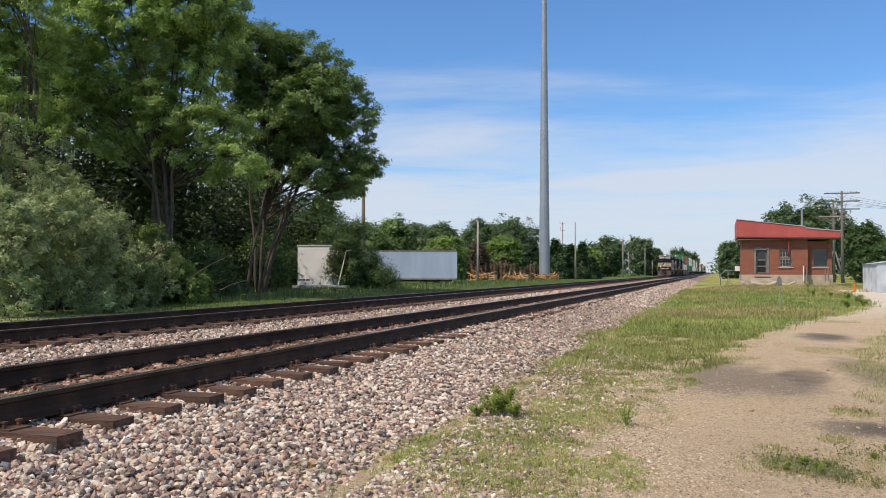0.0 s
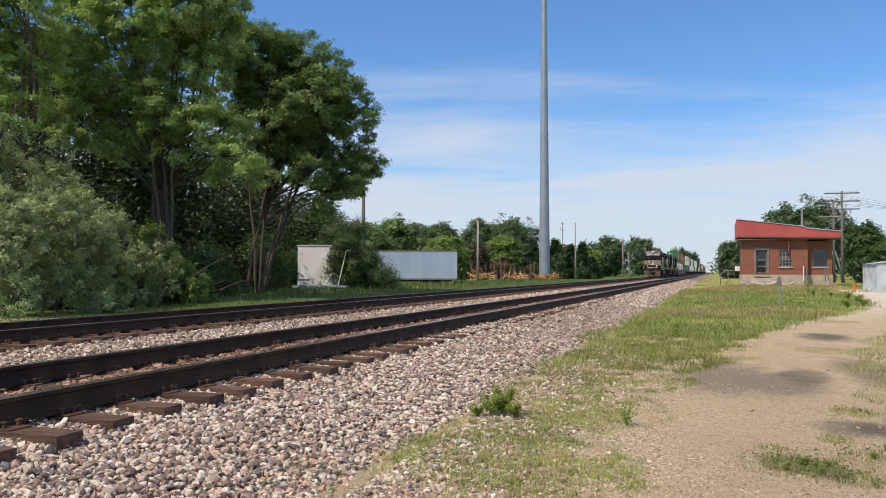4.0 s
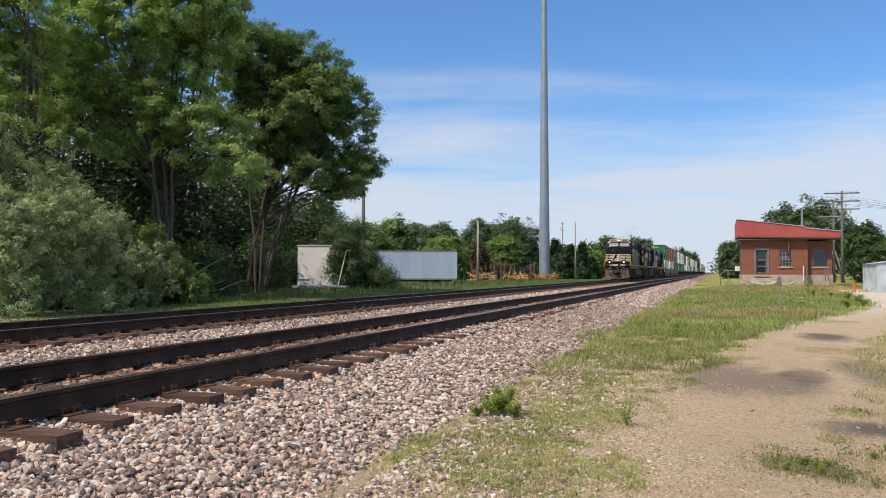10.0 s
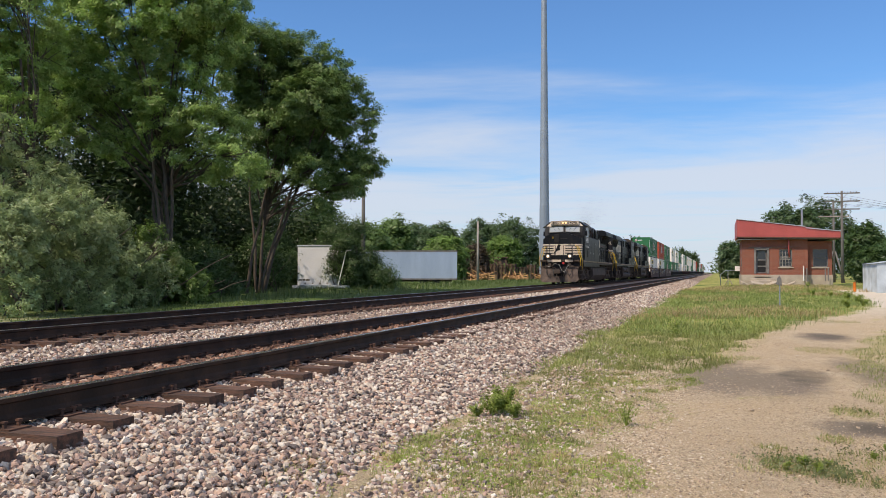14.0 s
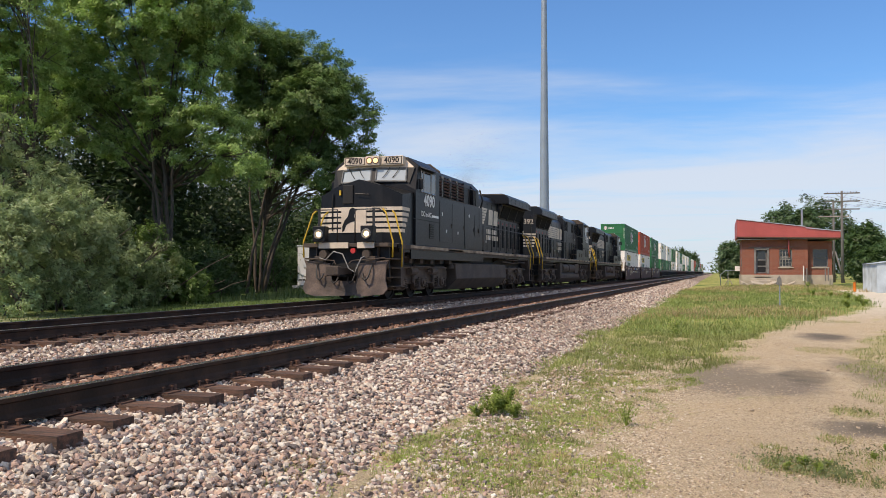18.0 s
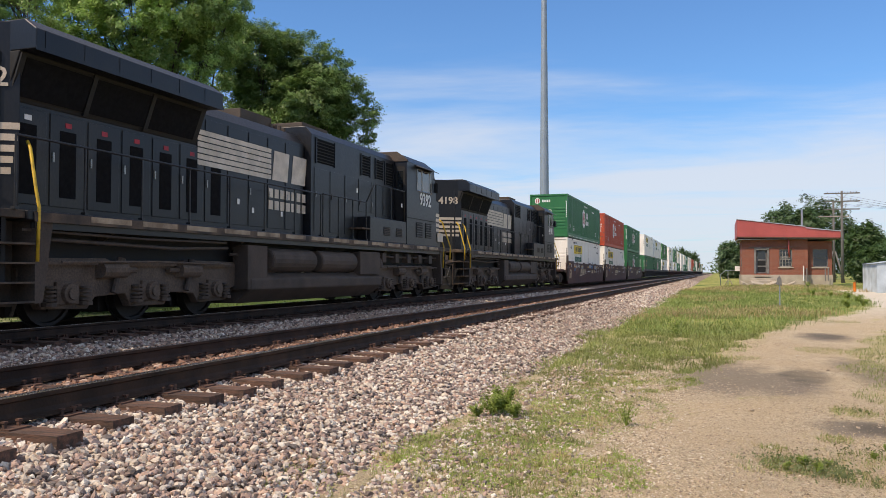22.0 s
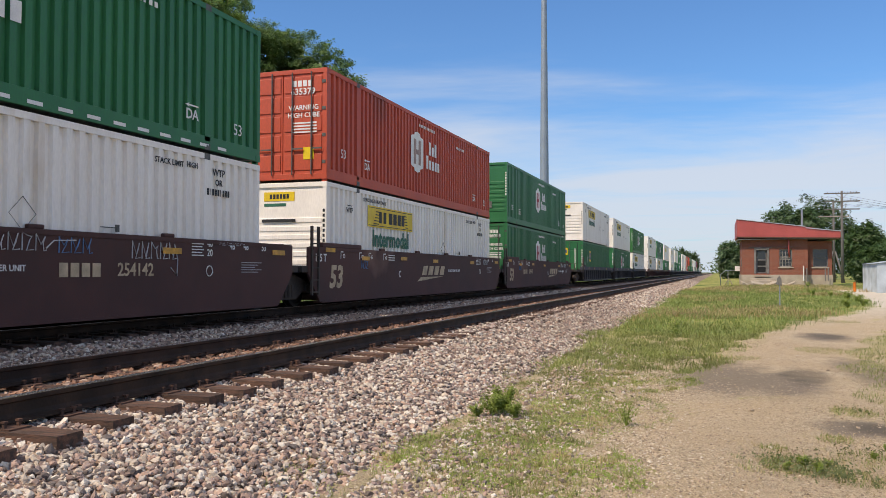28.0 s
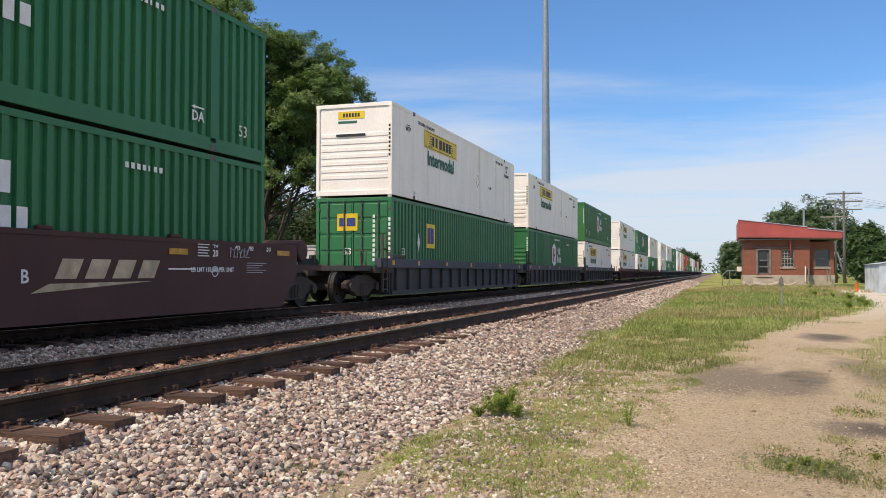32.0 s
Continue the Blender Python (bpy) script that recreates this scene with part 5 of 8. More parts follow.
def container(name_label, paint, style, lo_marks=True):
    """A 53 foot box. Its origin is the near lower corner line's middle: x across, y from the leading end, z up."""
    C = thing("shipping_container", name_label, "container", "containers on the train")
    h = CW / 2
    post_y = (1.98, CLEN - 1.98)
    for y in (0, CLEN - 0.12):
        fr = M().box(-h, -h + 0.11, y, y + 0.12, 0, CH).box(h - 0.11, h, y, y + 0.12, 0, CH)
        fr.box(-h + 0.11, h - 0.11, y, y + 0.12, 0.0, 0.15).box(-h + 0.11, h - 0.11, y, y + 0.12, CH - 0.12, CH)
        for s in (-1, 1):
            fr.box(s * (h - 0.09) - 0.06, s * (h - 0.09) + 0.06, y + 0.02, y + 0.10, -0.074, 0)
        part("end_frame", fr, paint, C, bevel=0.008)
    for s in (-1, 1):
        x0, x1 = min(s * h, s * (h - 0.06)), max(s * h, s * (h - 0.06))
        part("top_rail", M().box(x0, x1, 0.12, CLEN - 0.12, CH - 0.11, CH), paint, C)
        part("bottom_rail", M().box(x0, x1, 0.12, CLEN - 0.12, 0, 0.27), paint, C, bevel=0.01)
        for y in post_y:
            part("lifting_post", M().box(min(s * h, s * (h - 0.06)), max(s * h, s * (h - 0.06)), y - 0.09, y + 0.09, 0.17, CH - 0.11), paint, C)
        if style == "smooth":
            w = M().box(min(s * (h - 0.012), s * (h - 0.05)), max(s * (h - 0.012), s * (h - 0.05)), 0.12, CLEN - 0.12, 0.17, CH - 0.11)
            wl = part("side_wall", w, paint, C)
            for k in range(12):
                y = 0.7 + k * 1.32
                part("panel_seam", M().box(min(s * (h - 0.014), s * (h - 0.006)), max(s * (h - 0.014), s * (h - 0.006)), y, y + 0.03, 0.17, CH - 0.11), paint, wl)
        else:
            edges = [0.12, post_y[0] - 0.09, post_y[0] + 0.09, post_y[1] - 0.09, post_y[1] + 0.09, CLEN - 0.12]
            for a, b in ((0, 1), (2, 3), (4, 5)):
                part("side_wall", corrugated(s * (h - 0.012), edges[a], edges[b], 0.27, CH - 0.11, 0.066, 0.275, s), paint, C)
    rf = M()
    for k in range(26):
        y = 0.12 + k * (CLEN - 0.24) / 26
        rf.box(-h + 0.06, h - 0.06, y, y + 0.45, CH - 0.05, CH - 0.01)
    rf.box(-h + 0.06, h - 0.06, 0.12, CLEN - 0.12, CH - 0.06, CH - 0.04)
    part("roof", rf, paint, C)
    part("floor", M().box(-h + 0.06, h - 0.06, 0.12, CLEN - 0.12, 0.02, 0.14), CASTING, C)
    for s in (-1, 1):
        for y in (0, post_y[0] - 0.09, post_y[1] - 0.09, CLEN - 0.18):
            for z in (0, CH - 0.12):
                cast = M().box(min(s * (h + 0.004), s * (h - 0.16)), max(s * (h + 0.004), s * (h - 0.16)), y - 0.004, y + 0.184, z - 0.002, z + 0.122)
                cast.box(min(s * (h + 0.002), s * (h + 0.006)), max(s * (h + 0.002), s * (h + 0.006)), y + 0.05, y + 0.13, z + 0.03, z + 0.09)
                part("corner_casting", cast, paint if y in (0, CLEN - 0.18) else CASTING, C)
    # ends
    part("end_wall", M().box(-h + 0.11, h - 0.11, CLEN - 0.09, CLEN - 0.04, 0.15, CH - 0.12), paint, C)
    if style == "doors":
        for s in (-1, 1):
            d = M().box(min(s * 0.01, s * 1.18), max(s * 0.01, s * 1.18), 0.03, 0.07, 0.15, CH - 0.12)
            dr = part("door", d, paint, C, "ribbed container door", 0.006)
            for k in range(5):
                part("door_rib", M().box(min(s * 0.06, s * 1.14), max(s * 0.06, s * 1.14), 0.008, 0.035, 0.24 + k * 0.51, 0.66 + k * 0.51), paint, dr, bevel=0.012)
            for xx in (0.30, 0.86):
                part("locking_bar", M().cyl((s * xx, -0.03, 0.12), (s * xx, -0.03, CH - 0.08), 0.02, 8), CASTING, dr)
                part("bar_handle", M().box(min(s * xx, s * (xx + 0.32)), max(s * xx, s * (xx + 0.32)), -0.055, -0.035, 0.78, 0.82), CASTING, dr)
            for z in (0.4, 1.1, 1.8, 2.5):
                part("hinge", M().box(min(s * 1.16, s * 1.26), max(s * 1.16, s * 1.26), -0.01, 0.02, z, z + 0.09), CASTING, dr)
    else:
        part("end_wall", M().box(-h + 0.11, h - 0.11, 0.04, 0.09, 0.15, CH - 0.12), paint, C)
        for k in range(7):
            z = 0.52 + k * 0.22
            part("end_rib", M().box(-h + 0.16, h - 0.16, 0.020, 0.045, z, z + 0.13), paint, C, bevel=0.015)
    return C


def mark_shield(C, logo_y=7.2, red=False, z=1.62):
    """Hexagon shield with two upright bars, and plain bars where a name stands, on the side facing +x and the leading end."""
    x = CW / 2 + 0.004

    def hexagon(y, z, w, h, xx, m, ax="x"):
        pts = [(y + w * p, z + h * q) for p, q in ((-1, -0.70), (-0.8, -0.76), (-0.5, -0.80), (-0.4, -0.94), (0, -1), (0.4, -0.94), (0.5, -0.80), (0.8, -0.76), (1, -0.70), (1, 0.70), (0.8, 0.76), (0.5, 0.80), (0.4, 0.94), (0, 1), (-0.4, 0.94), (-0.5, 0.80), (-0.8, 0.76), (-1, 0.70))]
        return part("logo_shield", M().prism(pts, ax, xx, xx + (0.004 if ax == "x" else -0.004)), m, C, "pale hexagonal shield")
    hexagon(logo_y, z, 0.60, 0.69, x, WHITE_PAINT)
    ink = INK_RED if not red else FADED
    for e in (-0.34, 0.12):
        part("logo_mark", M().box(x + 0.005, x + 0.008, logo_y + e, logo_y + e + 0.22, z - 0.42, z + 0.42), ink, C, "upright block of the shield")
    part("logo_mark", M().box(x + 0.005, x + 0.008, logo_y - 0.12, logo_y + 0.12, z - 0.08, z + 0.08), ink, C, "block of the shield")
    for k, (w0, n) in enumerate(((0.30, 3), (0.30, 5))):
        for j in range(n):
            y = logo_y + 0.92 + (0.28 if k == 0 else 0) + j * w0
            hh = 0.46 if j == 0 or (k == 0 and j == 2) else 0.32
            part("name_bar", M().box(x, x + 0.004, y, y + 0.20, z + 0.06 - k * 0.50, z + 0.06 - k * 0.50 + hh), WHITE_PAINT, C)
    for y, zz in ((1.0, 0.75), (CLEN - 0.9, 0.55)):
        letters("53", 0.34, WHITE_PAINT, C, (x + 0.002, y, zz), SIDE, "length_number", heavy=0.0)
    for y in (2.6, CLEN - 2.5):
        part("arrow_mark", M().prism([(y - 0.22, 0.78), (y - 0.10, 0.82), (y - 0.10, 0.795), (y + 0.20, 0.795), (y + 0.20, 0.765), (y - 0.10, 0.765), (y - 0.10, 0.74)], "x", x, x + 0.004), WHITE_PAINT, C)
        letters("DA", 0.28, WHITE_PAINT, C, (x + 0.002, y, 0.60), SIDE, "lift_mark")
    for y0, z0, n in ((logo_y + 0.2, 2.52, 11), (logo_y + 4.4, 2.34, 7)):
        dash = M()
        for q in range(n):
            dash.box(x, x + 0.004, y0 + q * 0.15, y0 + q * 0.15 + (0.05 if q == 4 else 0.09), z0, z0 + 0.10)
        part("caption_bar", dash, WHITE_PAINT, C)


def shield_end(C, doors=False, number="635379"):
    if doors:
        letters(number, 0.24, WHITE_PAINT, C, (0.60, -0.001, 2.30), FRONT, "box_number")
        [part("code_bar", M().box(0.30 + 0.15 * q, 0.41 + 0.15 * q, 0.0, 0.004, 2.44, 2.60), WHITE_PAINT, C) for q in range(4)]
        letters("WARNING", 0.18, WHITE_PAINT, C, (0.62, -0.001, 1.88), FRONT, "warning_text")
        letters("HIGH CUBE", 0.18, WHITE_PAINT, C, (0.62, -0.001, 1.68), FRONT, "warning_text")
        for k in range(4):
            part("data_bar", M().box(0.28, 1.0, 0.0, 0.004, 1.22 + k * 0.08, 1.26 + k * 0.08), WHITE_PAINT, C)
        part("placard", M().box(0.62, 0.92, -0.002, 0.004, 0.52, 0.84), PANEL_YELLOW, C, "orange-yellow placard")
        part("document_holder", M().box(-0.95, -0.72, -0.03, 0.01, 1.02, 1.36), WHITE_PAINT, C)
    else:
        part("logo_shield", M().prism([(-0.95, 2.34), (-0.78, 2.24), (-0.61, 2.34), (-0.61, 2.58), (-0.78, 2.68), (-0.95, 2.58)], "y", 0.036, 0.030), WHITE_PAINT, C)
        part("logo_mark", M().box(-0.88, -0.82, 0.024, 0.03, 2.34, 2.58).box(-0.74, -0.68, 0.024, 0.03, 2.34, 2.58), INK_RED, C)
        for j in range(4):
            part("name_bar", M().box(-0.45 + j * 0.15, -0.35 + j * 0.15, 0.034, 0.04, 2.36, 2.52), WHITE_PAINT, C)
        letters("53", 0.24, WHITE_PAINT, C, (0.1, -0.004, 1.75), FRONT, "length_number")
        part("document_holder", M().box(0.30, 0.52, -0.03, 0.0, 0.70, 1.02), GREY_METAL, C)
        pl = part("weight_placard", M().box(-0.72, -0.10, -0.010, -0.004, 0.74, 1.02), WHITE_PAINT, C, "white weight placard")
        letters("24,000 lbs", 0.12, INK_RED, pl, (-0.41, -0.012, 0.90), FRONT, "placard_text")
        for k in range(9):
            part("code_bar", M().box(1.19, 1.26, -0.006, -0.002, 1.3 + k * 0.13, 1.38 + k * 0.13), WHITE_PAINT, C)


def mark_panel(C, panel_y=4.5, green_word=True, z=2.18):
    """Yellow panel with a dark name, kept as bars, over a green word."""
    x = CW / 2 + 0.004
    p = part("brand_panel", M().box(x, x + 0.004, panel_y - 1.84, panel_y + 1.84, z - 0.31, z + 0.31), PANEL_YELLOW, C, "yellow painted panel")
    part("panel_border", M().box(x + 0.004, x + 0.006, panel_y - 1.78, panel_y + 1.78, z + 0.25, z + 0.27).box(x + 0.004, x + 0.006, panel_y - 1.78, panel_y + 1.78, z - 0.27, z - 0.25), INK, p)
    for y, w in ((-1.0, 0.20), (-0.66, 0.22), (-0.24, 0.30), (0.14, 0.28), (0.50, 0.28), (0.84, 0.26)):
        part("name_bar", M().box(x + 0.004, x + 0.007, panel_y + y, panel_y + y + w, z - 0.17, z + 0.17), INK, p)
    for k in range(5):
        part("scroll_line", M().prism([(panel_y - 1.42 + k * 0.05, z - 0.22 + k * 0.09), (panel_y - 1.0 + k * 0.03, z - 0.22 + k * 0.09), (panel_y - 1.0 + k * 0.03, z - 0.19 + k * 0.09), (panel_y - 1.42 + k * 0.05, z - 0.19 + k * 0.09)], "x", x + 0.004, x + 0.006), INK, p)
        part("scroll_line", M().prism([(panel_y + 1.0 + k * 0.05, z + 0.14 - k * 0.09), (panel_y + 1.3 + k * 0.03, z + 0.14 - k * 0.09), (panel_y + 1.3 + k * 0.03, z + 0.17 - k * 0.09), (panel_y + 1.0 + k * 0.05, z + 0.17 - k * 0.09)], "x", x + 0.004, x + 0.006), INK, p)
    letters("Intermodal", 0.68, INK_GREEN, C, (x + 0.003, panel_y, z - 0.66), SIDE, "side_word", "dark green lettering", stretch=1.0, heavy=0.03)
    letters("STACKING 3 HIGH ONLY", 0.15, INK, C, (x + 0.002, 3.2, 2.62), SIDE, "stacking_text")
    letters("STACK LIMIT", 0.15, INK, C, (x + 0.002, 12.98, 2.58), SIDE, "stacking_text")
    letters("HIGH", 0.15, INK, C, (x + 0.002, 13.68, 2.60), SIDE, "stacking_text")
    letters("WTP", 0.20, INK, C, (x + 0.002, 14.57, 2.54), SIDE, "lift_mark")
    letters("OR", 0.18, INK, C, (x + 0.002, 14.57, 2.34), SIDE, "lift_mark")
    dash = M()
    for q in range(9):
        dash.box(x, x + 0.004, 14.17 + q * 0.09, 14.17 + q * 0.09 + (0.02 if q in (1, 5) else 0.06), 2.08, 2.21)
    part("caption_bar", dash, INK, C)
    part("door_latch", M().box(x, x + 0.03, 11.55, 11.62, 1.22, 1.34).box(x, x + 0.015, 11.2, 11.55, 1.28, 1.295), CASTING, C)
    part("arrow_mark", M().box(x, x + 0.004, 1.28, 1.58, 2.36, 2.385), INK, C)
    letters("WTP", 0.20, INK, C, (x + 0.002, 1.42, 2.24), SIDE, "lift_mark")
    part("placard_outline", M().tube([(x, 9.6, 1.65), (x, 9.85, 1.40), (x, 9.6, 1.15), (x, 9.35, 1.40), (x, 9.6, 1.65)], 0.005, 4), INK, C)


def panel_end(C):
    part("brand_panel", M().box(-0.55, 0.35, 0.030, 0.036, 2.42, 2.66), PANEL_YELLOW, C, "yellow panel")
    for j in range(6):
        part("name_bar", M().box(-0.38 + j * 0.10, -0.31 + j * 0.10, 0.026, 0.031, 2.48, 2.60), INK, C)
    part("caption_bar", M().box(-0.55, 0.1, 0.034, 0.038, 2.28, 2.36), INK_GREEN, C)
    part("code_bar", M().box(-0.6, 0.4, -0.004, 0.0, 1.86, 1.94), INK, C)
    for k in range(8):
        part("code_bar", M().box(1.19, 1.25, -0.006, -0.002, 1.2 + k * 0.13, 1.28 + k * 0.13), INK, C)


def small_panel_end(C):
    x = CW / 2 + 0.004
    p = part("brand_panel", M().box(x, x + 0.004, 3.2, 4.1, 1.40, 2.24), PANEL_YELLOW, C, "yellow square panel")
    part("name_bar", M().box(x + 0.004, x + 0.007, 3.3, 3.55, 1.55, 2.1).box(x + 0.004, x + 0.007, 3.6, 3.95, 1.55, 2.1), INK_BLUE, p)
    part("brand_panel", M().box(-0.55, 0.15, -0.004, 0.002, 1.86, 2.40), PANEL_YELLOW, C)
    part("name_bar", M().box(-0.48, -0.28, -0.008, -0.004, 2.0, 2.26).box(-0.22, 0.08, -0.008, -0.004, 2.0, 2.26), INK_BLUE, C)
    letters("53", 0.30, WHITE_PAINT, C, (-0.2, -0.004, 1.2), FRONT, "length_number")
    letters("53", 0.34, WHITE_PAINT, C, (x + 0.002, 1.0, 1.2), SIDE, "length_number", heavy=0.0)
    for k in range(10):
        part("code_bar", M().box(0.66, 0.74, 0.0, 0.004, 0.9 + k * 0.15, 1.0 + k * 0.15), WHITE_PAINT, C)
        part("code_bar", M().box(1.19, 1.26, -0.006, -0.002, 0.8 + k * 0.15, 0.9 + k * 0.15), WHITE_PAINT, C)
    part("logo_shield", M().prism([(2.3, 1.55), (2.42, 1.9), (2.54, 1.55), (2.42, 1.25)], "x", x, x + 0.004), WHITE_PAINT, C)


BROWN = mat("well_brown", (0.088, 0.031, 0.025), 0.72, 0, 0.2, 0.9, 35, 0.1, color2=(0.062, 0.024, 0.020), spots=((0.19, 0.10, 0.075), 0.03))
WELL_GREY = mat("well_grey", (0.050, 0.048, 0.050), 0.7, 0, 0.2, 0.9, 35, 0.1, color2=(0.035, 0.033, 0.034))
REFLECT = mat("reflector", (0.75, 0.36, 0.03), 0.4)
CAR_TRUCK = mat("dark_truck", (0.040, 0.031, 0.026), 0.85, 0, 0.4, 3, 30, 0.4, color2=(0.062, 0.047, 0.038))
TAN = mat("tan_lettering", (0.64, 0.49, 0.32), 0.6, 0, 0.15, 3, 40, 0.03)
SCRAWL = mat("pale_scrawl", (0.55, 0.55, 0.56), 0.6, 0, 0.2)
SCRAWL_BLUE = mat("blue_scrawl", (0.12, 0.25, 0.45), 0.6, 0, 0.2)


def freight_truck(parent, y):
    """Two-axle truck under the joint of two units."""
    for s in (-1, 1):
        x0, x1 = min(s * 0.95, s * 1.12), max(s * 0.95, s * 1.12)
        f = M().prism([(-1.15, 0.56), (-0.95, 0.64), (-0.35, 0.80), (0.35, 0.80), (0.95, 0.64), (1.15, 0.56), (1.12, 0.42), (0.7, 0.38), (0.4, 0.20), (-0.4, 0.20), (-0.7, 0.38), (-1.12, 0.42)], "x", x0, x1)
        fr = part("truck_frame", f, CAR_TRUCK, parent, bevel=0.02, at=(0, y, 0))
        for e in (-0.16, 0.0, 0.16):
            part("spring", M().cyl((s * 1.1, e, 0.26), (s * 1.1, e, 0.56), 0.07, 8), CAR_TRUCK, fr)
        for a in (-0.89, 0.89):
            part("bearing", M().cyl((s * 1.0, a, 0.46), (s * 1.2, a, 0.46), 0.12, 12), CAR_TRUCK, fr)
    part("bolster", M().box(-0.9, 0.9, y - 0.2, y + 0.2, 0.5, 0.78), GRIME, parent)
    for a in (-0.89, 0.89):
        wheelset(parent, 0, y + a, 0.46)


def well_unit(label, paint, ribbed, lead_truck, tail_truck, letter=None, top_paint=None, number=None):
    """One well of an articulated car; y = 0 at the leading end of its boxes."""
    W = thing("well_car", label, "well car", "well cars of the train")
    h = 1.44
    for s in (-1, 1):
        x0, x1 = min(s * (h - 0.06), s * h), max(s * (h - 0.06), s * h)
        side = [(-1.25, 0.82), (-0.62, 0.12), (CLEN + 0.62, 0.12), (CLEN + 1.25, 0.82), (CLEN + 1.25, 1.48), (CLEN - 0.05, 1.48), (1.9, 1.48), (1.7, 1.48), (0.05, 1.48), (-1.25, 1.48)]
        if ribbed:
            part("side_plate", M().box(min(s * (h - 0.10), s * (h - 0.14)), max(s * (h - 0.10), s * (h - 0.14)), -0.3, CLEN + 0.3, 0.28, 1.05), paint, W)
            part("top_chord", M().box(min(s * (h - 0.2), s * (h + 0.02)), max(s * (h - 0.2), s * (h + 0.02)), -1.2, CLEN + 1.2, 1.02, 1.30), top_paint or paint, W, bevel=0.01)
            part("bottom_chord", M().box(min(s * (h - 0.2), s * h), max(s * (h - 0.2), s * h), -0.3, CLEN + 0.3, 0.20, 0.32), paint, W)
            for k in range(15):
                y = 0.1 + k * 1.12
                part("side_rib", M().box(min(s * (h - 0.11), s * (h - 0.01)), max(s * (h - 0.11), s * (h - 0.01)), y, y + 0.10, 0.32, 1.02), paint, W)
        else:
            part("side_plate", M().prism(side, "x", x0, x1), paint, W, bevel=0.01)
            part("top_chord", M().box(min(s * (h - 0.12), s * (h + 0.015)), max(s * (h - 0.12), s * (h + 0.015)), -1.0, CLEN + 1.0, 1.42, 1.50), paint, W)
            part("bottom_flange", M().box(min(s * (h - 0.3), s * (h + 0.01)), max(s * (h - 0.3), s * (h + 0.01)), -0.55, CLEN + 0.55, 0.10, 0.15), paint, W)
    part("well_floor", M().box(-h + 0.06, h - 0.06, -0.4, CLEN + 0.4, 0.20, 0.318), paint, W)
    for k in range(0 if ribbed else 6):
        part("cross_bearer", M().box(-h + 0.08, h - 0.08, 0.6 + k * 2.9, 0.9 + k * 2.9, 0.12, 0.20), paint, W)
    # platforms and bulkheads take a dark colour in place of shade between units
    for y0, y1, e in ((-1.55, -0.12, -1), (CLEN + 0.12, CLEN + 1.55, 1)):
        part("end_platform", M().box(-h + 0.02, h - 0.02, y0, y1, 0.86, 1.02), CAR_TRUCK, W, "end platform coloured dark for the shade between units", bevel=0.01)
        part("end_bulkhead", M().box(-h + 0.06, h - 0.06, y0 if e > 0 else y1 - 0.08, y0 + 0.08 if e > 0 else y1, 0.30, 0.86), CAR_TRUCK, W)
    for s in (-1, 1):
        x = s * (h + 0.01)
        for y in (-1.1, -0.75):
            part("ladder_rail", M().box(x - 0.03, x + 0.03, y - 0.03, y + 0.03, 0.30, 2.0), GRIME, W)
        for k in range(5):
            part("rung", M().box(x - 0.03, x + 0.03, -1.1, -0.75, 0.36 + k * 0.3, 0.39 + k * 0.3), GRIME, W)
        part("box_guide", M().box(min(s * 1.32, s * (h - 0.01)), max(s * 1.32, s * (h - 0.01)), -0.45, 1.95, 1.50, 1.62) if not ribbed else M().box(min(s * 1.32, s * h), max(s * 1.32, s * h), -0.2, 0.8, 1.30, 1.42), paint, W, bevel=0.02)
    part("brake_shaft", M().cyl((0.9, -1.4, 1.0), (0.9, -1.4, 1.5), 0.03, 6), GRIME, W)
    for y0 in (-1.50, CLEN + 1.42):
        for s in (-1, 1):
            part("grab_iron", M().tube([(s * 1.10, y0, 1.02), (s * 1.10, y0, 1.52), (s * 0.55, y0, 1.52), (s * 0.55, y0, 1.02)], 0.018, 6), GRIME, W, smooth=True)
    part("hose", M().tube([(0.5, -1.5, 1.02), (0.62, -1.62, 0.7), (0.75, -1.6, 0.45), (0.9, -1.3, 0.6)], 0.025, 6), HOSE, W, smooth=True)
    for k in range(0 if ribbed else 4):
        y = 3.4 + k * 3.1
        part("hold_down", M().box(1.33, 1.42, y, y + 0.30, 1.50, 1.57), paint, W, bevel=0.02)
    if lead_truck:
        freight_truck(W, -1.75)
        part("coupler", M().box(-0.15, 0.15, -3.3, -1.5, 0.78, 1.0), GRIME, W)
        part("end_sill", M().box(-1.3, 1.3, -2.8, -1.5, 0.92, 1.06), paint, W)
    else:
        freight_truck(W, -1.65)
    if tail_truck:
        freight_truck(W, CLEN + 1.75)
        part("coupler", M().box(-0.15, 0.15, CLEN + 1.5, CLEN + 3.4, 0.78, 1.0), GRIME, W)
        part("end_sill", M().box(-1.3, 1.3, CLEN + 1.5, CLEN + 2.8, 0.92, 1.06), paint, W)
        part("air_tank", M().cyl((-0.7, CLEN + 2.2, 1.40), (1.1, CLEN + 2.2, 1.40), 0.27, 16), paint, W, bevel=0.05)
    # markings on the +x side
    x = h + 0.006
    for y, z in ((-0.35, 1.38), (1.9, 1.20), (8.0, 1.20), (12.6, 1.20), (CLEN + 0.3, 1.25), (4.9, 1.24)):
        part("reflector", M().box(x + 0.012, x + 0.016, y, y + 0.55, z, z + 0.11) if not ribbed else M().box(x + 0.02, x + 0.024, y, y + 0.2, 1.1, 1.24), REFLECT, W)
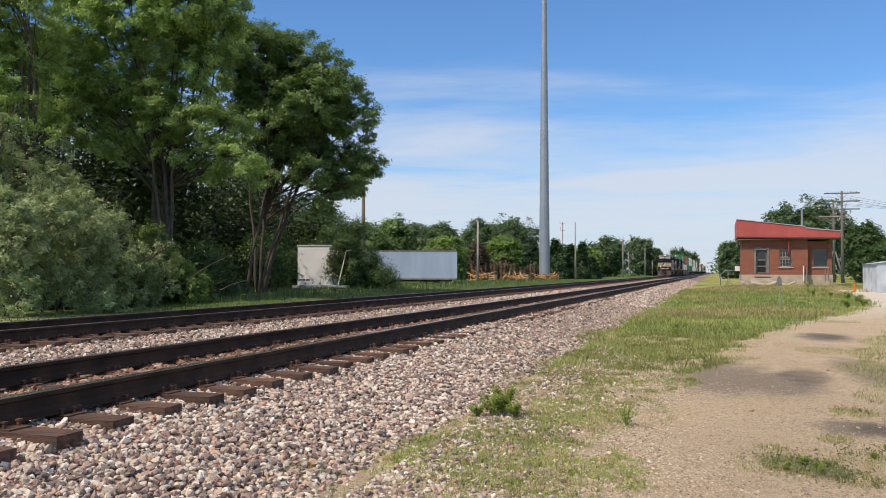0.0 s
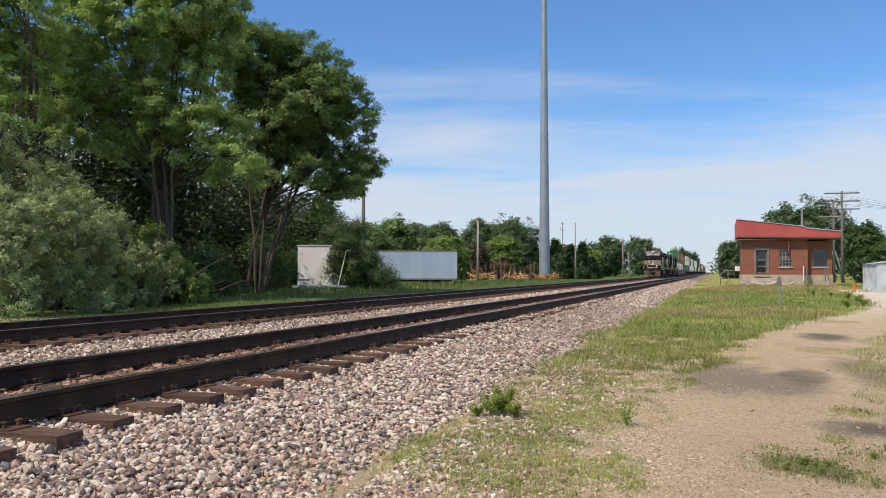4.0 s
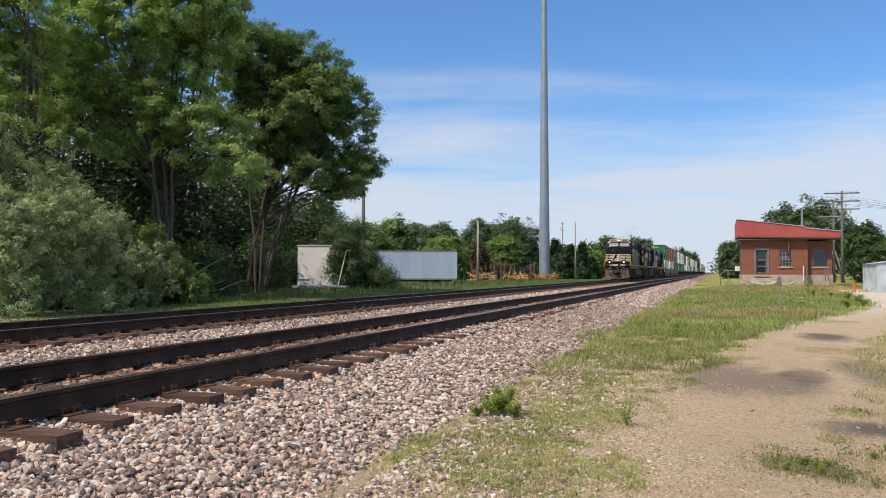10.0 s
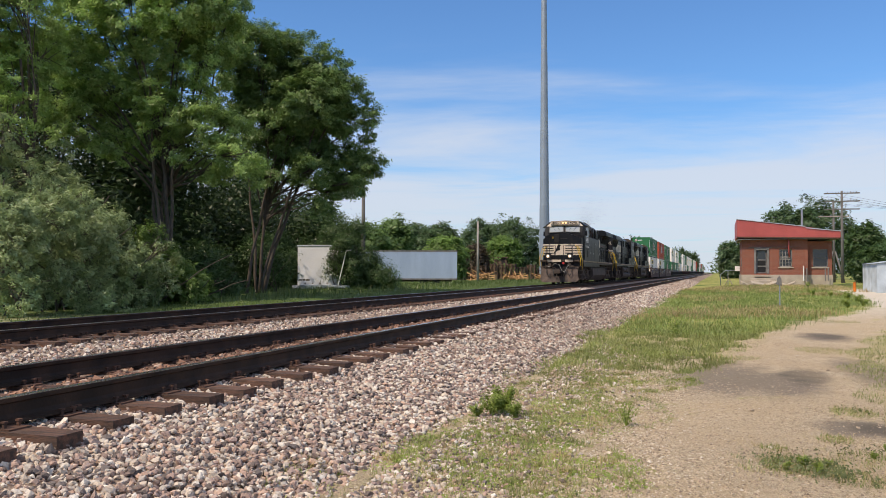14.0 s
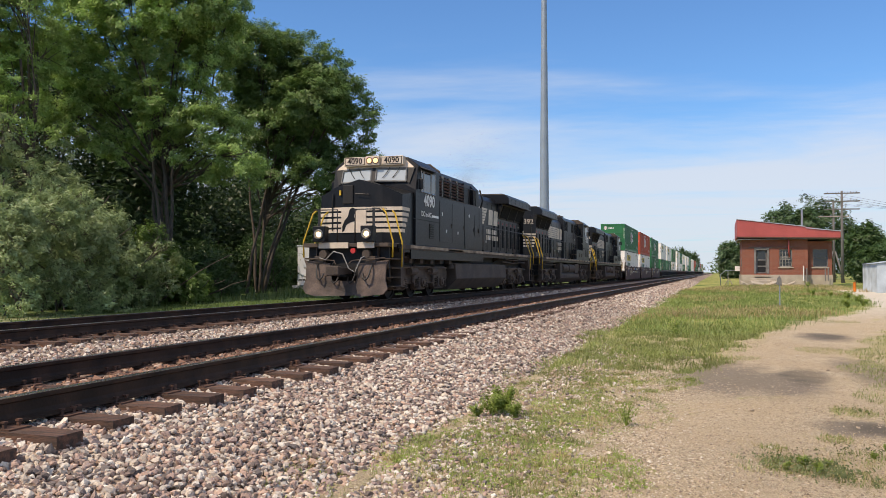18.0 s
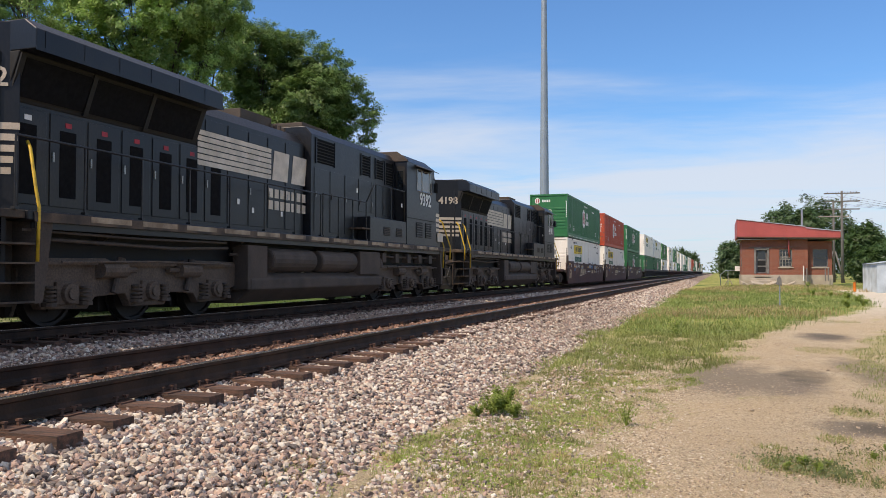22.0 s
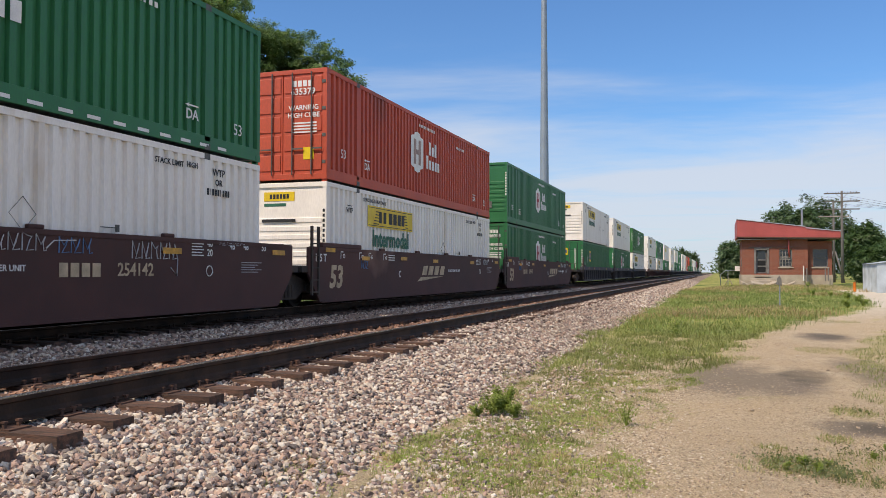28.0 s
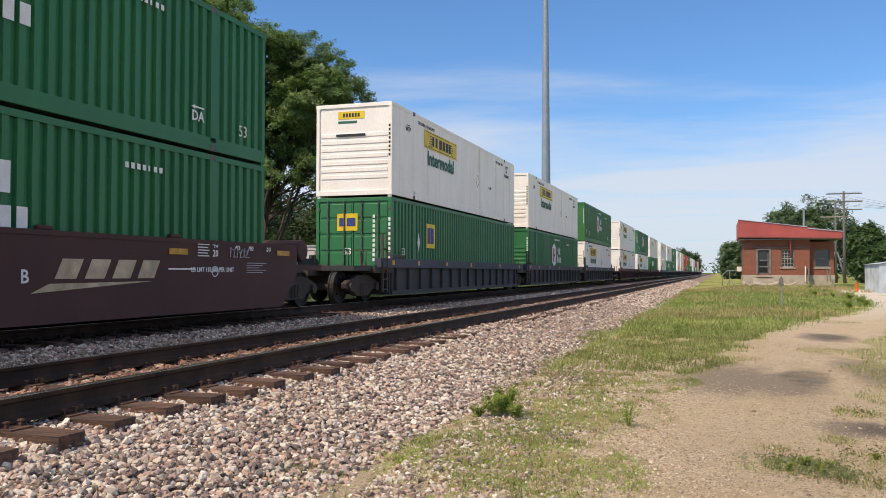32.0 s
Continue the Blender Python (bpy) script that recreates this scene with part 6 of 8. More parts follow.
    if not ribbed:
        letters("53", 0.80, TAN, W, (x, 0.28, 0.72), SIDE, "well_number", "tan painted number", shear=0.15, heavy=0.034)
        letters("125 T", 0.27, WHITE_PAINT, W, (x, -0.60, 1.22), SIDE, "capacity_text")
        for k, y in enumerate((0.55, 1.75, 2.4, 3.5)):
            part("height_mark", M().box(x, x + 0.003, y, y + 0.03, 1.22, 1.42).box(x, x + 0.003, y, y + 0.16, 1.39, 1.42), WHITE_PAINT, W)
        for text, y in (("53", 0.76), ("48", 1.96), ("45", 2.61), ("40", 3.71)):
            letters(text, 0.15, WHITE_PAINT, W, (x, y, 1.29), SIDE, "length_mark")
        for k in range(3):
            part("data_bar", M().box(x, x + 0.003, 3.9, 4.4, 1.36 - k * 0.07, 1.39 - k * 0.07), WHITE_PAINT, W)
        if letter:
            letters(letter, 0.28, WHITE_PAINT, W, (x, letter_y(letter), 0.80), SIDE, "unit_letter")
        by = {"A": 4.6, "B": 9.9, "C": 6.9}[letter]
        # slanted emblem shapes with a long swoosh, and plain bars for the road name
        for j in range(4):
            y = by + j * 0.62
            part("emblem_shape", M().prism([(y, 0.77), (y + 0.44, 0.77), (y + 0.52, 0.92), (y + 0.60, 1.08), (y + 0.16, 1.08), (y + 0.08, 0.92)], "x", x, x + 0.003), TAN, W, "tan slanted emblem shape")
        part("emblem_swoosh", M().prism([(by - 0.45, 0.56), (by + 2.3, 0.72), (by - 0.1, 0.70)], "x", x, x + 0.003), TAN, W)
        for k in range(5):
            part("data_bar", M().box(x, x + 0.003, by + 2.7, by + 3.5, 0.92, 0.95), WHITE_PAINT, W) if k == 0 and letter == "B" else None
        if number:
            for j in range(4):
                part("name_bar", M().box(x, x + 0.003, number[0] - 1.24 + j * 0.235, number[0] - 1.06 + j * 0.235, 0.79, 1.01), TAN, W)
            letters(number[1], 0.31, TAN, W, (x, number[0] + 0.51, 0.90), SIDE, "car_number", stretch=1.0)
        for text, y, z in (("40", 14.07, 1.42), ("20", 14.07, 1.24), ("45", 14.87, 1.39), ("48", 15.38, 1.39), ("53", 16.10, 1.39)):
            letters(text, 0.19, WHITE_PAINT, W, (x, y, z), SIDE, "length_mark")
        for k in range(5):
            part("data_bar", M().box(x, x + 0.003, 13.48, 13.86 - 0.05 * (k % 2), 1.40 - k * 0.055, 1.42 - k * 0.055), WHITE_PAINT, W)
            part("data_bar", M().box(x, x + 0.003, 15.2, 16.0 - 0.14 * (k % 3), 1.06 - k * 0.05, 1.075 - k * 0.05), SCRAWL, W)
        letters("LD LMT 118,500 PER UNIT", 0.128, WHITE_PAINT, W, (x, {"A": 8.8, "C": 10.5, "B": 14.0}[letter], 0.92), SIDE, "capacity_text")
        part("stencil_ring", M().tube([(x, 14.06 + 0.10 * math.cos(q * math.pi / 8), 0.89 + 0.10 * math.sin(q * math.pi / 8)) for q in range(17)], 0.010, 4, caps=False), WHITE_PAINT, W)
        rng = random.Random(len(label))
        for base, m, cnt, zz, tall in ((2.7, SCRAWL, 2, 1.25, 0.09), (5.0, SCRAWL, 4, 1.25, 0.11), (8.95, SCRAWL, 4, 1.31, 0.13), (11.8, SCRAWL, 5, 1.25, 0.15), (10.15, SCRAWL_BLUE, 3, 1.28, 0.12), (1.9, SCRAWL_BLUE, 2, 1.08, 0.11), (14.4, SCRAWL, 4, 1.44, 0.03)) if letter == "A" else ((1.9, SCRAWL_BLUE, 2, 1.08, 0.11), (14.6, SCRAWL, 3, 1.28, 0.10)):
            for j in range(cnt):
                y = base + j * 0.25
                stroke = [(0, -1), (0.02, 1), (0.5, rng.uniform(-1, 1)), (0.9, rng.uniform(0.5, 1)), (0.7, rng.uniform(-0.4, 0.2)), (rng.uniform(0.2, 0.9), -1), (1.05, -0.9)]
                pts = [(x + 0.002, y + u * 0.2, zz + w * tall) for u, w in stroke]
                part("scrawl", M().tube(pts, 0.010, 4), m, W, "sprayed scrawl")
        if letter == "A":
            part("scrawl", M().tube([(x + 0.002, 9.9, 1.22), (x + 0.002, 10.05, 1.34), (x + 0.002, 10.5, 1.36)], 0.012, 4), SCRAWL, W, "sprayed scrawl")
            part("scrawl", M().tube([(x + 0.002, 12.95, 1.38), (x + 0.002, 13.05, 1.1), (x + 0.002, 13.03, 0.80), (x + 0.002, 12.85, 0.95)], 0.010, 4), SCRAWL, W, "sprayed scrawl")
    return W


def letter_y(c):
    return {"A": 7.2, "B": 9.34, "C": 4.85}[c]


def ride(ob, ref, z=0.0):
    """Joins a thing to the train: its y = 0 stands ref metres along it."""
    ob.location = (FAR_X, ref - gone(0), RAIL_Z + z)
    MOVERS.append((ob, ref, z))
    return ob


def build_train():
    ride(locomotive("black lead diesel locomotive with cream nose stripes and lit headlights", "4090", True), -32.5)
    ride(locomotive("black diesel locomotive running backwards behind the lead engine", "9392", False), -10.35)
    ride(locomotive("black diesel locomotive running backwards ahead of the well cars", "4198", False), 11.85)
    box = {}
    first = container("green corrugated container with white dashes along its foot", GREEN, "ribs")
    mark_shield(first)
    shield_end(first)
    for k in range(24):
        part("reflective_dash", M().box(CW / 2 + 0.002, CW / 2 + 0.005, 0.5 + k * 0.61, 0.80 + k * 0.61, 0.05, 0.11), WHITE_PAINT, first)
    box["d"] = first
    g = container("green corrugated container with a white and red shield", GREEN, "ribs")
    mark_shield(g)
    shield_end(g)
    box["g"] = g
    hd = container("green corrugated container with locking bars on its ribbed doors", GREEN, "doors")
    mark_shield(hd)
    shield_end(hd, True, "646018")
    box["h"] = hd
    w = container("white corrugated container with a yellow panel", WHITE, "ribs")
    mark_panel(w)
    panel_end(w)
    box["w"] = w
    r = container("red corrugated container with a pale shield and ribbed doors", REDC, "doors")
    mark_shield(r, 6.8, True)
    shield_end(r, True)
    box["r"] = r
    e = container("green corrugated container with a small yellow panel", GREEN, "doors")
    small_panel_end(e)
    box["e"] = e
    s = container("smooth white container with a yellow panel", WHITE, "smooth")
    mark_panel(s, 4.8, z=2.2)
    panel_end(s)
    box["s"] = s
    q = container("leaf green corrugated container with a white shield", GREEN2, "ribs")
    mark_shield(q, 7.3)
    shield_end(q)
    box["q"] = q
    for k, lab, paint, pan in (("G", "green corrugated container far back in the train", GREEN, WHITE_PAINT), ("W", "white container far back in the train", WHITE, PANEL_YELLOW), ("R", "red container far back in the train", REDC, WHITE_PAINT), ("B", "blue container far back in the train", BLUEC, WHITE_PAINT)):
        box[k] = plain_box(lab, paint, "ribs", pan)
    used = set()

    def load(kind, ref, upper):
        if ref > 200:
            kind = {"g": "G", "q": "G", "e": "G", "w": "W", "s": "W", "r": "R", "b": "B"}[kind]
        z = 0.32 + (CH + 0.075 if upper else 0)
        src = box[kind]
        if kind not in used:
            used.add(kind)
            ride(src, ref, z)
        else:
            ride(copy_thing(src, pose(0, 0, 0)), ref, z)

    fronts = [37.3, 56.75, 76.2, 99.9, 119.3, 138.7, 162.4, 181.8, 201.2, 224.9, 244.3, 263.7, 287.4, 306.8, 326.2, 349.9, 369.3, 388.7, 412.4, 431.8, 451.2, 474.9, 494.3, 513.7, 537.4, 556.8, 576.2]
    loads = ["wd", "wr", "hg", "es", "gs", "wq", "ws", "sg", "gs", "ss", "gs", "gg", "ws", "sw", "rr", "gr", "gg", "gs", "sw", "gs", "sb", "gr", "ws", "gg", "sw", "wg", "gs"]
    kept = {}
    for i, (ref, two) in enumerate(zip(fronts, loads)):
        place, pack = i % 3, i // 3
        if pack == 0:
            u = well_unit("dark brown well car unit with tan lettering and scrawls", BROWN, False, place == 0, place == 2, "ACB"[place], number=(11.4, "254142") if place == 0 else (4.1, "254142") if place == 2 else None)
        else:
            key = (place, pack % 3 == 2)
            if key not in kept:
                dark = pack % 3 != 2
                kept[key] = u = well_unit("ribbed dark grey well car unit with a blue-grey top chord" if dark else "ribbed dark brown well car unit", WELL_GREY if dark else BROWN, True, place == 0, place == 2, top_paint=WELL_BLUE if dark else BROWN)
            else:
                u = copy_thing(kept[key], pose(0, 0, 0))
        ride(u, ref)
        for lvl, kind in enumerate(two):
            load(kind, ref, lvl)


def exhaust(ref):
    """Thin haze over the exhaust stack: fine soot that travels with the engine, spreading as it drifts back."""
    S = thing("exhaust_smoke", "thin grey-brown exhaust haze over the engine", "smoke")
    r = np.random.default_rng(31)
    n = 24000
    t = r.uniform(0, 1, n) ** 1.3
    w = 0.16 + 0.95 * t
    c = np.stack([r.normal(size=n) * w, 0.2 + 4.6 * t ** 1.2 + r.normal(size=n) * w, 4.7 + 2.3 * t + r.normal(size=n) * w * 0.7], -1)
    c[:, 2] = np.maximum(c[:, 2], 4.66)
    soot = mat("soot", (0.22, 0.20, 0.185), 1.0, 0, 0.1, 3, 20, 0.0, spec=0.0)
    ob = part("haze", leaf_mesh("haze", c, 0.02, 1, 0.0075, soot, r, fine=True), None, S)
    tagged(ob, kind="stuff")
    ride(S, ref)


def motions():
    """The train rolls along the far track at about 9 m/s, its nearer wheels turning."""
    times = [0, 2, 4, 6, 8, 10, 12, 14, 16, 18, 20, 22, 24, 26, 28, 30, 32]
    for ob, ref, z in MOVERS:
        walk(ob, [(t, pose(FAR_X, ref - gone(t), RAIL_Z + z)) for t in times])
    for axle, r, y in WHEELS:
        rows = []
        for k in range(0, 481):
            t = k / 15
            rows.append((t, pose(0, y, r, math.degrees((gone(t) - gone(0)) / r) % 360)))
        walk(axle, rows)

# ---- trees and plants ----
BARK = mat("bark", (0.125, 0.102, 0.082), 0.95, 0, 0.35, 6, 30, 0.8, color2=(0.070, 0.057, 0.047), streak=(3, 3, 0.6))
LEAF = leaf_mat("tree_leaf", (0.215, 0.355, 0.095), (0.350, 0.500, 0.160), 0.48)
LEAF_MID = leaf_mat("mid_leaf", (0.110, 0.205, 0.060), (0.195, 0.310, 0.098), 0.40)
# darker leaf for the back trees: shade inside the wood is put into the colour
LEAF_SHADED = leaf_mat("shaded_wood_leaf", (0.026, 0.058, 0.018), (0.050, 0.092, 0.028), 0.25)
LEAF_DARK = leaf_mat("dark_leaf", (0.046, 0.102, 0.030), (0.088, 0.158, 0.050))
LEAF_FAR = leaf_mat("far_leaf", (0.062, 0.125, 0.050), (0.108, 0.180, 0.076), 0.35)
LEAF_YOUNG = leaf_mat("young_leaf", (0.120, 0.230, 0.050), (0.190, 0.310, 0.075), 0.35)
LEAF_COPPER = leaf_mat("copper_leaf", (0.070, 0.055, 0.036), (0.110, 0.080, 0.050), 0.25)
LEAF_GREY = leaf_mat("willow_leaf", (0.225, 0.310, 0.130), (0.370, 0.460, 0.230), 0.40)
LEAF_BRIGHT = leaf_mat("bright_leaf", (0.110, 0.200, 0.042), (0.190, 0.300, 0.075))
NEEDLE = leaf_mat("needle", (0.030, 0.075, 0.028), (0.060, 0.115, 0.042), 0.15)
GRASS = leaf_mat("grass_blade", (0.175, 0.230, 0.055), (0.345, 0.360, 0.130), 0.3)
# lineside blades, with the shade of the trees put into a darker green
GRASS_SHADY = leaf_mat("shaded_lineside_blade", (0.070, 0.125, 0.030), (0.120, 0.175, 0.048), 0.3)
GRASS_MEADOW = leaf_mat("meadow_blade", (0.155, 0.235, 0.055), (0.290, 0.360, 0.110), 0.3)
GRASS_DRY = leaf_mat("dry_grass", (0.380, 0.300, 0.140), (0.480, 0.385, 0.200), 0.3)
WEED_DARK = leaf_mat("dull_weed_leaf", (0.095, 0.128, 0.038), (0.165, 0.190, 0.065), 0.3)
WEED = leaf_mat("weed_leaf", (0.190, 0.290, 0.045), (0.340, 0.410, 0.095), 0.35)


def leaf_mesh(name, centres, spread, per, size, m, rng, droop=0.0, long=1.7, out=None, spray=0.0, fine=False):
    """Small bent leaves round the centres; with spray, strung along short twigs that point outwards; fine: pointed three-cornered leaves."""
    k = len(centres) * per
    if out is None:
        mid = centres.mean(0)
        out = (centres - mid) / (np.linalg.norm(centres - mid, axis=1)[:, None] + 1e-6)
    off = rng.normal(size=(k, 3)) * np.asarray(spread)
    if spray:
        n = len(centres)
        ax = out * np.array([1, 1, 0.35]) + rng.normal(size=(n, 3)) * 0.45 - np.array([0, 0, droop])
        ax /= np.linalg.norm(ax, axis=1)[:, None]
        t = rng.uniform(-0.6, 1.0, k)[:, None]
        off = np.repeat(ax * rng.uniform(0.5, 1.3, n)[:, None], per, 0) * t * spray + off * (1.05 - 0.6 * np.abs(t))
    c = np.repeat(centres, per, 0) + off
    nrm = np.repeat(out, per, 0) * 0.55 + rng.normal(size=(k, 3)) * 0.34 + np.array([0, 0, 0.62])
    nrm /= np.linalg.norm(nrm, axis=1)[:, None]
    d = rng.normal(size=(k, 3)) - np.array([0, 0, droop * 2])
    d -= nrm * (d * nrm).sum(1)[:, None]
    d /= np.linalg.norm(d, axis=1)[:, None]
    a = np.cross(d, nrm)
    s = (size * rng.uniform(0.6, 1.4, k))[:, None]
    if fine:
        v = np.stack([c - d * s * long * 0.5, c + a * s * 0.46 + nrm * s * 0.1, c + d * s * long * 0.5 - a * s * 0.30], 1).reshape(-1, 3)
        return arrays(name, v, np.arange(3 * k).reshape(-1, 3), m)
    v = np.stack([c - d * s * long * 0.5, c + a * s * 0.42 + nrm * s * 0.12, c + d * s * long * 0.5, c - a * s * 0.42 + nrm * s * 0.12], 1).reshape(-1, 3)
    return arrays(name, v, np.arange(4 * k).reshape(-1, 4), m)


def tree(label, base, height, blobs, m, seed, trunk_r=0.22, clumps=420, per=60, size=0.11, spread=0.34, stems=1, droop=0.1, limbs=True, name="tree", category="tree", lean=(0, 0), spray=0.0, shell=0.35, fine=False):
    """blobs: (dx, dy, z, rx, rz) masses of the crown from the base."""
    rng = np.random.default_rng(seed)
    T = thing(name, label, category, at=base)
    wood = M()
    for s in range(stems):
        o = (rng.normal(size=2) * 0.35 * (stems > 1))
        top = np.array([lean[0] + rng.normal() * 0.4 * stems, lean[1] + rng.normal() * 0.4, height * 0.62])
        path = [(o[0] + top[0] * q ** 1.4 + rng.normal() * 0.06, o[1] + top[1] * q ** 1.4 + rng.normal() * 0.06, -0.2 + (top[2] + 0.2) * q) for q in np.linspace(0, 1, 8)]
        wood.tube(path, trunk_r * (1 if s == 0 else 0.7), 8, trunk_r * 0.30)
    cents, outs = [], []
    wts = np.array([b[3] ** 2 * b[4] for b in blobs])
    for b, w in zip(blobs, wts / wts.sum()):
        n = max(int(clumps * w), 4)
        u = rng.normal(size=(n, 3))
        u /= np.linalg.norm(u, axis=1)[:, None]
        outs.append(u.copy())
        u *= rng.uniform(shell, 1.0, n)[:, None] ** 0.45
        u *= (1 + 0.22 * np.sin(u[:, :1] * 7 + seed) * np.cos(u[:, 2:] * 6 + u[:, 1:2] * 5))
        p = np.array(b[:3]) + u * np.array([b[3], b[3], b[4]])
        cents.append(p)
        if limbs:
            z0 = min(height * 0.25 + rng.uniform(0, height * 0.2), b[2] * 0.8)
            s0 = np.array([lean[0] * (z0 / (height * 0.62)) ** 1.4, lean[1] * (z0 / (height * 0.62)) ** 1.4, z0])
            e = np.array(b[:3])
            mid = (s0 + e) / 2 + rng.normal(size=3) * 0.3 + np.array([0, 0, 0.3])
            wood.tube([s0, mid, e], trunk_r * 0.42, 6, trunk_r * 0.14)
            for q in p[:: max(n // 7, 1)]:
                wood.tube([mid + (e - mid) * rng.uniform(0.2, 0.9), (e + q) / 2 + rng.normal(size=3) * 0.15, q], trunk_r * 0.13, 4, 0.01)
    cents = np.concatenate(cents)
    part("trunk", wood, BARK, T, "brown branching trunk", smooth=True)
    part("crown", leaf_mesh("crown", cents, spread, per, size, m, rng, droop, 1.7, np.concatenate(outs), spray, fine), None, T, "leafy crown")
    return T


def gz(x, y):
    return float(ground_z(x, y))


def full(rng, w, h, z, n=11):
    """A rounder, closed crown."""
    out = [(0, 0, z + h * 0.5, w * 0.80, h * 0.46)]
    for k in range(n):
        a, zz = rng.uniform(0, 6.3), rng.uniform(0.12, 0.88)
        f = math.sin(math.pi * zz) ** 0.5
        out.append((math.cos(a) * w * 0.62 * f, math.sin(a) * w * 0.62 * f, z + h * zz, w * rng.uniform(0.36, 0.52), h * rng.uniform(0.15, 0.24)))
    return out


def crown(rng, w, h, z, n=9):
    out = []
    for k in range(n):
        a, r = rng.uniform(0, 6.3), rng.uniform(0.2, 0.75)
        zz = rng.uniform(0.15, 0.9)
        f = math.sin(math.pi * min(max(zz, 0.12), 0.88)) ** 0.6
        out.append((math.cos(a) * w * r * f, math.sin(a) * w * r * f, z + h * zz, w * rng.uniform(0.32, 0.5), h * rng.uniform(0.16, 0.26)))
    out.append((0, 0, z + h * 0.5, w * 0.6, h * 0.42))
    return out


def dome(rng, w, h):
    """A low, closed crown: a broad body with rounded lumps over its upper side."""
    out = [(0, 0, h * 0.52, w * 0.92, h * 0.44), (0, 0, h * 0.24, w * 0.84, h * 0.22)]
    for k in range(17):
        a, e = k * 2.4 + rng.uniform(-0.4, 0.4), rng.uniform(-0.45, 1.35)
        c = math.cos(e)
        q = rng.uniform(0.22, 0.36)
        out.append((math.cos(a) * c * w * 0.72, math.sin(a) * c * w * 0.72, h * (0.54 + 0.31 * math.sin(e)), w * q, min(w * q, h * 0.15)))
    return out


def build_trees():
    rng = random.Random(5)
    g = 0.2
    # the tall group beside the line
    tree("tall broad-leaved tree with a domed crown beside the line", (-23.6, 39.5, g), 14.5,
         [(0.4, -1.3, 13.0, 1.7, 1.4), (0.7, 0.7, 13.6, 1.4, 1.2), (1.9, 0.9, 13.1, 1.4, 1.2), (3.7, 0.2, 12.0, 1.4, 1.1), (4.5, 1.2, 10.8, 1.4, 1.1), (5.3, 1.3, 9.3, 1.2, 1.0), (5.3, 1.9, 7.7, 1.1, 0.9), (4.1, 1.9, 7.3, 1.4, 1.1), (3.6, -0.2, 6.7, 1.2, 1.0), (5.3, 0.3, 6.0, 0.75, 0.6), (1.8, 1.2, 8.5, 1.9, 1.5), (1.0, -0.2, 9.0, 1.8, 1.5), (0.1, 0.4, 11.1, 1.9, 1.5), (3.5, -0.6, 10.2, 1.8, 1.5), (2.6, 0.4, 11.6, 1.6, 1.3), (-0.7, -0.8, 12.0, 1.4, 1.1), (-0.1, 0.3, 7.1, 1.2, 0.95), (1.7, -0.4, 6.5, 0.95, 0.8), (-2.3, 0.0, 14.3, 1.7, 1.4), (-1.9, 0.1, 10.7, 1.7, 1.4), (1.6, 2.2, 10.5, 2.4, 2.4), (4.7, 1.0, 5.7, 0.95, 0.8), (3.4, 1.0, 5.4, 1.1, 0.9), (5.6, 1.0, 6.9, 1.0, 0.8), (4.4, 1.4, 6.7, 1.2, 0.9)],
         LEAF_MID, 11, 0.135, 1700, 140, 0.098, (0.20, 0.20, 0.12), 5, 0.25, lean=(1.2, 0.3), spray=0.42, shell=0.5, fine=True)
    tree("tall broad-leaved tree with several bare lower stems", (-23.2, 31.0, g), 15.5,
         [(-0.6, -1.9, 12.4, 1.65, 1.35), (1.5, -1.2, 12.5, 1.65, 1.35), (2.1, 0.4, 12.2, 1.4, 1.2), (2.1, 1.4, 13.5, 1.1, 0.9), (-3.0, -1.7, 12.1, 1.5, 1.2), (-3.4, -2.3, 10.7, 1.6, 1.3), (-2.2, -1.3, 9.5, 1.5, 1.2), (-3.6, -2.8, 8.7, 1.2, 1.0), (-2.5, -1.9, 8.4, 1.1, 0.9), (0.1, -0.5, 11.0, 1.7, 1.4), (1.5, 0.1, 10.5, 1.4, 1.2), (0.8, -0.8, 8.1, 1.2, 1.0), (-0.1, -1.1, 8.8, 1.1, 0.9), (2.2, -0.3, 7.7, 1.2, 1.0), (2.9, 0.6, 7.6, 1.0, 0.8), (2.5, 0.0, 6.2, 1.0, 0.85), (3.9, -0.3, 6.2, 0.95, 0.8), (1.1, 1.0, 5.8, 0.8, 0.65), (3.6, 1.1, 5.8, 0.7, 0.55), (-2.1, -0.6, 7.7, 1.05, 0.85), (-1.6, -1.7, 6.6, 0.9, 0.7), (-4.6, -0.6, 7.5, 0.9, 0.75), (-1.5, 0.2, 7.1, 0.85, 0.7), (1.1, -0.9, 6.6, 0.8, 0.65), (-1.1, -1.3, 14.7, 1.9, 1.5), (1.0, 0.4, 14.7, 1.7, 1.4), (-4.5, -1.4, 14.7, 1.9, 1.6)],
         LEAF, 23, 0.13, 1550, 140, 0.088, (0.17, 0.17, 0.11), 5, 0.25, spray=0.40, shell=0.5, fine=True)
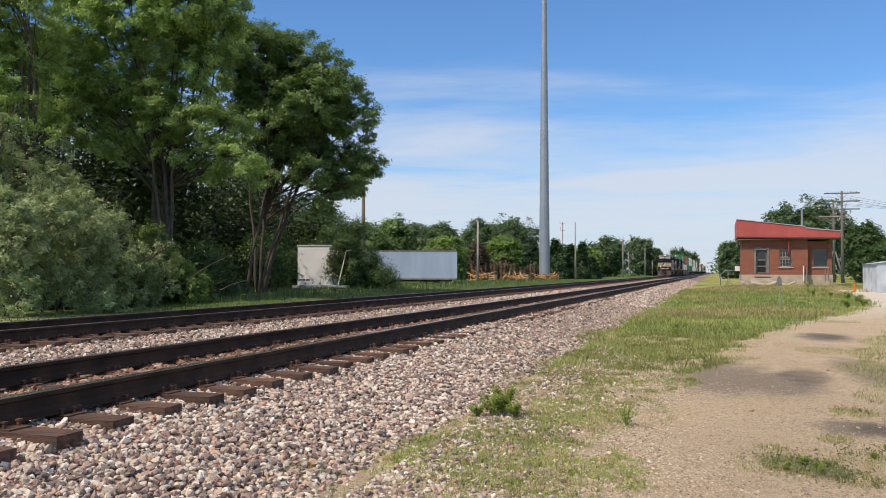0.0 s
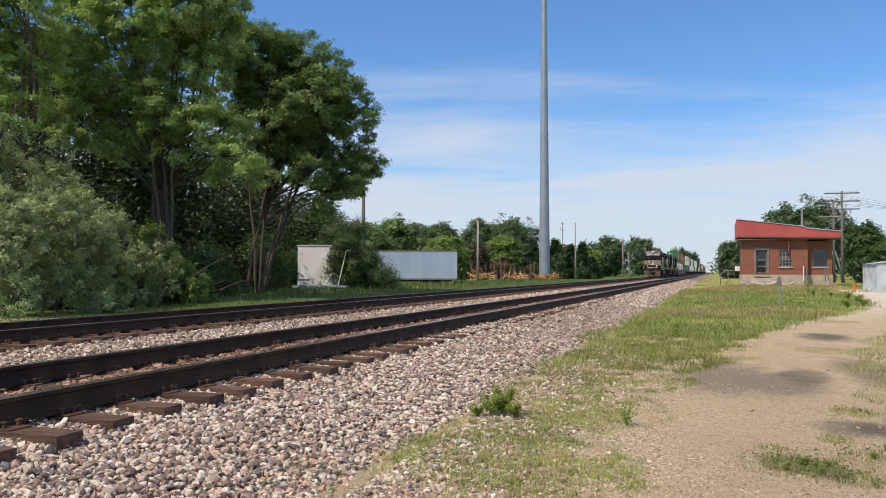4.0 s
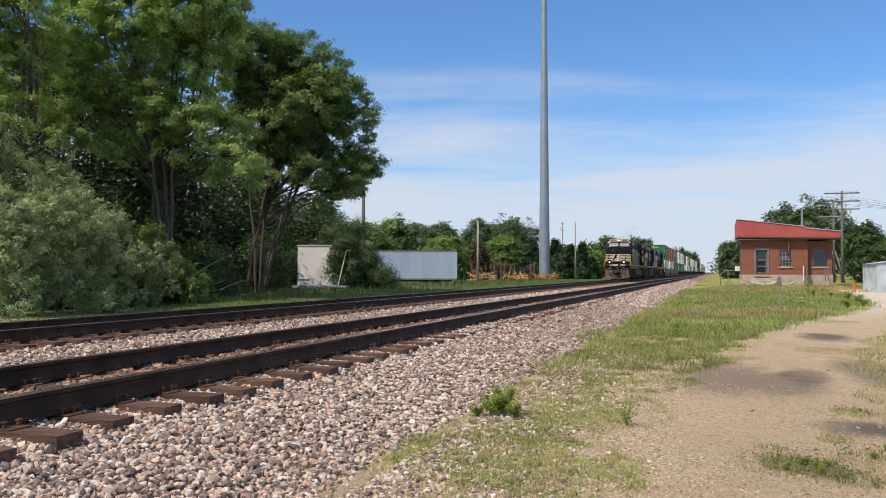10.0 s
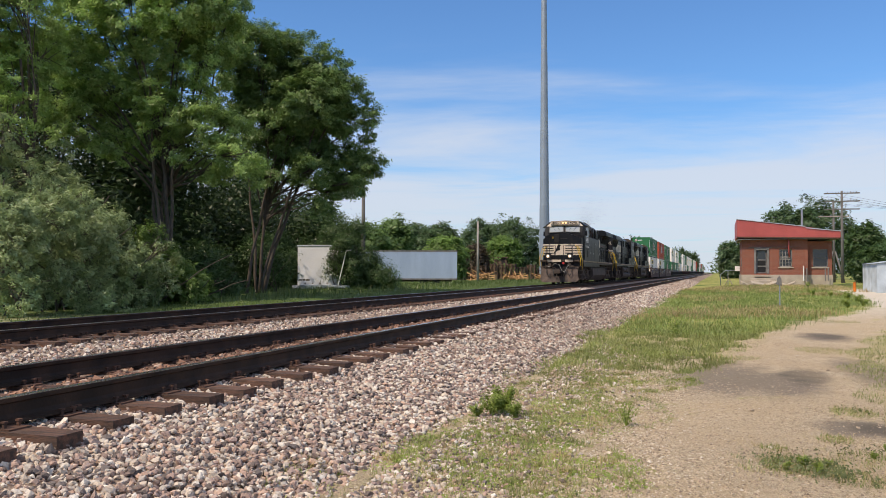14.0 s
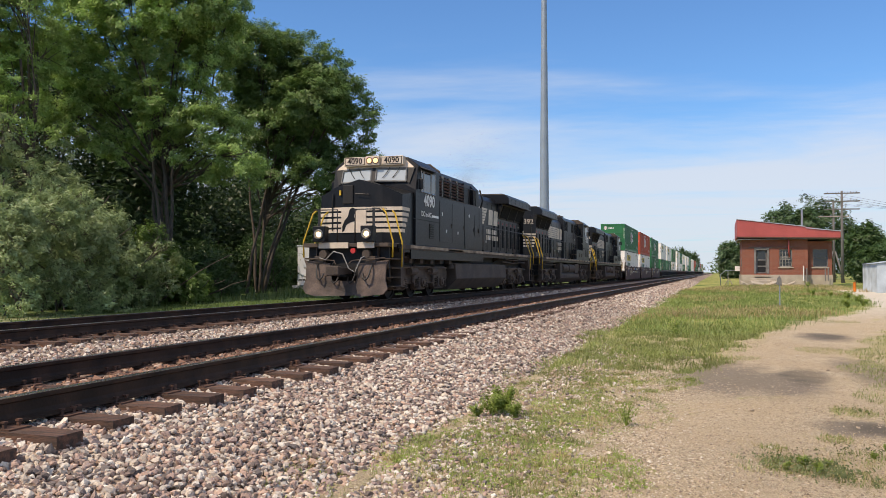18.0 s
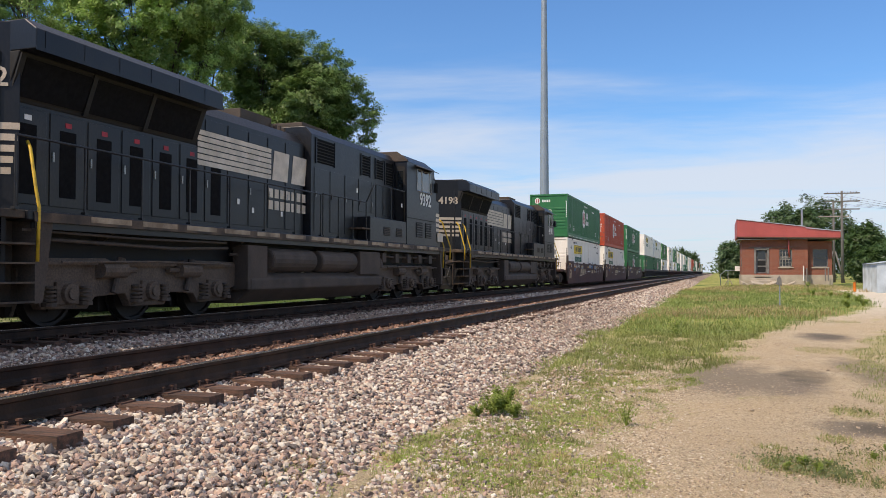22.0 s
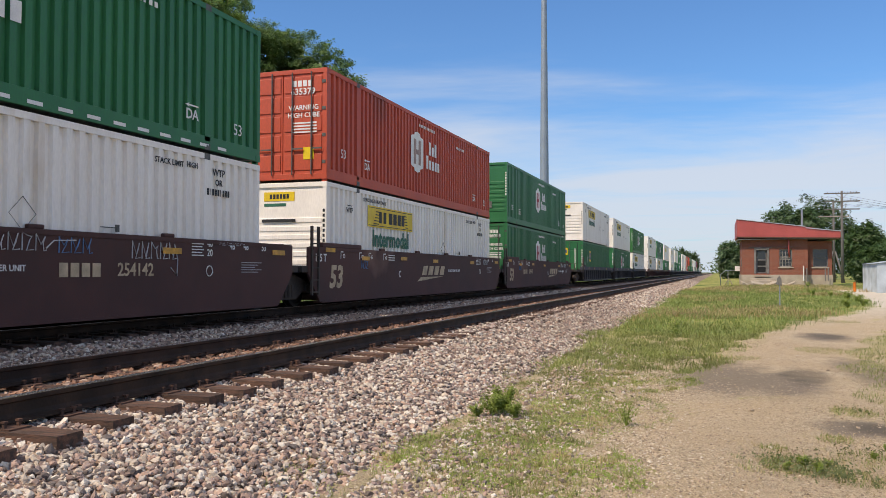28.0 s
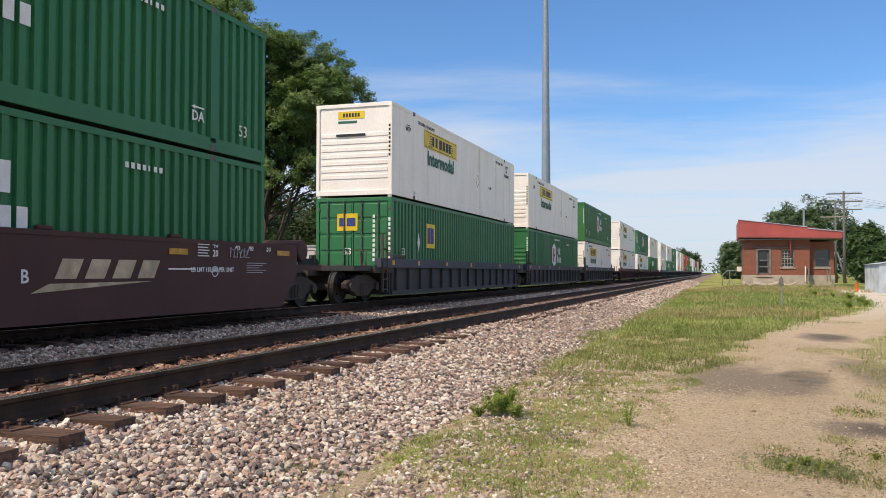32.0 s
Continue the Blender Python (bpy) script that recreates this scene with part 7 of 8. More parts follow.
    tree("tall broad-leaved tree at the edge of the group", (-24.2, 24.4, g), 15.0,
         [(-1.6, 0.3, 10.8, 1.5, 1.2), (0.1, -0.5, 11.2, 1.1, 0.9), (-2.6, -0.3, 10.0, 2.0, 1.6), (-0.9, -0.1, 8.6, 1.2, 1.0), (0.0, -0.8, 7.1, 0.95, 0.75), (-2.1, -0.7, 7.6, 1.6, 1.3), (-0.4, 0.6, 9.7, 1.0, 0.8), (-1.4, 0.1, 13.1, 1.8, 1.5), (-2.5, -1.2, 11.7, 1.9, 1.55), (-3.0, -1.0, 8.9, 1.75, 1.45), (-4.8, -2.0, 10.5, 2.2, 2.0)],
         LEAF, 37, 0.14, 900, 130, 0.080, (0.16, 0.16, 0.10), 2, 0.25, spray=0.38, shell=0.5, fine=True)
    tree("tree standing back in the wood, leaves coloured dark for shade", (-31.5, 40.5, g), 14.0, crown(rng, 4.2, 10.5, 3.0, 10), LEAF_SHADED, 41, 0.18, 400, 44, 0.18, 0.45, 2, fine=True)
    tree("tree standing back in the wood, leaves coloured dark for shade", (-33.0, 34.0, g), 14.5, crown(rng, 4.4, 11.0, 2.5, 10), LEAF_SHADED, 43, 0.18, 400, 44, 0.18, 0.45, 2, fine=True)
    tree("tree standing back in the wood, leaves coloured dark for shade", (-38.0, 46.0, g), 13.0, crown(rng, 4.2, 9.5, 2.5, 10), LEAF_SHADED, 47, 0.18, 400, 44, 0.18, 0.45, 2, fine=True)
    tree("tree standing back in the wood, leaves coloured dark for shade", (-38.0, 36.0, g), 14.0, crown(rng, 4.8, 11.5, 2.5, 10), LEAF_SHADED, 49, 0.18, 400, 44, 0.18, 0.5, 2, fine=True)
    tree("tree standing back in the wood, leaves coloured dark for shade", (-36.5, 57.0, g), 13.0, full(rng, 4.6, 11.5, 0.8), LEAF_SHADED, 50, 0.22, 420, 60, 0.17, 0.5, 2, fine=True)
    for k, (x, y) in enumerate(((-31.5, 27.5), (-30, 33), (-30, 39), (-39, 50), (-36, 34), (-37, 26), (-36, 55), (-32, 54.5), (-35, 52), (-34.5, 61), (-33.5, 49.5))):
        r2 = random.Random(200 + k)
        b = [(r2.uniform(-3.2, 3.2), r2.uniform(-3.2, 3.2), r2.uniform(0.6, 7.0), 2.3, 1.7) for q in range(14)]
        tree("dense thicket standing back in the wood, leaves coloured dark for shade", (x, y, g), 8.0, b, LEAF_SHADED, 210 + k, 0.08, 220, 36, 0.19, 0.45, 3, 0.05, False, "thicket", "bush", fine=True)
    # the pale bushes in front
    for x, y, w, h, s, m, lab in ((-20.0, 21.6, 2.3, 3.7, 51, LEAF_GREY, "dense grey-green willow bush"), (-19.8, 19.2, 2.2, 3.9, 52, LEAF_GREY, "dense grey-green willow bush"), (-23.6, 24.4, 2.3, 6.8, 53, LEAF_GREY, "tall grey-green willow bush"),
                                 (-20.4, 24.4, 2.2, 3.7, 54, LEAF_GREY, "dense grey-green willow bush"), (-20.9, 27.0, 1.8, 3.3, 55, LEAF_BRIGHT, "bright green bush at the wood's edge"), (-20.6, 29.0, 1.2, 1.7, 56, LEAF_BRIGHT, "low green bush at the wood's edge"), (-23.8, 21.8, 2.3, 7.0, 57, LEAF_GREY, "tall grey-green willow bush"), (-21.9, 25.8, 2.0, 4.4, 58, LEAF_GREY, "dense grey-green willow bush"), (-21.7, 22.9, 2.1, 4.7, 59, LEAF_GREY, "dense grey-green willow bush")):
        b = []
        r = random.Random(s)
        for k in range(16):
            a = r.uniform(0, 6.3)
            q = r.uniform(0.2, 0.85)
            zz = r.uniform(0.08, 0.88)
            c = w * r.uniform(0.22, 0.38)
            b.append((math.cos(a) * w * q * (1.15 - zz * 0.6), math.sin(a) * w * q * (1.15 - zz * 0.6), h * zz, c, min(c * 0.95, h * 0.2)))
        tree(lab, (x, y, g - 0.1), h, b, m, s, 0.05, 540, 60, 0.066, (0.080, 0.080, 0.065), 4, -0.5, True, "bush", "bush", spray=0.24, shell=0.6, fine=True)
    # low growth under the wood
    for x, y, w, h, s in ((-22.6, 27.6, 1.5, 1.7, 61), (-24.0, 34.5, 1.7, 2.2, 62), (-24.6, 42.0, 2.0, 3.4, 63), (-26.5, 38.5, 2.0, 2.8, 64), (-23.4, 30.6, 1.2, 1.3, 65)):
        r = random.Random(s)
        b = [(r.uniform(-1, 1) * w * 0.6, r.uniform(-1, 1) * w * 0.6, h * r.uniform(0.2, 0.8), w * 0.45, h * 0.25) for k in range(6)]
        tree("dark green undergrowth below the tall trees", (x, y, g - 0.1), h, b, LEAF_DARK, s, 0.04, 160, 60, 0.085, 0.25, 3, 0.0, True, "bush", "bush")
    # bush before the trailer
    b = [(0.2, 0, 1.0, 1.7, 0.9), (-1.0, 0.4, 2.2, 1.4, 1.0), (0.7, 0, 2.2, 1.2, 0.8), (-0.5, 0, 3.4, 1.0, 0.9), (1.7, 0.2, 1.1, 1.1, 0.8), (-1.6, 0, 1.2, 1.3, 0.9), (-1.4, 0, 4.2, 0.9, 0.8), (0.1, 0.3, 4.3, 0.8, 0.7), (2.2, 0.3, 0.8, 0.9, 0.6), (-2.0, 0.2, 3.2, 0.8, 0.8)]
    tree("dark green bush growing between the truck and the trailer", (-23.4, 51.6, 0.2), 4.9, b, LEAF_DARK, 71, 0.06, 640, 90, 0.085, 0.20, 3, 0.0, True, "bush", "bush", fine=True)
    b = [(0, 0, 1.0, 1.1, 0.9), (0.4, 0, 2.2, 0.8, 0.7), (-0.8, 0.2, 2.4, 1.1, 0.9), (-0.4, 0, 3.4, 0.9, 0.7)]
    tree("dark green bush beside the truck's far end", (-28.4, 50.6, 0.2), 4.0, b, LEAF_DARK, 72, 0.05, 320, 80, 0.085, 0.20, 3, 0.0, True, "bush", "bush", fine=True)
    b = [(0, 0, 1.5, 0.5, 0.5), (-0.45, 0.1, 2.1, 0.45, 0.5), (0.4, 0.1, 2.5, 0.6, 0.6), (0.3, 0.1, 3.2, 0.65, 0.5), (-0.75, 0, 1.35, 0.35, 0.25), (0.35, 0, 0.9, 0.45, 0.4), (0.9, 0.2, 1.7, 0.6, 0.7), (-0.1, 0, 2.8, 0.4, 0.35)]
    tree("leafy sapling growing against the white truck", (-23.75, 49.85, 0.2), 3.6, b, LEAF_DARK, 73, 0.035, 210, 44, 0.085, 0.14, 2, 0.0, True, "bush", "bush", fine=True)
    # trees behind the yard and along the line
    for x, y, h, w, m, s, lab in (
            (-39.2, 98.0, 8.4, 2.4, LEAF_MID, 81, "round green tree behind the trailer"), (-44.5, 119.0, 8.9, 4.4, LEAF_FAR, 82, "broad flat-topped green tree behind the trailer"), (-39.3, 117.0, 8.7, 3.4, LEAF_FAR, 83, "round green tree behind the trailer"),
            (-34.8, 106.4, 6.1, 3.0, LEAF_YOUNG, 84, "bright green small tree behind the yard"), (-40.6, 145.2, 11.0, 5.0, LEAF_FAR, 85, "large dark green tree behind the pallets"), (-35.0, 146.0, 11.6, 5.4, LEAF_FAR, 86, "large dark green tree behind the pallets"),
            (-30.5, 121.5, 6.9, 2.5, LEAF_YOUNG, 87, "bright green small tree by the pallets"), (-32.8, 114.5, 4.9, 1.4, LEAF_COPPER, 126, "small copper-leaved bush behind the pallets"),
            (-28.6, 57.0, 6.4, 2.3, LEAF_DARK, 88, "green tree behind the white truck"), (-38.0, 87.1, 6.6, 2.6, LEAF_MID, 89, "slim green tree behind the trailer"), (-31.5, 60.0, 6.2, 2.4, LEAF_DARK, 90, "dark green tree behind the white truck"),
            (-26.3, 212.6, 10.4, 5.4, LEAF_FAR, 91, "round green tree along the line"), (-23.1, 266.0, 12.4, 5.2, LEAF_FAR, 92, "round green tree along the line"), (-19.4, 277.6, 9.0, 3.4, LEAF_FAR, 93, "dark green tree along the line"), (-30.5, 205.0, 7.4, 4.4, LEAF_YOUNG, 104, "green tree along the line"),
            (-18.4, 430.0, 13.6, 6.0, LEAF_FAR, 94, "distant dark tree along the line"), (-13.6, 450.0, 12.6, 5.2, LEAF_FAR, 95, "distant dark tree along the line"),
            (2.6, 158.7, 7.0, 2.7, LEAF_FAR, 96, "green tree behind the brick building"), (11.2, 138.0, 12.2, 5.2, LEAF_FAR, 97, "large green tree behind the brick building"), (15.2, 141.0, 13.3, 5.6, LEAF_FAR, 98, "large green tree behind the brick building"),
            (17.9, 116.0, 7.6, 2.3, LEAF_DARK, 101, "pointed green tree beside the shed"), (20.0, 108.5, 5.0, 2.2, LEAF_DARK, 102, "green tree beside the shed"), (16.0, 99.0, 3.8, 1.6, LEAF_DARK, 103, "dense green bush below the line pole"), (22.0, 112.0, 6.4, 3.0, LEAF_DARK, 105, "green tree behind the shed"), (-38.5, 100.0, 4.4, 2.6, LEAF_DARK, 106, "dark bush behind the pallets"),
            (-75.0, 150.0, 7.5, 5.4, LEAF_FAR, 121, "round green tree far behind the yard"), (-66.5, 154.0, 8.0, 5.2, LEAF_FAR, 122, "round green tree far behind the yard"), (-58.5, 150.0, 7.4, 5.2, LEAF_FAR, 123, "round green tree far behind the yard"), (-49.5, 153.0, 7.6, 5.0, LEAF_FAR, 124, "round green tree far behind the yard"), (-29.0, 160.0, 6.6, 3.8, LEAF_FAR, 125, "round green tree beyond the mast")):
        far = y > 180
        tree(lab, (x, y, 0.3), h, dome(random.Random(s), w, h), m, s, 0.2, 280 if far else 560, 28 if far else 36, 0.50 if far else 0.29 if y > 80 else 0.16, 0.46 if far else (0.36, 0.36, 0.26), 1, 0.05, False, shell=0.35, fine=True)
    # conifers by the mast
    for x, y, h, w, s in ((-24.5, 131, 6.9, 3.0, 111), (-22.4, 134, 6.0, 2.3, 112), (-20.4, 133, 6.4, 1.7, 113), (-26.0, 128, 4.6, 2.4, 114), (-19.6, 137, 3.8, 2.2, 115)):
        r = np.random.default_rng(s)
        T = thing("conifer", "dark green pointed conifer near the tall mast", "tree", at=(x, y, 0.3))
        part("trunk", M().tube([(0, 0, -0.2), (0, 0, h * 0.95)], 0.14, 8, 0.02), BARK, T)
        n = 330
        q = r.uniform(0.03, 1, n) ** 0.7
        a = r.uniform(0, 6.3, n)
        rad = w * q * r.uniform(0.3, 1.0, n) * (0.85 + 0.3 * np.sin(q * 17 + s) * np.sin(a * 3 + s))
        c = np.stack([np.cos(a) * rad, np.sin(a) * rad, h * (1 - q * 0.95)], -1)
        part("crown", leaf_mesh("crown", c, (0.28, 0.28, 0.20), 26, 0.19, NEEDLE, r, 0.3, 2.4), None, T, "dark needled crown")
    # far woods on the horizon
    r = np.random.default_rng(7)
    n = 1400
    x = r.uniform(-700, 500, n)
    y = 560 + r.uniform(0, 160, n) + np.abs(x) * 0.1
    hgt = 9 + 4 * np.sin(x * 0.03) * np.sin(x * 0.011 + 1)
    keep = np.abs(x + 10.8 - 4) > 6
    c = np.stack([x, y, r.uniform(0.05, 1, n) * hgt], -1)[keep]
    ob = new("far_woods", leaf_mesh("far_woods", c, (3.0, 3.0, 1.6), 26, 1.3, LEAF_DARK, r))
    tagged(ob, "low line of hazy woods on the horizon", "woods", kind="stuff")


def blades(name, pts, height, m, label, lean=0.45, width=0.010):
    """Single grass blades, each a bent strip."""
    k = len(pts)
    r = np.random.default_rng(k)
    a = r.uniform(0, 6.3, k)
    h = height * r.uniform(0.4, 1.25, k)
    d = np.stack([np.cos(a), np.sin(a), np.zeros(k)], -1)
    s = np.stack([-np.sin(a), np.cos(a), np.zeros(k)], -1) * (width * r.uniform(0.7, 1.5, k))[:, None]
    ln = (h * lean * r.uniform(0.1, 1.3, k))[:, None]
    up = np.array([0, 0, 1.0])
    m1 = pts + d * ln * 0.35 + up * (h * 0.6)[:, None]
    tip = pts + d * ln + up * h[:, None]
    v = np.stack([pts - s, pts + s, m1 + s * 0.7, m1 - s * 0.7, tip + s * 0.12, tip - s * 0.12], 1).reshape(-1, 3)
    if height < 0.08 or name == "lineside_grass":
        v = v.reshape(-1, 6, 3)[:, [0, 1, 4, 5]].reshape(-1, 3)
        return tagged(new(name, arrays(name, v, np.arange(4 * k).reshape(-1, 4), m)), label, "grass", kind="stuff")
    f = (np.array([(0, 1, 2, 3), (3, 2, 4, 5)])[None] + 6 * np.arange(k)[:, None, None]).reshape(-1, 4)
    return tagged(new(name, arrays(name, v, f, m)), label, "grass", kind="stuff")


def drive_edges(y):
    lx = np.interp(y, [0, 8, 11, 16, 20, 27, 31, 36, 44, 60], [-0.7, -0.75, -0.6, 0.1, 0.7, 2.4, 4.1, 5.6, 6.6, 6.8])
    rx = np.interp(y, [0, 8, 12, 15, 20, 24, 29, 34, 60], [1.5, 1.75, 1.95, 2.15, 3.2, 4.5, 6.5, 12.0, 14.0])
    return lx, rx


TABLE = np.random.default_rng(77).uniform(size=(64, 64))


def patches(x, y):
    """Smooth random values from 0 to 1, one per metre."""
    i, j = np.floor(x).astype(int), np.floor(y).astype(int)
    u, v = x - i, y - j
    u, v = u * u * (3 - 2 * u), v * v * (3 - 2 * v)
    a, b = TABLE[i % 64, j % 64], TABLE[(i + 1) % 64, j % 64]
    c, d = TABLE[i % 64, (j + 1) % 64], TABLE[(i + 1) % 64, (j + 1) % 64]
    return (a * (1 - u) + b * u) * (1 - v) + (c * (1 - u) + d * u) * v


def build_grass():
    r = np.random.default_rng(9)

    def scatter(x0, x1, y0, y1, n, inside, patchy=0.0, cut=0.0):
        x, y = r.uniform(x0, x1, n), r.uniform(y0, y1, n)
        keep = inside(x, y)
        if patchy:
            v = 2.4 * (patches(x * 1.3, y * 0.8) - 0.5) + 1.6 * (patches(x * 4.1 + 9, y * 2.9 + 4) - 0.5)
            keep &= v * patchy + r.normal(size=n) * 0.35 > cut
        x, y = x[keep], y[keep]
        return np.stack([x, y, np.maximum(ground_z(x, y), np.where(x < -2.2, ballast_z(x, y), -9)) - 0.01], -1)

    def verge(x, y):
        lx, _ = drive_edges(y)
        return (x > -2.75 + 0.25 * np.sin(y * 0.9)) & (x < lx + 0.1 + 0.2 * np.sin(y * 2.3))
    def tufted(x0, x1, y0, y1, count, per, rad, inside, patchy, cut):
        c = scatter(x0, x1, y0, y1, count, inside, patchy, cut)
        k = len(c)
        w = r.uniform(0.35, 1.3, k)
        pts = np.repeat(c, per, 0) + np.concatenate([r.normal(size=(k * per, 2)) * np.repeat(w, per)[:, None] * rad, np.zeros((k * per, 1))], 1)
        return pts
    blades("verge_grass", tufted(-3, 0.2, 4, 14, 2200, 26, 0.070, verge, 0.6, -0.05), 0.055, GRASS, "green grass tufts on the stony verge", 1.0, 0.0032)
    blades("verge_grass", scatter(-3, 0.2, 4, 14, 26000, verge, 0.6, -0.15), 0.036, GRASS, "thin green grass on the stony verge", 0.9, 0.003)
    blades("verge_grass", tufted(-3, 0.2, 4, 14, 420, 30, 0.05, verge, 0.5, 0.0), 0.07, GRASS_DRY, "dry straw among the grass of the verge", 1.1, 0.003)
    blades("verge_grass", tufted(-3, 2, 13, 24, 2000, 34, 0.11, verge, 0.5, -0.3), 0.085, GRASS, "green grass along the drive", 0.9, 0.005)
    blades("meadow_grass", tufted(-2.7, 7, 20, 74, 4000, 20, 0.26, verge, 0.3, -0.4), 0.14, GRASS_MEADOW, "long green grass tufts between the track and the drive", 0.9, 0.007)
    blades("meadow_grass", tufted(-2.6, 7, 26, 74, 3600, 20, 0.30, lambda x, y: verge(x, y) & (patches(x * 0.35 + 3, y * 0.16 + 8) > 0.47), 0.6, -0.15), 0.17, GRASS_DRY, "patches of dry tan grass", 0.8, 0.008)
    blades("meadow_grass", scatter(6, 13, 50, 74, 6000, lambda x, y: y > 62 - 0.0 * x), 0.16, GRASS, "grass before the brick building", 0.6, 0.012)

    blades("meadow_grass", scatter(-1, 9, 56, 72, 12000, lambda x, y: y > 0, 0.7, 0.1), 0.20, GRASS_DRY, "tall dry grass before the brick building", 0.6, 0.012)

    def right(x, y):
        _, rx = drive_edges(y)
        return x > rx - 0.15 + 0.2 * np.sin(y * 2.1)
    blades("drive_grass", scatter(1.2, 6, 5, 26, 40000, right, 0.4, -0.4), 0.06, GRASS, "short grass beside the drive", 0.7, 0.005)
    blades("drive_grass", scatter(1.2, 6, 5, 20, 9000, right, 0.7, 0.4), 0.06, GRASS_DRY, "dry grass beside the drive", 0.9, 0.005)
    # small broad leaves between the blades
    low = scatter(-2.8, 0.0, 4, 16, 14000, verge, 0.85, 0.05)
    tagged(new("verge_clover", leaf_mesh("verge_clover", low + np.array([0, 0, 0.015]), (0.02, 0.02, 0.010), 5, 0.014, WEED, r)), "small leafy weeds in the stony verge", "weeds", kind="stuff")
    # tufts in the drive
    tufts = []
    for cx, cy, rad, n in ((0.62, 6.9, 0.30, 800), (0.95, 6.6, 0.22, 350), (0.35, 6.75, 0.2, 120), (1.9, 17.2, 0.5, 700), (1.35, 9.7, 0.25, 400), (1.0, 8.2, 0.16, 260), (1.55, 8.0, 0.2, 300), (0.45, 7.6, 0.12, 160), (0.3, 15.2, 0.4, 400), (3.3, 27, 0.7, 500), (1.2, 7.4, 0.3, 300)):
        a, q = r.uniform(0, 6.3, n), rad * np.sqrt(r.uniform(0, 1, n))
        x, y = cx + np.cos(a) * q, cy + np.sin(a) * q * 1.2
        tufts.append(np.stack([x, y, ground_z(x, y) - 0.01], -1))
    dry = np.concatenate(tufts) + r.normal(size=(sum(len(q) for q in tufts), 3)) * np.array([0.16, 0.2, 0])
    blades("drive_tufts", dry, 0.035, GRASS_DRY, "dry straw round the tufts in the drive", 1.1, 0.003)
    blades("drive_tufts", np.concatenate(tufts), 0.04, GRASS, "green tufts growing in the gravel drive", 0.8, 0.004)
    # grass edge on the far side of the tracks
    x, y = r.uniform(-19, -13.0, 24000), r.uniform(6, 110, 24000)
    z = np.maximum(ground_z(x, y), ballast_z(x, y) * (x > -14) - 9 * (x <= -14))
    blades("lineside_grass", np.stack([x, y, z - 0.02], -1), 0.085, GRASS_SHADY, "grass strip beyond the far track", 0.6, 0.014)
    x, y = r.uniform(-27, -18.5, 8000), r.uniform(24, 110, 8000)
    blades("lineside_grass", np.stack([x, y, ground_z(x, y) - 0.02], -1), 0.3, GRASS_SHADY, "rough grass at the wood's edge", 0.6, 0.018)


def weed(label, x, y, h, seed, n=90, name="weed"):
    r = np.random.default_rng(seed)
    z = max(gz(x, y), float(ballast_z(x, y)) if x < -2.15 else -9)
    T = thing(name, label, "weed", at=(x, y, z))
    st = M()
    cents = []
    for k in range(7):
        a, q = r.uniform(0, 6.3), r.uniform(0.2, 0.6)
        tip = Vector((math.cos(a) * h * q, math.sin(a) * h * q, h * r.uniform(0.6, 1.0)))
        st.tube([(0, 0, -0.02), tip * 0.5 + Vector((0, 0, h * 0.12)), tip], 0.005, 5, 0.002)
        for f in np.linspace(0.3, 1, 8):
            cents.append(np.array(tip) * f + np.array([0, 0, h * 0.2 * f * (1 - f)]))
    tagged(part("stem", st, WEED, T), kind="stuff")
    part("leaves", leaf_mesh("leaves", np.array(cents), h * 0.09, n // 14, h * 0.062, WEED, r), None, T)
    return T


def build_weeds():
    weed("bushy green weed in the crushed stone", -2.14, 8.5, 0.30, 3, 420)
    weed("bushy green weed in the crushed stone", -2.22, 8.36, 0.22, 4, 320)
    weed("bushy green weed in the crushed stone", -1.98, 8.36, 0.18, 14, 320)
    weed("bushy green weed in the crushed stone", -2.36, 8.30, 0.15, 15, 320)
    weed("slim tall weed beside the drive", -0.86, 8.4, 0.30, 5, 40)
    weed("slim tall weed in the long grass", -0.9, 20.0, 0.5, 6, 60)
    rw = random.Random(8)
    for k in range(7):
        y = rw.uniform(34, 66)
        x = float(drive_edges(y)[0]) - abs(rw.gauss(0, 1.3)) if k < 10 else rw.uniform(-1.5, 4.0)
        weed("tall leafy weed in the long grass", x, y, rw.uniform(0.30, 0.55), 40 + k, 260)
    for k, (x, y, h) in enumerate(((0.62, 6.9, 0.09), (0.80, 7.0, 0.06), (0.48, 6.72, 0.07), (0.70, 6.70, 0.08), (1.2, 7.5, 0.06), (1.35, 7.9, 0.06))):
        weed("low leafy weed in the gravel drive", x, y, h, 212 + k, 420)
    # mats of small leaves round them
    r = np.random.default_rng(61)
    q = []
    for cx, cy, rad, n in ((0.62, 6.88, 0.20, 170), (0.85, 6.75, 0.16, 60), (0.45, 7.05, 0.12, 45), (1.25, 7.6, 0.18, 50), (1.40, 9.7, 0.18, 40)):
        x, y = cx + r.normal(0, rad, n), cy + r.normal(0, rad, n)
        q.append(np.stack([x, y, ground_z(x, y) + r.uniform(0.004, 0.05, n)], -1))
    tagged(new("drive_weeds", leaf_mesh("drive_weeds", np.concatenate(q), (0.015, 0.015, 0.012), 5, 0.013, WEED_DARK, r)), "low mats of small leaves in the gravel drive", "weeds", kind="stuff")


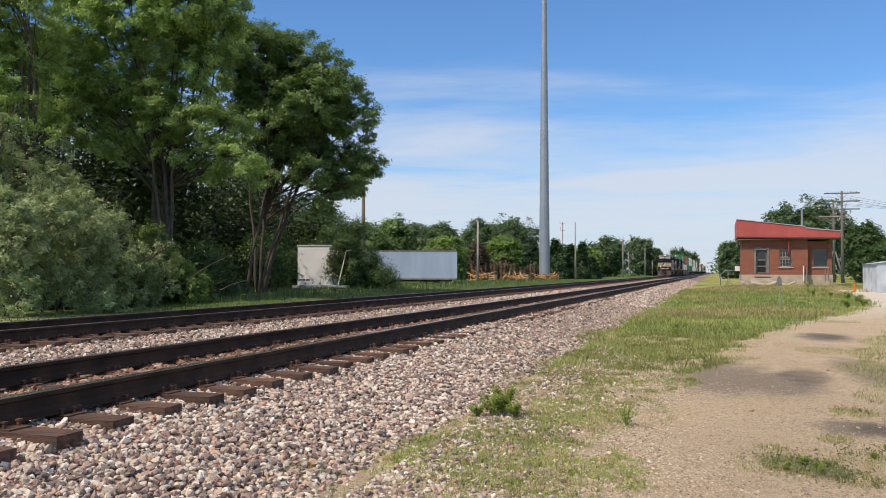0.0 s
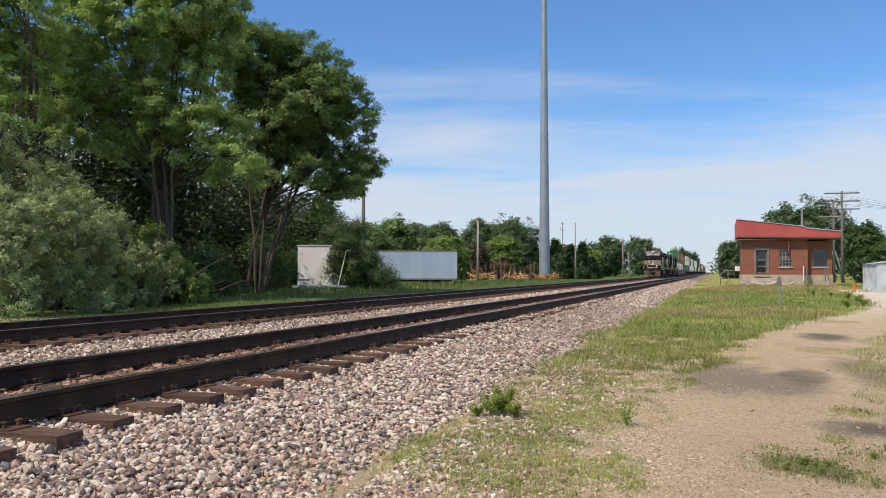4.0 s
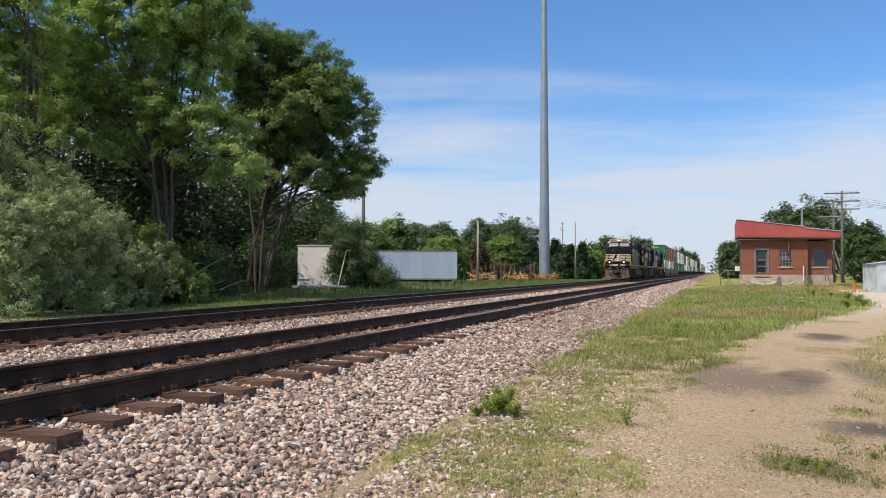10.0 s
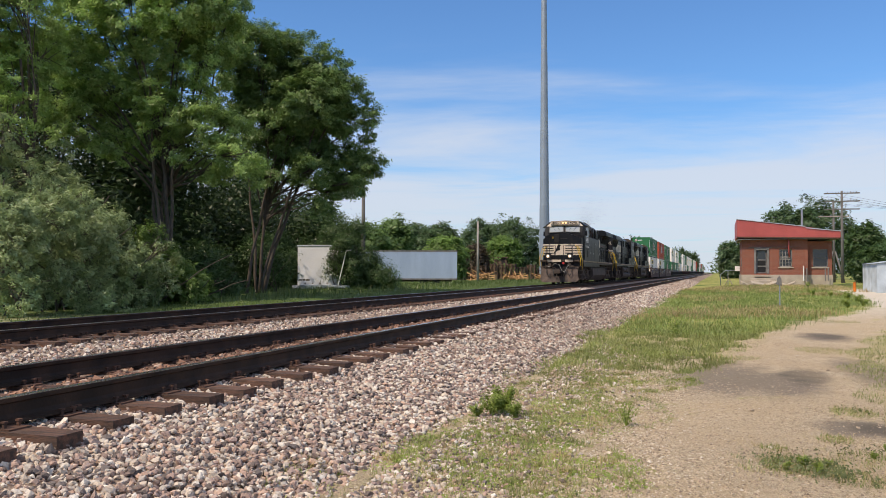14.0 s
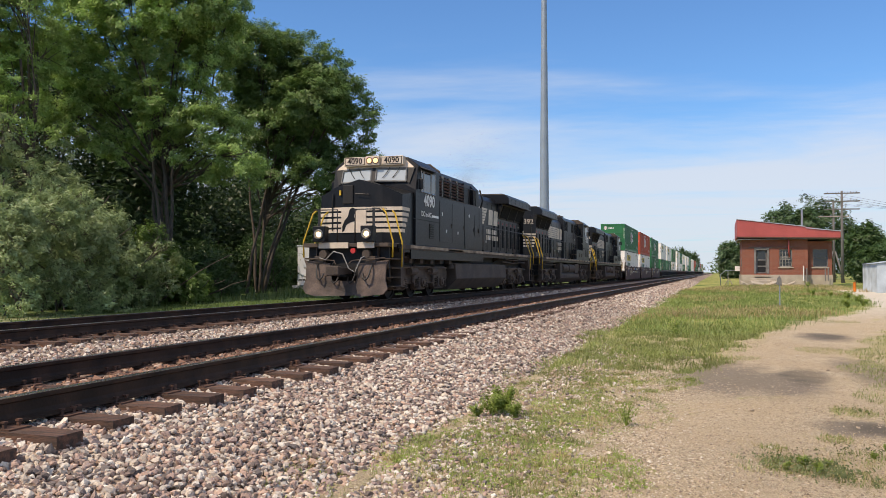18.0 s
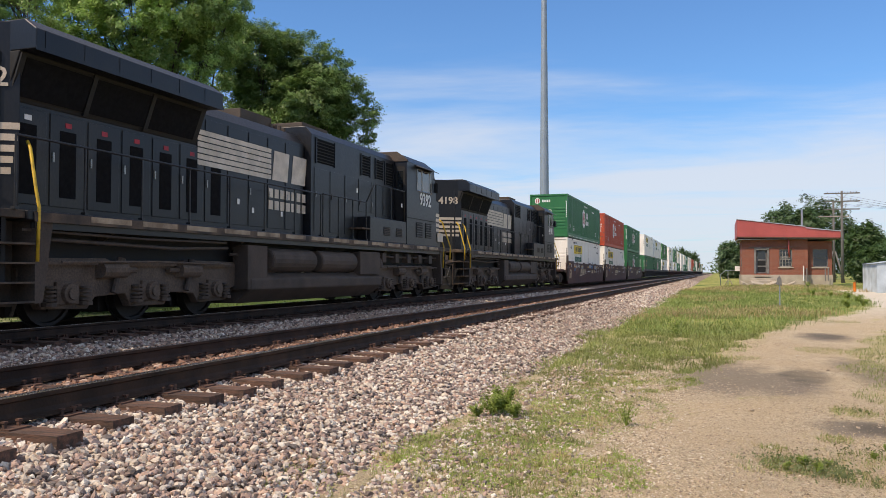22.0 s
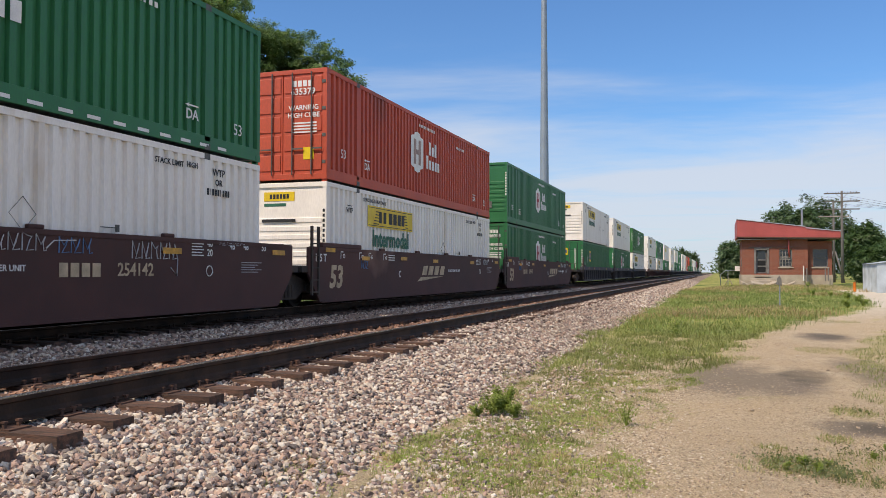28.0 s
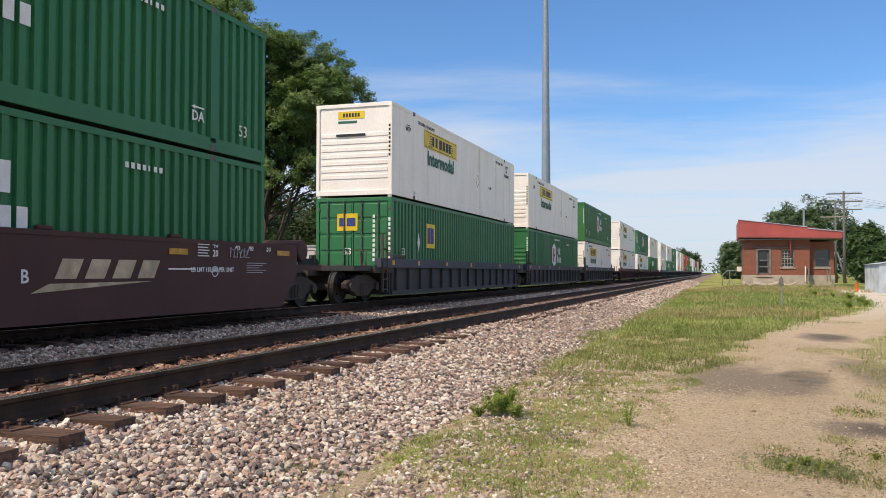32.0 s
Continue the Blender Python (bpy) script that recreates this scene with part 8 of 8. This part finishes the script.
# ---- brick building ----
def brick_mat():
    m = mat("brick_wall", (0.29, 0.088, 0.052), 0.9, 0, 0.15, 1.2, 40, 0.2, color2=(0.235, 0.080, 0.048))
    nt = m.node_tree
    n, l = nt.nodes, nt.links
    b = n["Principled BSDF"]
    tc = n.new("ShaderNodeTexCoord")
    mp = n.new("ShaderNodeMapping")
    mp.inputs["Rotation"].default_value = (radians(90), 0, 0)
    sep, comb, add = n.new("ShaderNodeSeparateXYZ"), n.new("ShaderNodeCombineXYZ"), n.new("ShaderNodeMath")
    l.new(tc.outputs["Object"], sep.inputs[0])
    l.new(sep.outputs[0], add.inputs[0])
    l.new(sep.outputs[1], add.inputs[1])
    l.new(add.outputs[0], comb.inputs[0])
    l.new(sep.outputs[2], comb.inputs[1])
    br = n.new("ShaderNodeTexBrick")
    for k, v in (("Scale", 1.0), ("Mortar Size", 0.008), ("Brick Width", 0.21), ("Row Height", 0.075)):
        br.inputs[k].default_value = v
    br.inputs["Color1"].default_value, br.inputs["Color2"].default_value, br.inputs["Mortar"].default_value = (0.30, 0.085, 0.050, 1), (0.20, 0.060, 0.038, 1), (0.27, 0.20, 0.16, 1)
    l.new(comb.outputs[0], br.inputs["Vector"])
    src = b.inputs["Base Color"].links[0].from_socket
    x = n.new("ShaderNodeMix")
    x.data_type = "RGBA"
    x.inputs[0].default_value = 0.6
    l.new(src, x.inputs[6])
    l.new(br.outputs[0], x.inputs[7])
    l.new(x.outputs[2], b.inputs["Base Color"])
    return m


BRICK = brick_mat()
CONCRETE = mat("old_concrete", (0.46, 0.40, 0.32), 0.9, 0, 0.15, 1.5, 30, 0.3, color2=(0.36, 0.31, 0.25))
RED_METAL = mat("red_roof_metal", (0.49, 0.100, 0.092), 0.55, 0, 0.12, 0.8, 30, 0.05, color2=(0.40, 0.080, 0.072), spots=((0.22, 0.06, 0.05), 0.10))
GREY_TRIM = mat("grey_trim", (0.22, 0.21, 0.20), 0.7, 0, 0.15, 4, 40, 0.1)
POLE_WOOD = mat("pole_wood", (0.175, 0.168, 0.160), 0.9, 0, 0.25, 2, 40, 0.4, color2=(0.115, 0.110, 0.105), streak=(4, 4, 0.4))
POLE_PALE = mat("pale_pole", (0.42, 0.38, 0.33), 0.85, 0, 0.15, 2, 40, 0.2)
GALV = mat("galvanised_steel", (0.30, 0.355, 0.41), 0.5, 0.35, 0.08, 0.6, 20, 0.04, color2=(0.26, 0.31, 0.36))
WHITE_SHED = mat("white_sheet_metal", (0.52, 0.60, 0.66), 0.5, 0, 0.08, 1, 20, 0.05)
ORANGE = mat("orange_plastic", (0.80, 0.20, 0.02), 0.5)
WIRE = mat("wire", (0.03, 0.03, 0.03), 0.6)
PALLET = mat("weathered_pallet", (0.20, 0.125, 0.085), 0.9, 0, 0.3, 4, 40, 0.4, color2=(0.12, 0.085, 0.065), island=0.3)
LUMBER = mat("fresh_lumber", (0.56, 0.33, 0.15), 0.8, 0, 0.2, 3, 40, 0.3, color2=(0.42, 0.25, 0.12), island=0.3)
TRAILER = mat("trailer_white", (0.40, 0.51, 0.66), 0.45, 0, 0.08, 0.8, 20, 0.05, color2=(0.33, 0.43, 0.58), streak=(1.5, 1.5, 0.3))
TRUCK_WHITE = mat("truck_white", (0.78, 0.80, 0.84), 0.45, 0, 0.06, 1.0, 20, 0.05, color2=(0.70, 0.73, 0.78))
TYRE = mat("tyre_rubber", (0.02, 0.02, 0.02), 0.85)


def build_station():
    gx, gy, base = 2.0, 75.0, 0.36
    B = thing("brick_building", "small red brick trackside building with a red metal roof", "building", at=(0, 0, 0))
    W0, W1, W2, D = 2.05, 7.20, 9.10, 7.5

    def wall(x0, x1, y, z0, z1, openings, axis="x"):
        m = M()
        cuts = sorted(openings)
        x = x0
        for a, b, c, d in cuts:
            m.box(x, a, y, y + 0.3, z0, z1)
            if c > z0:
                m.box(a, b, y, y + 0.3, z0, c)
            m.box(a, b, y, y + 0.3, d, z1)
            x = b
        m.box(x, x1, y, y + 0.3, z0, z1)
        return m
    part("wall", wall(W0, W1, 75.0, 1.30, 4.32, [(3.05, 4.15, 1.40, 3.40), (5.0, 6.0, 1.95, 3.45)]), BRICK, B, "red brick front wall")
    part("wall", wall(W1, W2, 75.5, 1.30, 4.10, [(7.62, 8.78, 1.95, 3.45)]), BRICK, B, "red brick front wall of the lower wing")
    part("wall", M().box(W0, W0 + 0.3, 75.3, 75 + D, 1.30, 4.32), BRICK, B)
    part("wall", M().box(W2 - 0.3, W2, 75.8, 75 + D, 1.30, 4.10), BRICK, B)
    part("wall", M().box(W0 + 0.3, W2 - 0.3, 75 + D - 0.3, 75 + D, 1.30, 4.10), BRICK, B)
    part("foundation", M().box(W0 - 0.06, W1 + 0.03, 74.94, 75 + D, 0.0, 1.30), CONCRETE, B, "tan concrete foundation", 0.02)
    part("foundation", M().box(W1 + 0.03, W2 + 0.06, 75.44, 75 + D, 0.0, 1.30), CONCRETE, B, "tan concrete foundation", 0.02)
    part("floor_slab", M().box(W0 + 0.3, W2 - 0.3, 75.8, 75 + D - 0.3, 1.30, 1.40), CONCRETE, B)
    # roof: high fascia of ribbed red metal, sloping down to the wing
    rf = M().loft([[(1.62, 74.4, 4.95 - 0.45), (1.62, 74.4, 5.98), (6.98, 74.4, 5.28), (9.62, 74.4, 4.88), (9.62, 74.4, 4.40), (9.55, 74.4, 4.32)],
                   [(1.62, 83.0, 4.5), (1.62, 83.0, 5.98), (6.98, 83.0, 5.28), (9.62, 83.0, 4.88), (9.62, 83.0, 4.40), (9.55, 83.0, 4.32)]])
    roof = part("roof", rf, RED_METAL, B, "red ribbed sheet metal roof with a deep fascia")
    for k in range(33):
        x = 1.66 + k * 0.24
        zt = 5.98 - (x - 1.62) * 0.131 if x < 6.98 else 5.28 - (x - 6.98) * 0.152
        zb = 4.5 - (x - 1.62) * 0.022
        part("rib", M().box(x, x + 0.03, 74.388, 74.4, zb + 0.02, zt - 0.02), RED_METAL, roof)
    part("flashing", M().prism([(1.60, 5.98), (6.98, 5.28), (6.98, 5.34), (1.60, 6.04)], "y", 74.34, 74.5), WHITE_SHED, roof, "pale roof edge")
    part("flashing", M().prism([(7.0, 5.16), (9.64, 4.86), (9.64, 4.93), (7.0, 5.23)], "y", 74.34, 74.5), WHITE_SHED, roof, "pale roof edge")
    part("drip_edge", M().prism([(1.62, 4.44), (9.6, 4.28), (9.6, 4.36), (1.62, 4.52)], "y", 74.36, 74.42), RUST, roof, "rusty drip edge")
    part("soffit", M().box(1.7, 9.5, 74.45, 82.9, 4.26, 4.33), GREY_TRIM, B)
    # door
    d = part("door", M().box(3.19, 4.01, 75.14, 75.20, 1.42, 3.36), GREY_TRIM, B, "old dark panelled door with glass")
    part("pane", M().box(3.28, 3.92, 75.125, 75.14, 2.62, 3.24), DARK_GLASS, d)
    part("door_panel", M().box(3.28, 3.92, 75.12, 75.14, 2.08, 2.50).box(3.28, 3.92, 75.12, 75.14, 1.52, 1.96), LOUVRE, d)
    fr = M().box(3.0, 3.17, 74.96, 75.2, 1.40, 3.44).box(4.03, 4.20, 74.96, 75.2, 1.40, 3.44).box(3.0, 4.20, 74.96, 75.2, 3.40, 3.54)
    part("door_frame", fr, GREY_TRIM, B, "weathered grey door frame")
    part("doorstep", M().box(3.0, 4.2, 74.62, 74.94, 1.14, 1.30), CONCRETE, B)
    # windows
    for a, b, y, bars in ((5.0, 6.0, 75.0, True), (7.62, 8.78, 75.5, False)):
        w = part("window", M().box(a, b, y + 0.16, y + 0.18, 1.95, 3.45), DARK_GLASS, B, "dark old window")
        fm = M()
        for x0, x1, z0, z1 in ((a, a + 0.07, 1.95, 3.45), (b - 0.07, b, 1.95, 3.45), (a, b, 3.36, 3.45), (a, b, 1.95, 2.05), (a, b, 2.68, 2.74)):
            fm.box(x0, x1, y + 0.08, y + 0.15, z0, z1)
        part("window_frame", fm, POLE_PALE if bars else GREY_TRIM, w)
        if bars:
            for k in range(1, 4):
                part("glazing_bar", M().box(a + k * 0.25 - 0.015, a + k * 0.25 + 0.015, y + 0.11, y + 0.15, 2.05, 3.36), POLE_PALE, w)
            for k in range(1, 5):
                part("glazing_bar", M().box(a + 0.07, b - 0.07, y + 0.105, y + 0.14, 2.0 + k * 0.28, 2.03 + k * 0.28), POLE_PALE, w)
        part("sill", M().box(a - 0.1, b + 0.1, y - 0.08, y + 0.15, 1.85, 1.95), CONCRETE, w, "pale stone sill")
        part("lintel", M().box(a - 0.15, b + 0.15, y - 0.01, y + 0.06, 3.47, 3.60), BRICK, w)
    part("drainpipe", M().tube([(5.68, 74.6, 4.5), (5.72, 74.86, 3.6), (5.78, 74.88, 2.75)], 0.065, 8), RED_METAL, B, "red metal pipe", smooth=True)
    part("conduit", M().tube([(2.6, 74.96, 3.62), (6.4, 74.96, 3.62)], 0.025, 6), GREY_TRIM, B)
    part("roof_stack", M().cyl((7.05, 78, 4.9), (7.05, 78, 7.0), 0.09, 10), GALV, B, "grey metal flue")
    for x, z in ((6.85, 2.05), (7.1, 1.85), (8.5, 1.9), (8.72, 1.85)):
        part("vent_pipe", M().cyl((x, 74.8, 0.8), (x, 74.8, z), 0.05, 8), WHITE_PAINT if x < 7 else GREY_TRIM, B)
    part("meter_box", M().box(1.98, 2.04, 75.6, 76.0, 2.0, 2.6), GREY_TRIM, B)
    # worn steps below the door, and broken slabs before the wall
    for k in range(3):
        part("step", M().box(2.7 - 0.15 * k, 4.5 + 0.12 * k, 74.55 - 0.36 * (k + 1), 74.55 - 0.36 * k, 0.2, 1.02 - 0.2 * k), CONCRETE, B, "chipped concrete step", 0.03)
    for x, y, s, a in ((4.9, 72.9, 0.7, 14), (5.6, 72.6, 0.5, -22), (3.2, 72.7, 0.55, 12), (2.2, 72.5, 0.4, 24), (4.2, 72.3, 0.45, -16)):
        o = part("slab", M().box(-s, s, -0.4, 0.4, 0, 0.12), CONCRETE, None, "", 0.02)
        tagged(o, "broken concrete slab lying in the grass", "slab")
        o.name = "concrete_slab"
        o.matrix_basis = pose(x, y, gz(x, y) + 0.12, 14, a, a)
    # steps rail and a signal cabinet to the side
    R = thing("stair_rail", "grey pipe railing beside the building", "railing")
    part("rail", M().tube([(0.3, 79, 0.3), (0.3, 79, 1.25), (0.75, 79, 1.68), (1.7, 79, 1.68)], 0.032, 6), GALV, R, smooth=True)
    part("post", M().cyl((0.95, 79, 0.3), (0.95, 79, 1.68), 0.032, 6), GALV, R)
    part("brace", M().tube([(0.7, 78.8, 0.4), (1.0, 78.8, 1.0), (1.3, 78.8, 0.4)], 0.05, 6), CONCRETE, R)
    part("notice_board", M().box(1.55, 1.95, 78.7, 78.74, 1.62, 2.05), WHITE_PAINT, R)


def utility_pole(x, y, h, label, m, arms=0, r=0.13, name="utility_pole"):
    z = gz(x, y)
    P = thing(name, label, "pole", at=(x, y, z))
    part("pole", M().tube([(0, 0, -0.2), (0, 0, h)], r, 10, r * 0.65), m, P, smooth=True)
    for k in range(arms):
        zz = h - 0.25 - k * 0.85
        half = 1.75
        part("crossarm", M().box(-half, half, -0.14, -0.04, zz - 0.07, zz + 0.05), POLE_WOOD, P)
        for s in (-1, 1):
            part("arm_brace", M().cyl((s * 0.6, -0.09, zz - 0.05), (0, -0.09, zz - 0.6), 0.02, 5), POLE_WOOD, P)
            for q in range(5 if k < 2 else 2):
                part("insulator", M().cyl((s * (0.3 + q * 0.28), -0.09, zz + 0.05), (s * (0.3 + q * 0.28), -0.09, zz + 0.17), 0.045, 6, 0.03), GALV if q % 2 else POLE_WOOD, P)
    return P


def build_poles():
    utility_pole(12.7, 97, 9.8, "old wooden line pole with three crossarms", POLE_WOOD, 3, 0.18)
    P = utility_pole(12.25, 100, 8.9, "weathered second line pole with one low crossarm", POLE_WOOD, 0, 0.16)
    part("crossarm", M().box(-1.55, 1.55, -0.14, -0.04, 7.2, 7.32), POLE_PALE, P)
    for s in (-1, 1):
        part("leaning_brace", M().tube([(s * 1.0, -0.5, -0.2), (s * 0.12, -0.1, 3.4)], 0.11, 8, 0.09), POLE_WOOD, P, smooth=True)
    for i in range(6):
        x0 = 12.7 - 1.4 + i * 0.56
        w = M().tube([(x0, 97, 9.6 - (i % 2) * 0.85), (x0 + 12, 115, 9.0), (x0 + 40, 150, 9.6)], 0.014, 4)
        tagged(part("line_wire", w, WIRE), "thin overhead wire on the line poles", "wire", "line wires")
    utility_pole(-24.0, 54.4, 8.2, "weathered wooden pole beside the trees", POLE_WOOD, 0, 0.17)
    utility_pole(-26.3, 92.4, 7.0, "pale wooden pole before the pallet stacks", POLE_PALE, 0, 0.16)
    utility_pole(-19.54, 120.5, 8.4, "pale wooden pole beside the line", POLE_PALE, 0, 0.14)
    utility_pole(-20.3, 192.0, 8.7, "pale wooden pole beside the line", POLE_PALE, 0, 0.14)
    utility_pole(-19.3, 195.0, 5.8, "thin pole with a lamp arm beside the line", POLE_PALE, 0, 0.12)
    utility_pole(-20.4, 254.4, 8.35, "pale wooden pole beside the line", POLE_PALE, 0, 0.16)
    for k in range(4):
        utility_pole(-18.0 - 0.8 * k, 250 + 30 * k, 4.6, "short pale post by the distant crossing", POLE_PALE, 0, 0.14)
    utility_pole(-41.6, 107.4, 7.6, "white lamp pole behind the trailer", WHITE_SHED, 0, 0.13)
    # mast with aerials
    A = utility_pole(-31.8, 179.1, 12.0, "thin red mast with aerials", RUST, 0, 0.10, "radio_mast")
    for z, w in ((11.6, 0.6), (10.2, 0.5)):
        part("aerial", M().cyl((-w, 0, z), (w, 0, z), 0.04, 5).cyl((-w, 0, z), (-w, 0, z + 0.8), 0.03, 5), RUST, A)
    # the tall steel mast
    P = thing("steel_mast", "very tall tapering grey steel monopole", "mast", at=(-23.6, 118, 0.2))
    secs = [(0, 0.80), (11, 0.70), (11.02, 0.67), (22, 0.585), (22.02, 0.56), (33, 0.48), (33.02, 0.46), (46, 0.36)]
    part("shaft", M().loft([[(r * math.cos(k * math.pi / 9), r * math.sin(k * math.pi / 9), z) for k in range(18)] for z, r in secs]), GALV, P)
    part("base_flange", M().cyl((0, 0, -0.1), (0, 0, 0.25), 1.1, 18), CONCRETE, P)
    S = thing("signal_sign", "small grey marker sign seen from behind on a thin post", "sign", at=(2.3, 34.5, 0.1))
    part("post", M().cyl((0, 0, -0.1), (0, 0, 1.2), 0.025, 6), GALV, S)
    part("plate", M().prism([(-0.07, 0.92), (-0.10, 1.14), (-0.01, 1.28), (0.06, 1.16), (0.08, 0.88)], "y", -0.05, -0.03), GREY_TRIM, S)
    O = thing("marker_post", "orange plastic marker post", "post", at=(8.2, 57.5, 0.25))
    part("tube", M().cyl((0, 0, -0.1), (0, 0, 0.6), 0.09, 10).cyl((0, 0, 0.6), (0, 0, 0.64), 0.07, 10), ORANGE, O)
    H = thing("metal_shed", "pale ribbed metal shed at the drive's end", "shed", at=(0, 0, 0))
    part("wall", corrugated(9.05, 55, 60, 0.2, 2.05, 0.04, 0.3, -1), WHITE_SHED, H)
    part("wall", M().box(9.05, 13.5, 54.9, 55.0, 0.2, 2.05), WHITE_SHED, H)
    part("roof", M().prism([(8.95, 2.04), (11.3, 2.3), (13.6, 2.04), (11.3, 2.38)], "y", 54.8, 60.2), WHITE_SHED, H)


def build_yard():
    # long pale trailer
    T = thing("box_trailer", "long pale blue-white box trailer on dark wheels", "trailer")
    T.matrix_basis = pose(-24.0, 76.9, 0.15, 0, 0, 108.3)
    part("body", M().box(-1.3, 1.3, 0, 9.6, 0.62, 3.35), TRAILER, T, "pale blue-white ribbed body", 0.02)
    part("roof_rail", M().box(-1.32, 1.32, -0.02, 9.62, 3.27, 3.40), GREY_TRIM, T)
    part("bottom_rail", M().box(-1.33, 1.33, -0.01, 9.61, 0.58, 0.72), GREY_TRIM, T)
    for k in range(15):
        part("side_seam", M().box(-1.312, -1.30, 0.3 + k * 0.61, 0.34 + k * 0.61, 0.72, 3.27), TRAILER, T)
    part("chassis", M().box(-0.5, 0.5, 0.5, 9.2, 0.40, 0.62), GRIME, T)
    for y in (2.0, 3.2):
        for s in (-1, 1):
            w = part("wheel", M().cyl((s * 0.75, y, 0.40), (s * 1.2, y, 0.40), 0.42, 18), TYRE, T)
    part("landing_leg", M().box(0.7, 0.85, 7.0, 7.2, 0, 0.6), GRIME, T)
    part("landing_leg", M().box(-0.85, -0.7, 7.0, 7.2, 0, 0.6), GRIME, T)
    # white box truck, partly behind leaves
    V = thing("box_truck", "white box truck parked at the trees", "truck")
    V.matrix_basis = pose(-24.5, 51.6, 0.15, 0, 0, 102)
    part("body", M().box(-1.3, 1.2, -0.3, 2.6, 0.42, 3.08), TRUCK_WHITE, V, "white box body", 0.05)
    part("roof_edge", M().box(-1.34, 1.24, -0.34, 2.64, 3.04, 3.14), WHITE_SHED, V, "pale roof edge", 0.02)
    part("bumper", M().box(-1.5, -1.36, -0.3, 2.4, 0.30, 0.46).box(-2.42, -1.3, -1.0, 0.25, 0.30, 0.44), WHITE_SHED, V, "pale dented bumper with a tail step", 0.02)
    part("caption", M().box(-1.306, -1.30, 1.75, 2.0, 0.74, 0.84).box(-1.306, -1.30, 2.05, 2.2, 0.74, 0.86).box(-1.306, -1.30, 2.25, 2.5, 0.74, 0.84), GRIME, V, "dark bars of faded writing", 0)
    for k in range(5):
        part("marker", M().box(-1.31, -1.30, 0.0 + k * 0.5, 0.1 + k * 0.5, 0.55, 0.61), RUST, V)
    part("bed", M().box(-1.45, 1.1, -0.7, 2.9, 0.22, 0.42), TRUCK_WHITE, V)
    part("rear_door", M().box(-1.1, 1.0, -0.34, -0.3, 0.5, 2.9), TRUCK_WHITE, V)
    for y in (0.9, 2.5):
        for s in (-1, 1):
            part("wheel", M().cyl((s * 0.7, y, 0.3), (s * 1.0, y, 0.3), 0.32, 16), TYRE, V)
    part("rail", M().tube([(-2.35, -0.45, 0.45), (-2.35, -0.98, 2.72), (-1.9, -1.2, 2.78)], 0.035, 6), WHITE_PAINT, V)
    # stacked pallets
    r = random.Random(3)
    pal = M()
    for k in range(5):
        pal.box(-0.6, 0.6, -0.5 + k * 0.225, -0.40 + k * 0.225, 0.10, 0.125)
    for x in (-0.55, 0, 0.55):
        pal.box(x - 0.05, x + 0.05, -0.5, 0.5, 0.02, 0.10)
    for k in range(3):
        pal.box(-0.6, 0.6, -0.5 + k * 0.45, -0.4 + k * 0.45, 0, 0.02)
    me = pal.mesh("pallet", PALLET)
    for i in range(9):
        S = thing("pallet_stack", "stack of weathered wooden pallets in the yard", "pallets", "stacks of pallets", at=(-34.2 + i * 1.24 + r.uniform(-0.1, 0.1), 112 + i * 0.9, 0.25))
        for k in range(17 + r.randint(-3, 2)):
            p = part("pallet", me, None, S)
            p.matrix_basis = pose(r.uniform(-0.05, 0.05), r.uniform(-0.05, 0.05), k * 0.128, 0, 0, r.uniform(-3, 3))
    # heap of fresh boards
    for i in range(3):
        H = thing("lumber_heap", "heap of loose fresh orange-brown boards", "lumber", at=(-29.3 + i * 3.6, 104 + i * 4.2, 0.25))
        for k in range(42):
            b = M().box(-r.uniform(0.5, 1.3), r.uniform(0.5, 1.3), -0.07, 0.07, -0.02, 0.02)
            p = part("board", b, LUMBER, H)
            p.matrix_basis = pose(r.uniform(-1.4, 1.4), r.uniform(-1.0, 1.0), 0.1 + r.uniform(0, 0.9) * (1 - 0.0 * k), r.uniform(-30, 30), r.uniform(-35, 35), r.uniform(0, 180))
        for k in range(3):
            c = M()
            x0, y0 = r.uniform(-1.2, 1.2), r.uniform(-0.8, 0.2)
            for q in range(4):
                c.box(x0, x0 + 1.0, y0, y0 + 0.04, q * 0.24, q * 0.24 + 0.12)
            c.box(x0, x0 + 0.06, y0, y0 + 0.8, 0, 0.9).box(x0 + 0.94, x0 + 1.0, y0, y0 + 0.8, 0, 0.9)
            part("crate", c, LUMBER, H)
    S = thing("wooden_shelter", "small brown wooden crate hut behind the pallets", "hut", at=(-30.5, 120, 0.25))
    part("wall", M().box(-1.0, 1.0, -0.8, 0.8, 0, 3.3), PALLET, S, bevel=0.02)
    part("roof", M().box(-1.2, 1.2, -1.0, 1.0, 3.3, 3.45), PALLET, S)


build_train()
exhaust(-32.5 + 12.6)
build_station()
build_poles()
build_yard()
build_trees()
build_weeds()
build_grass()


motions()
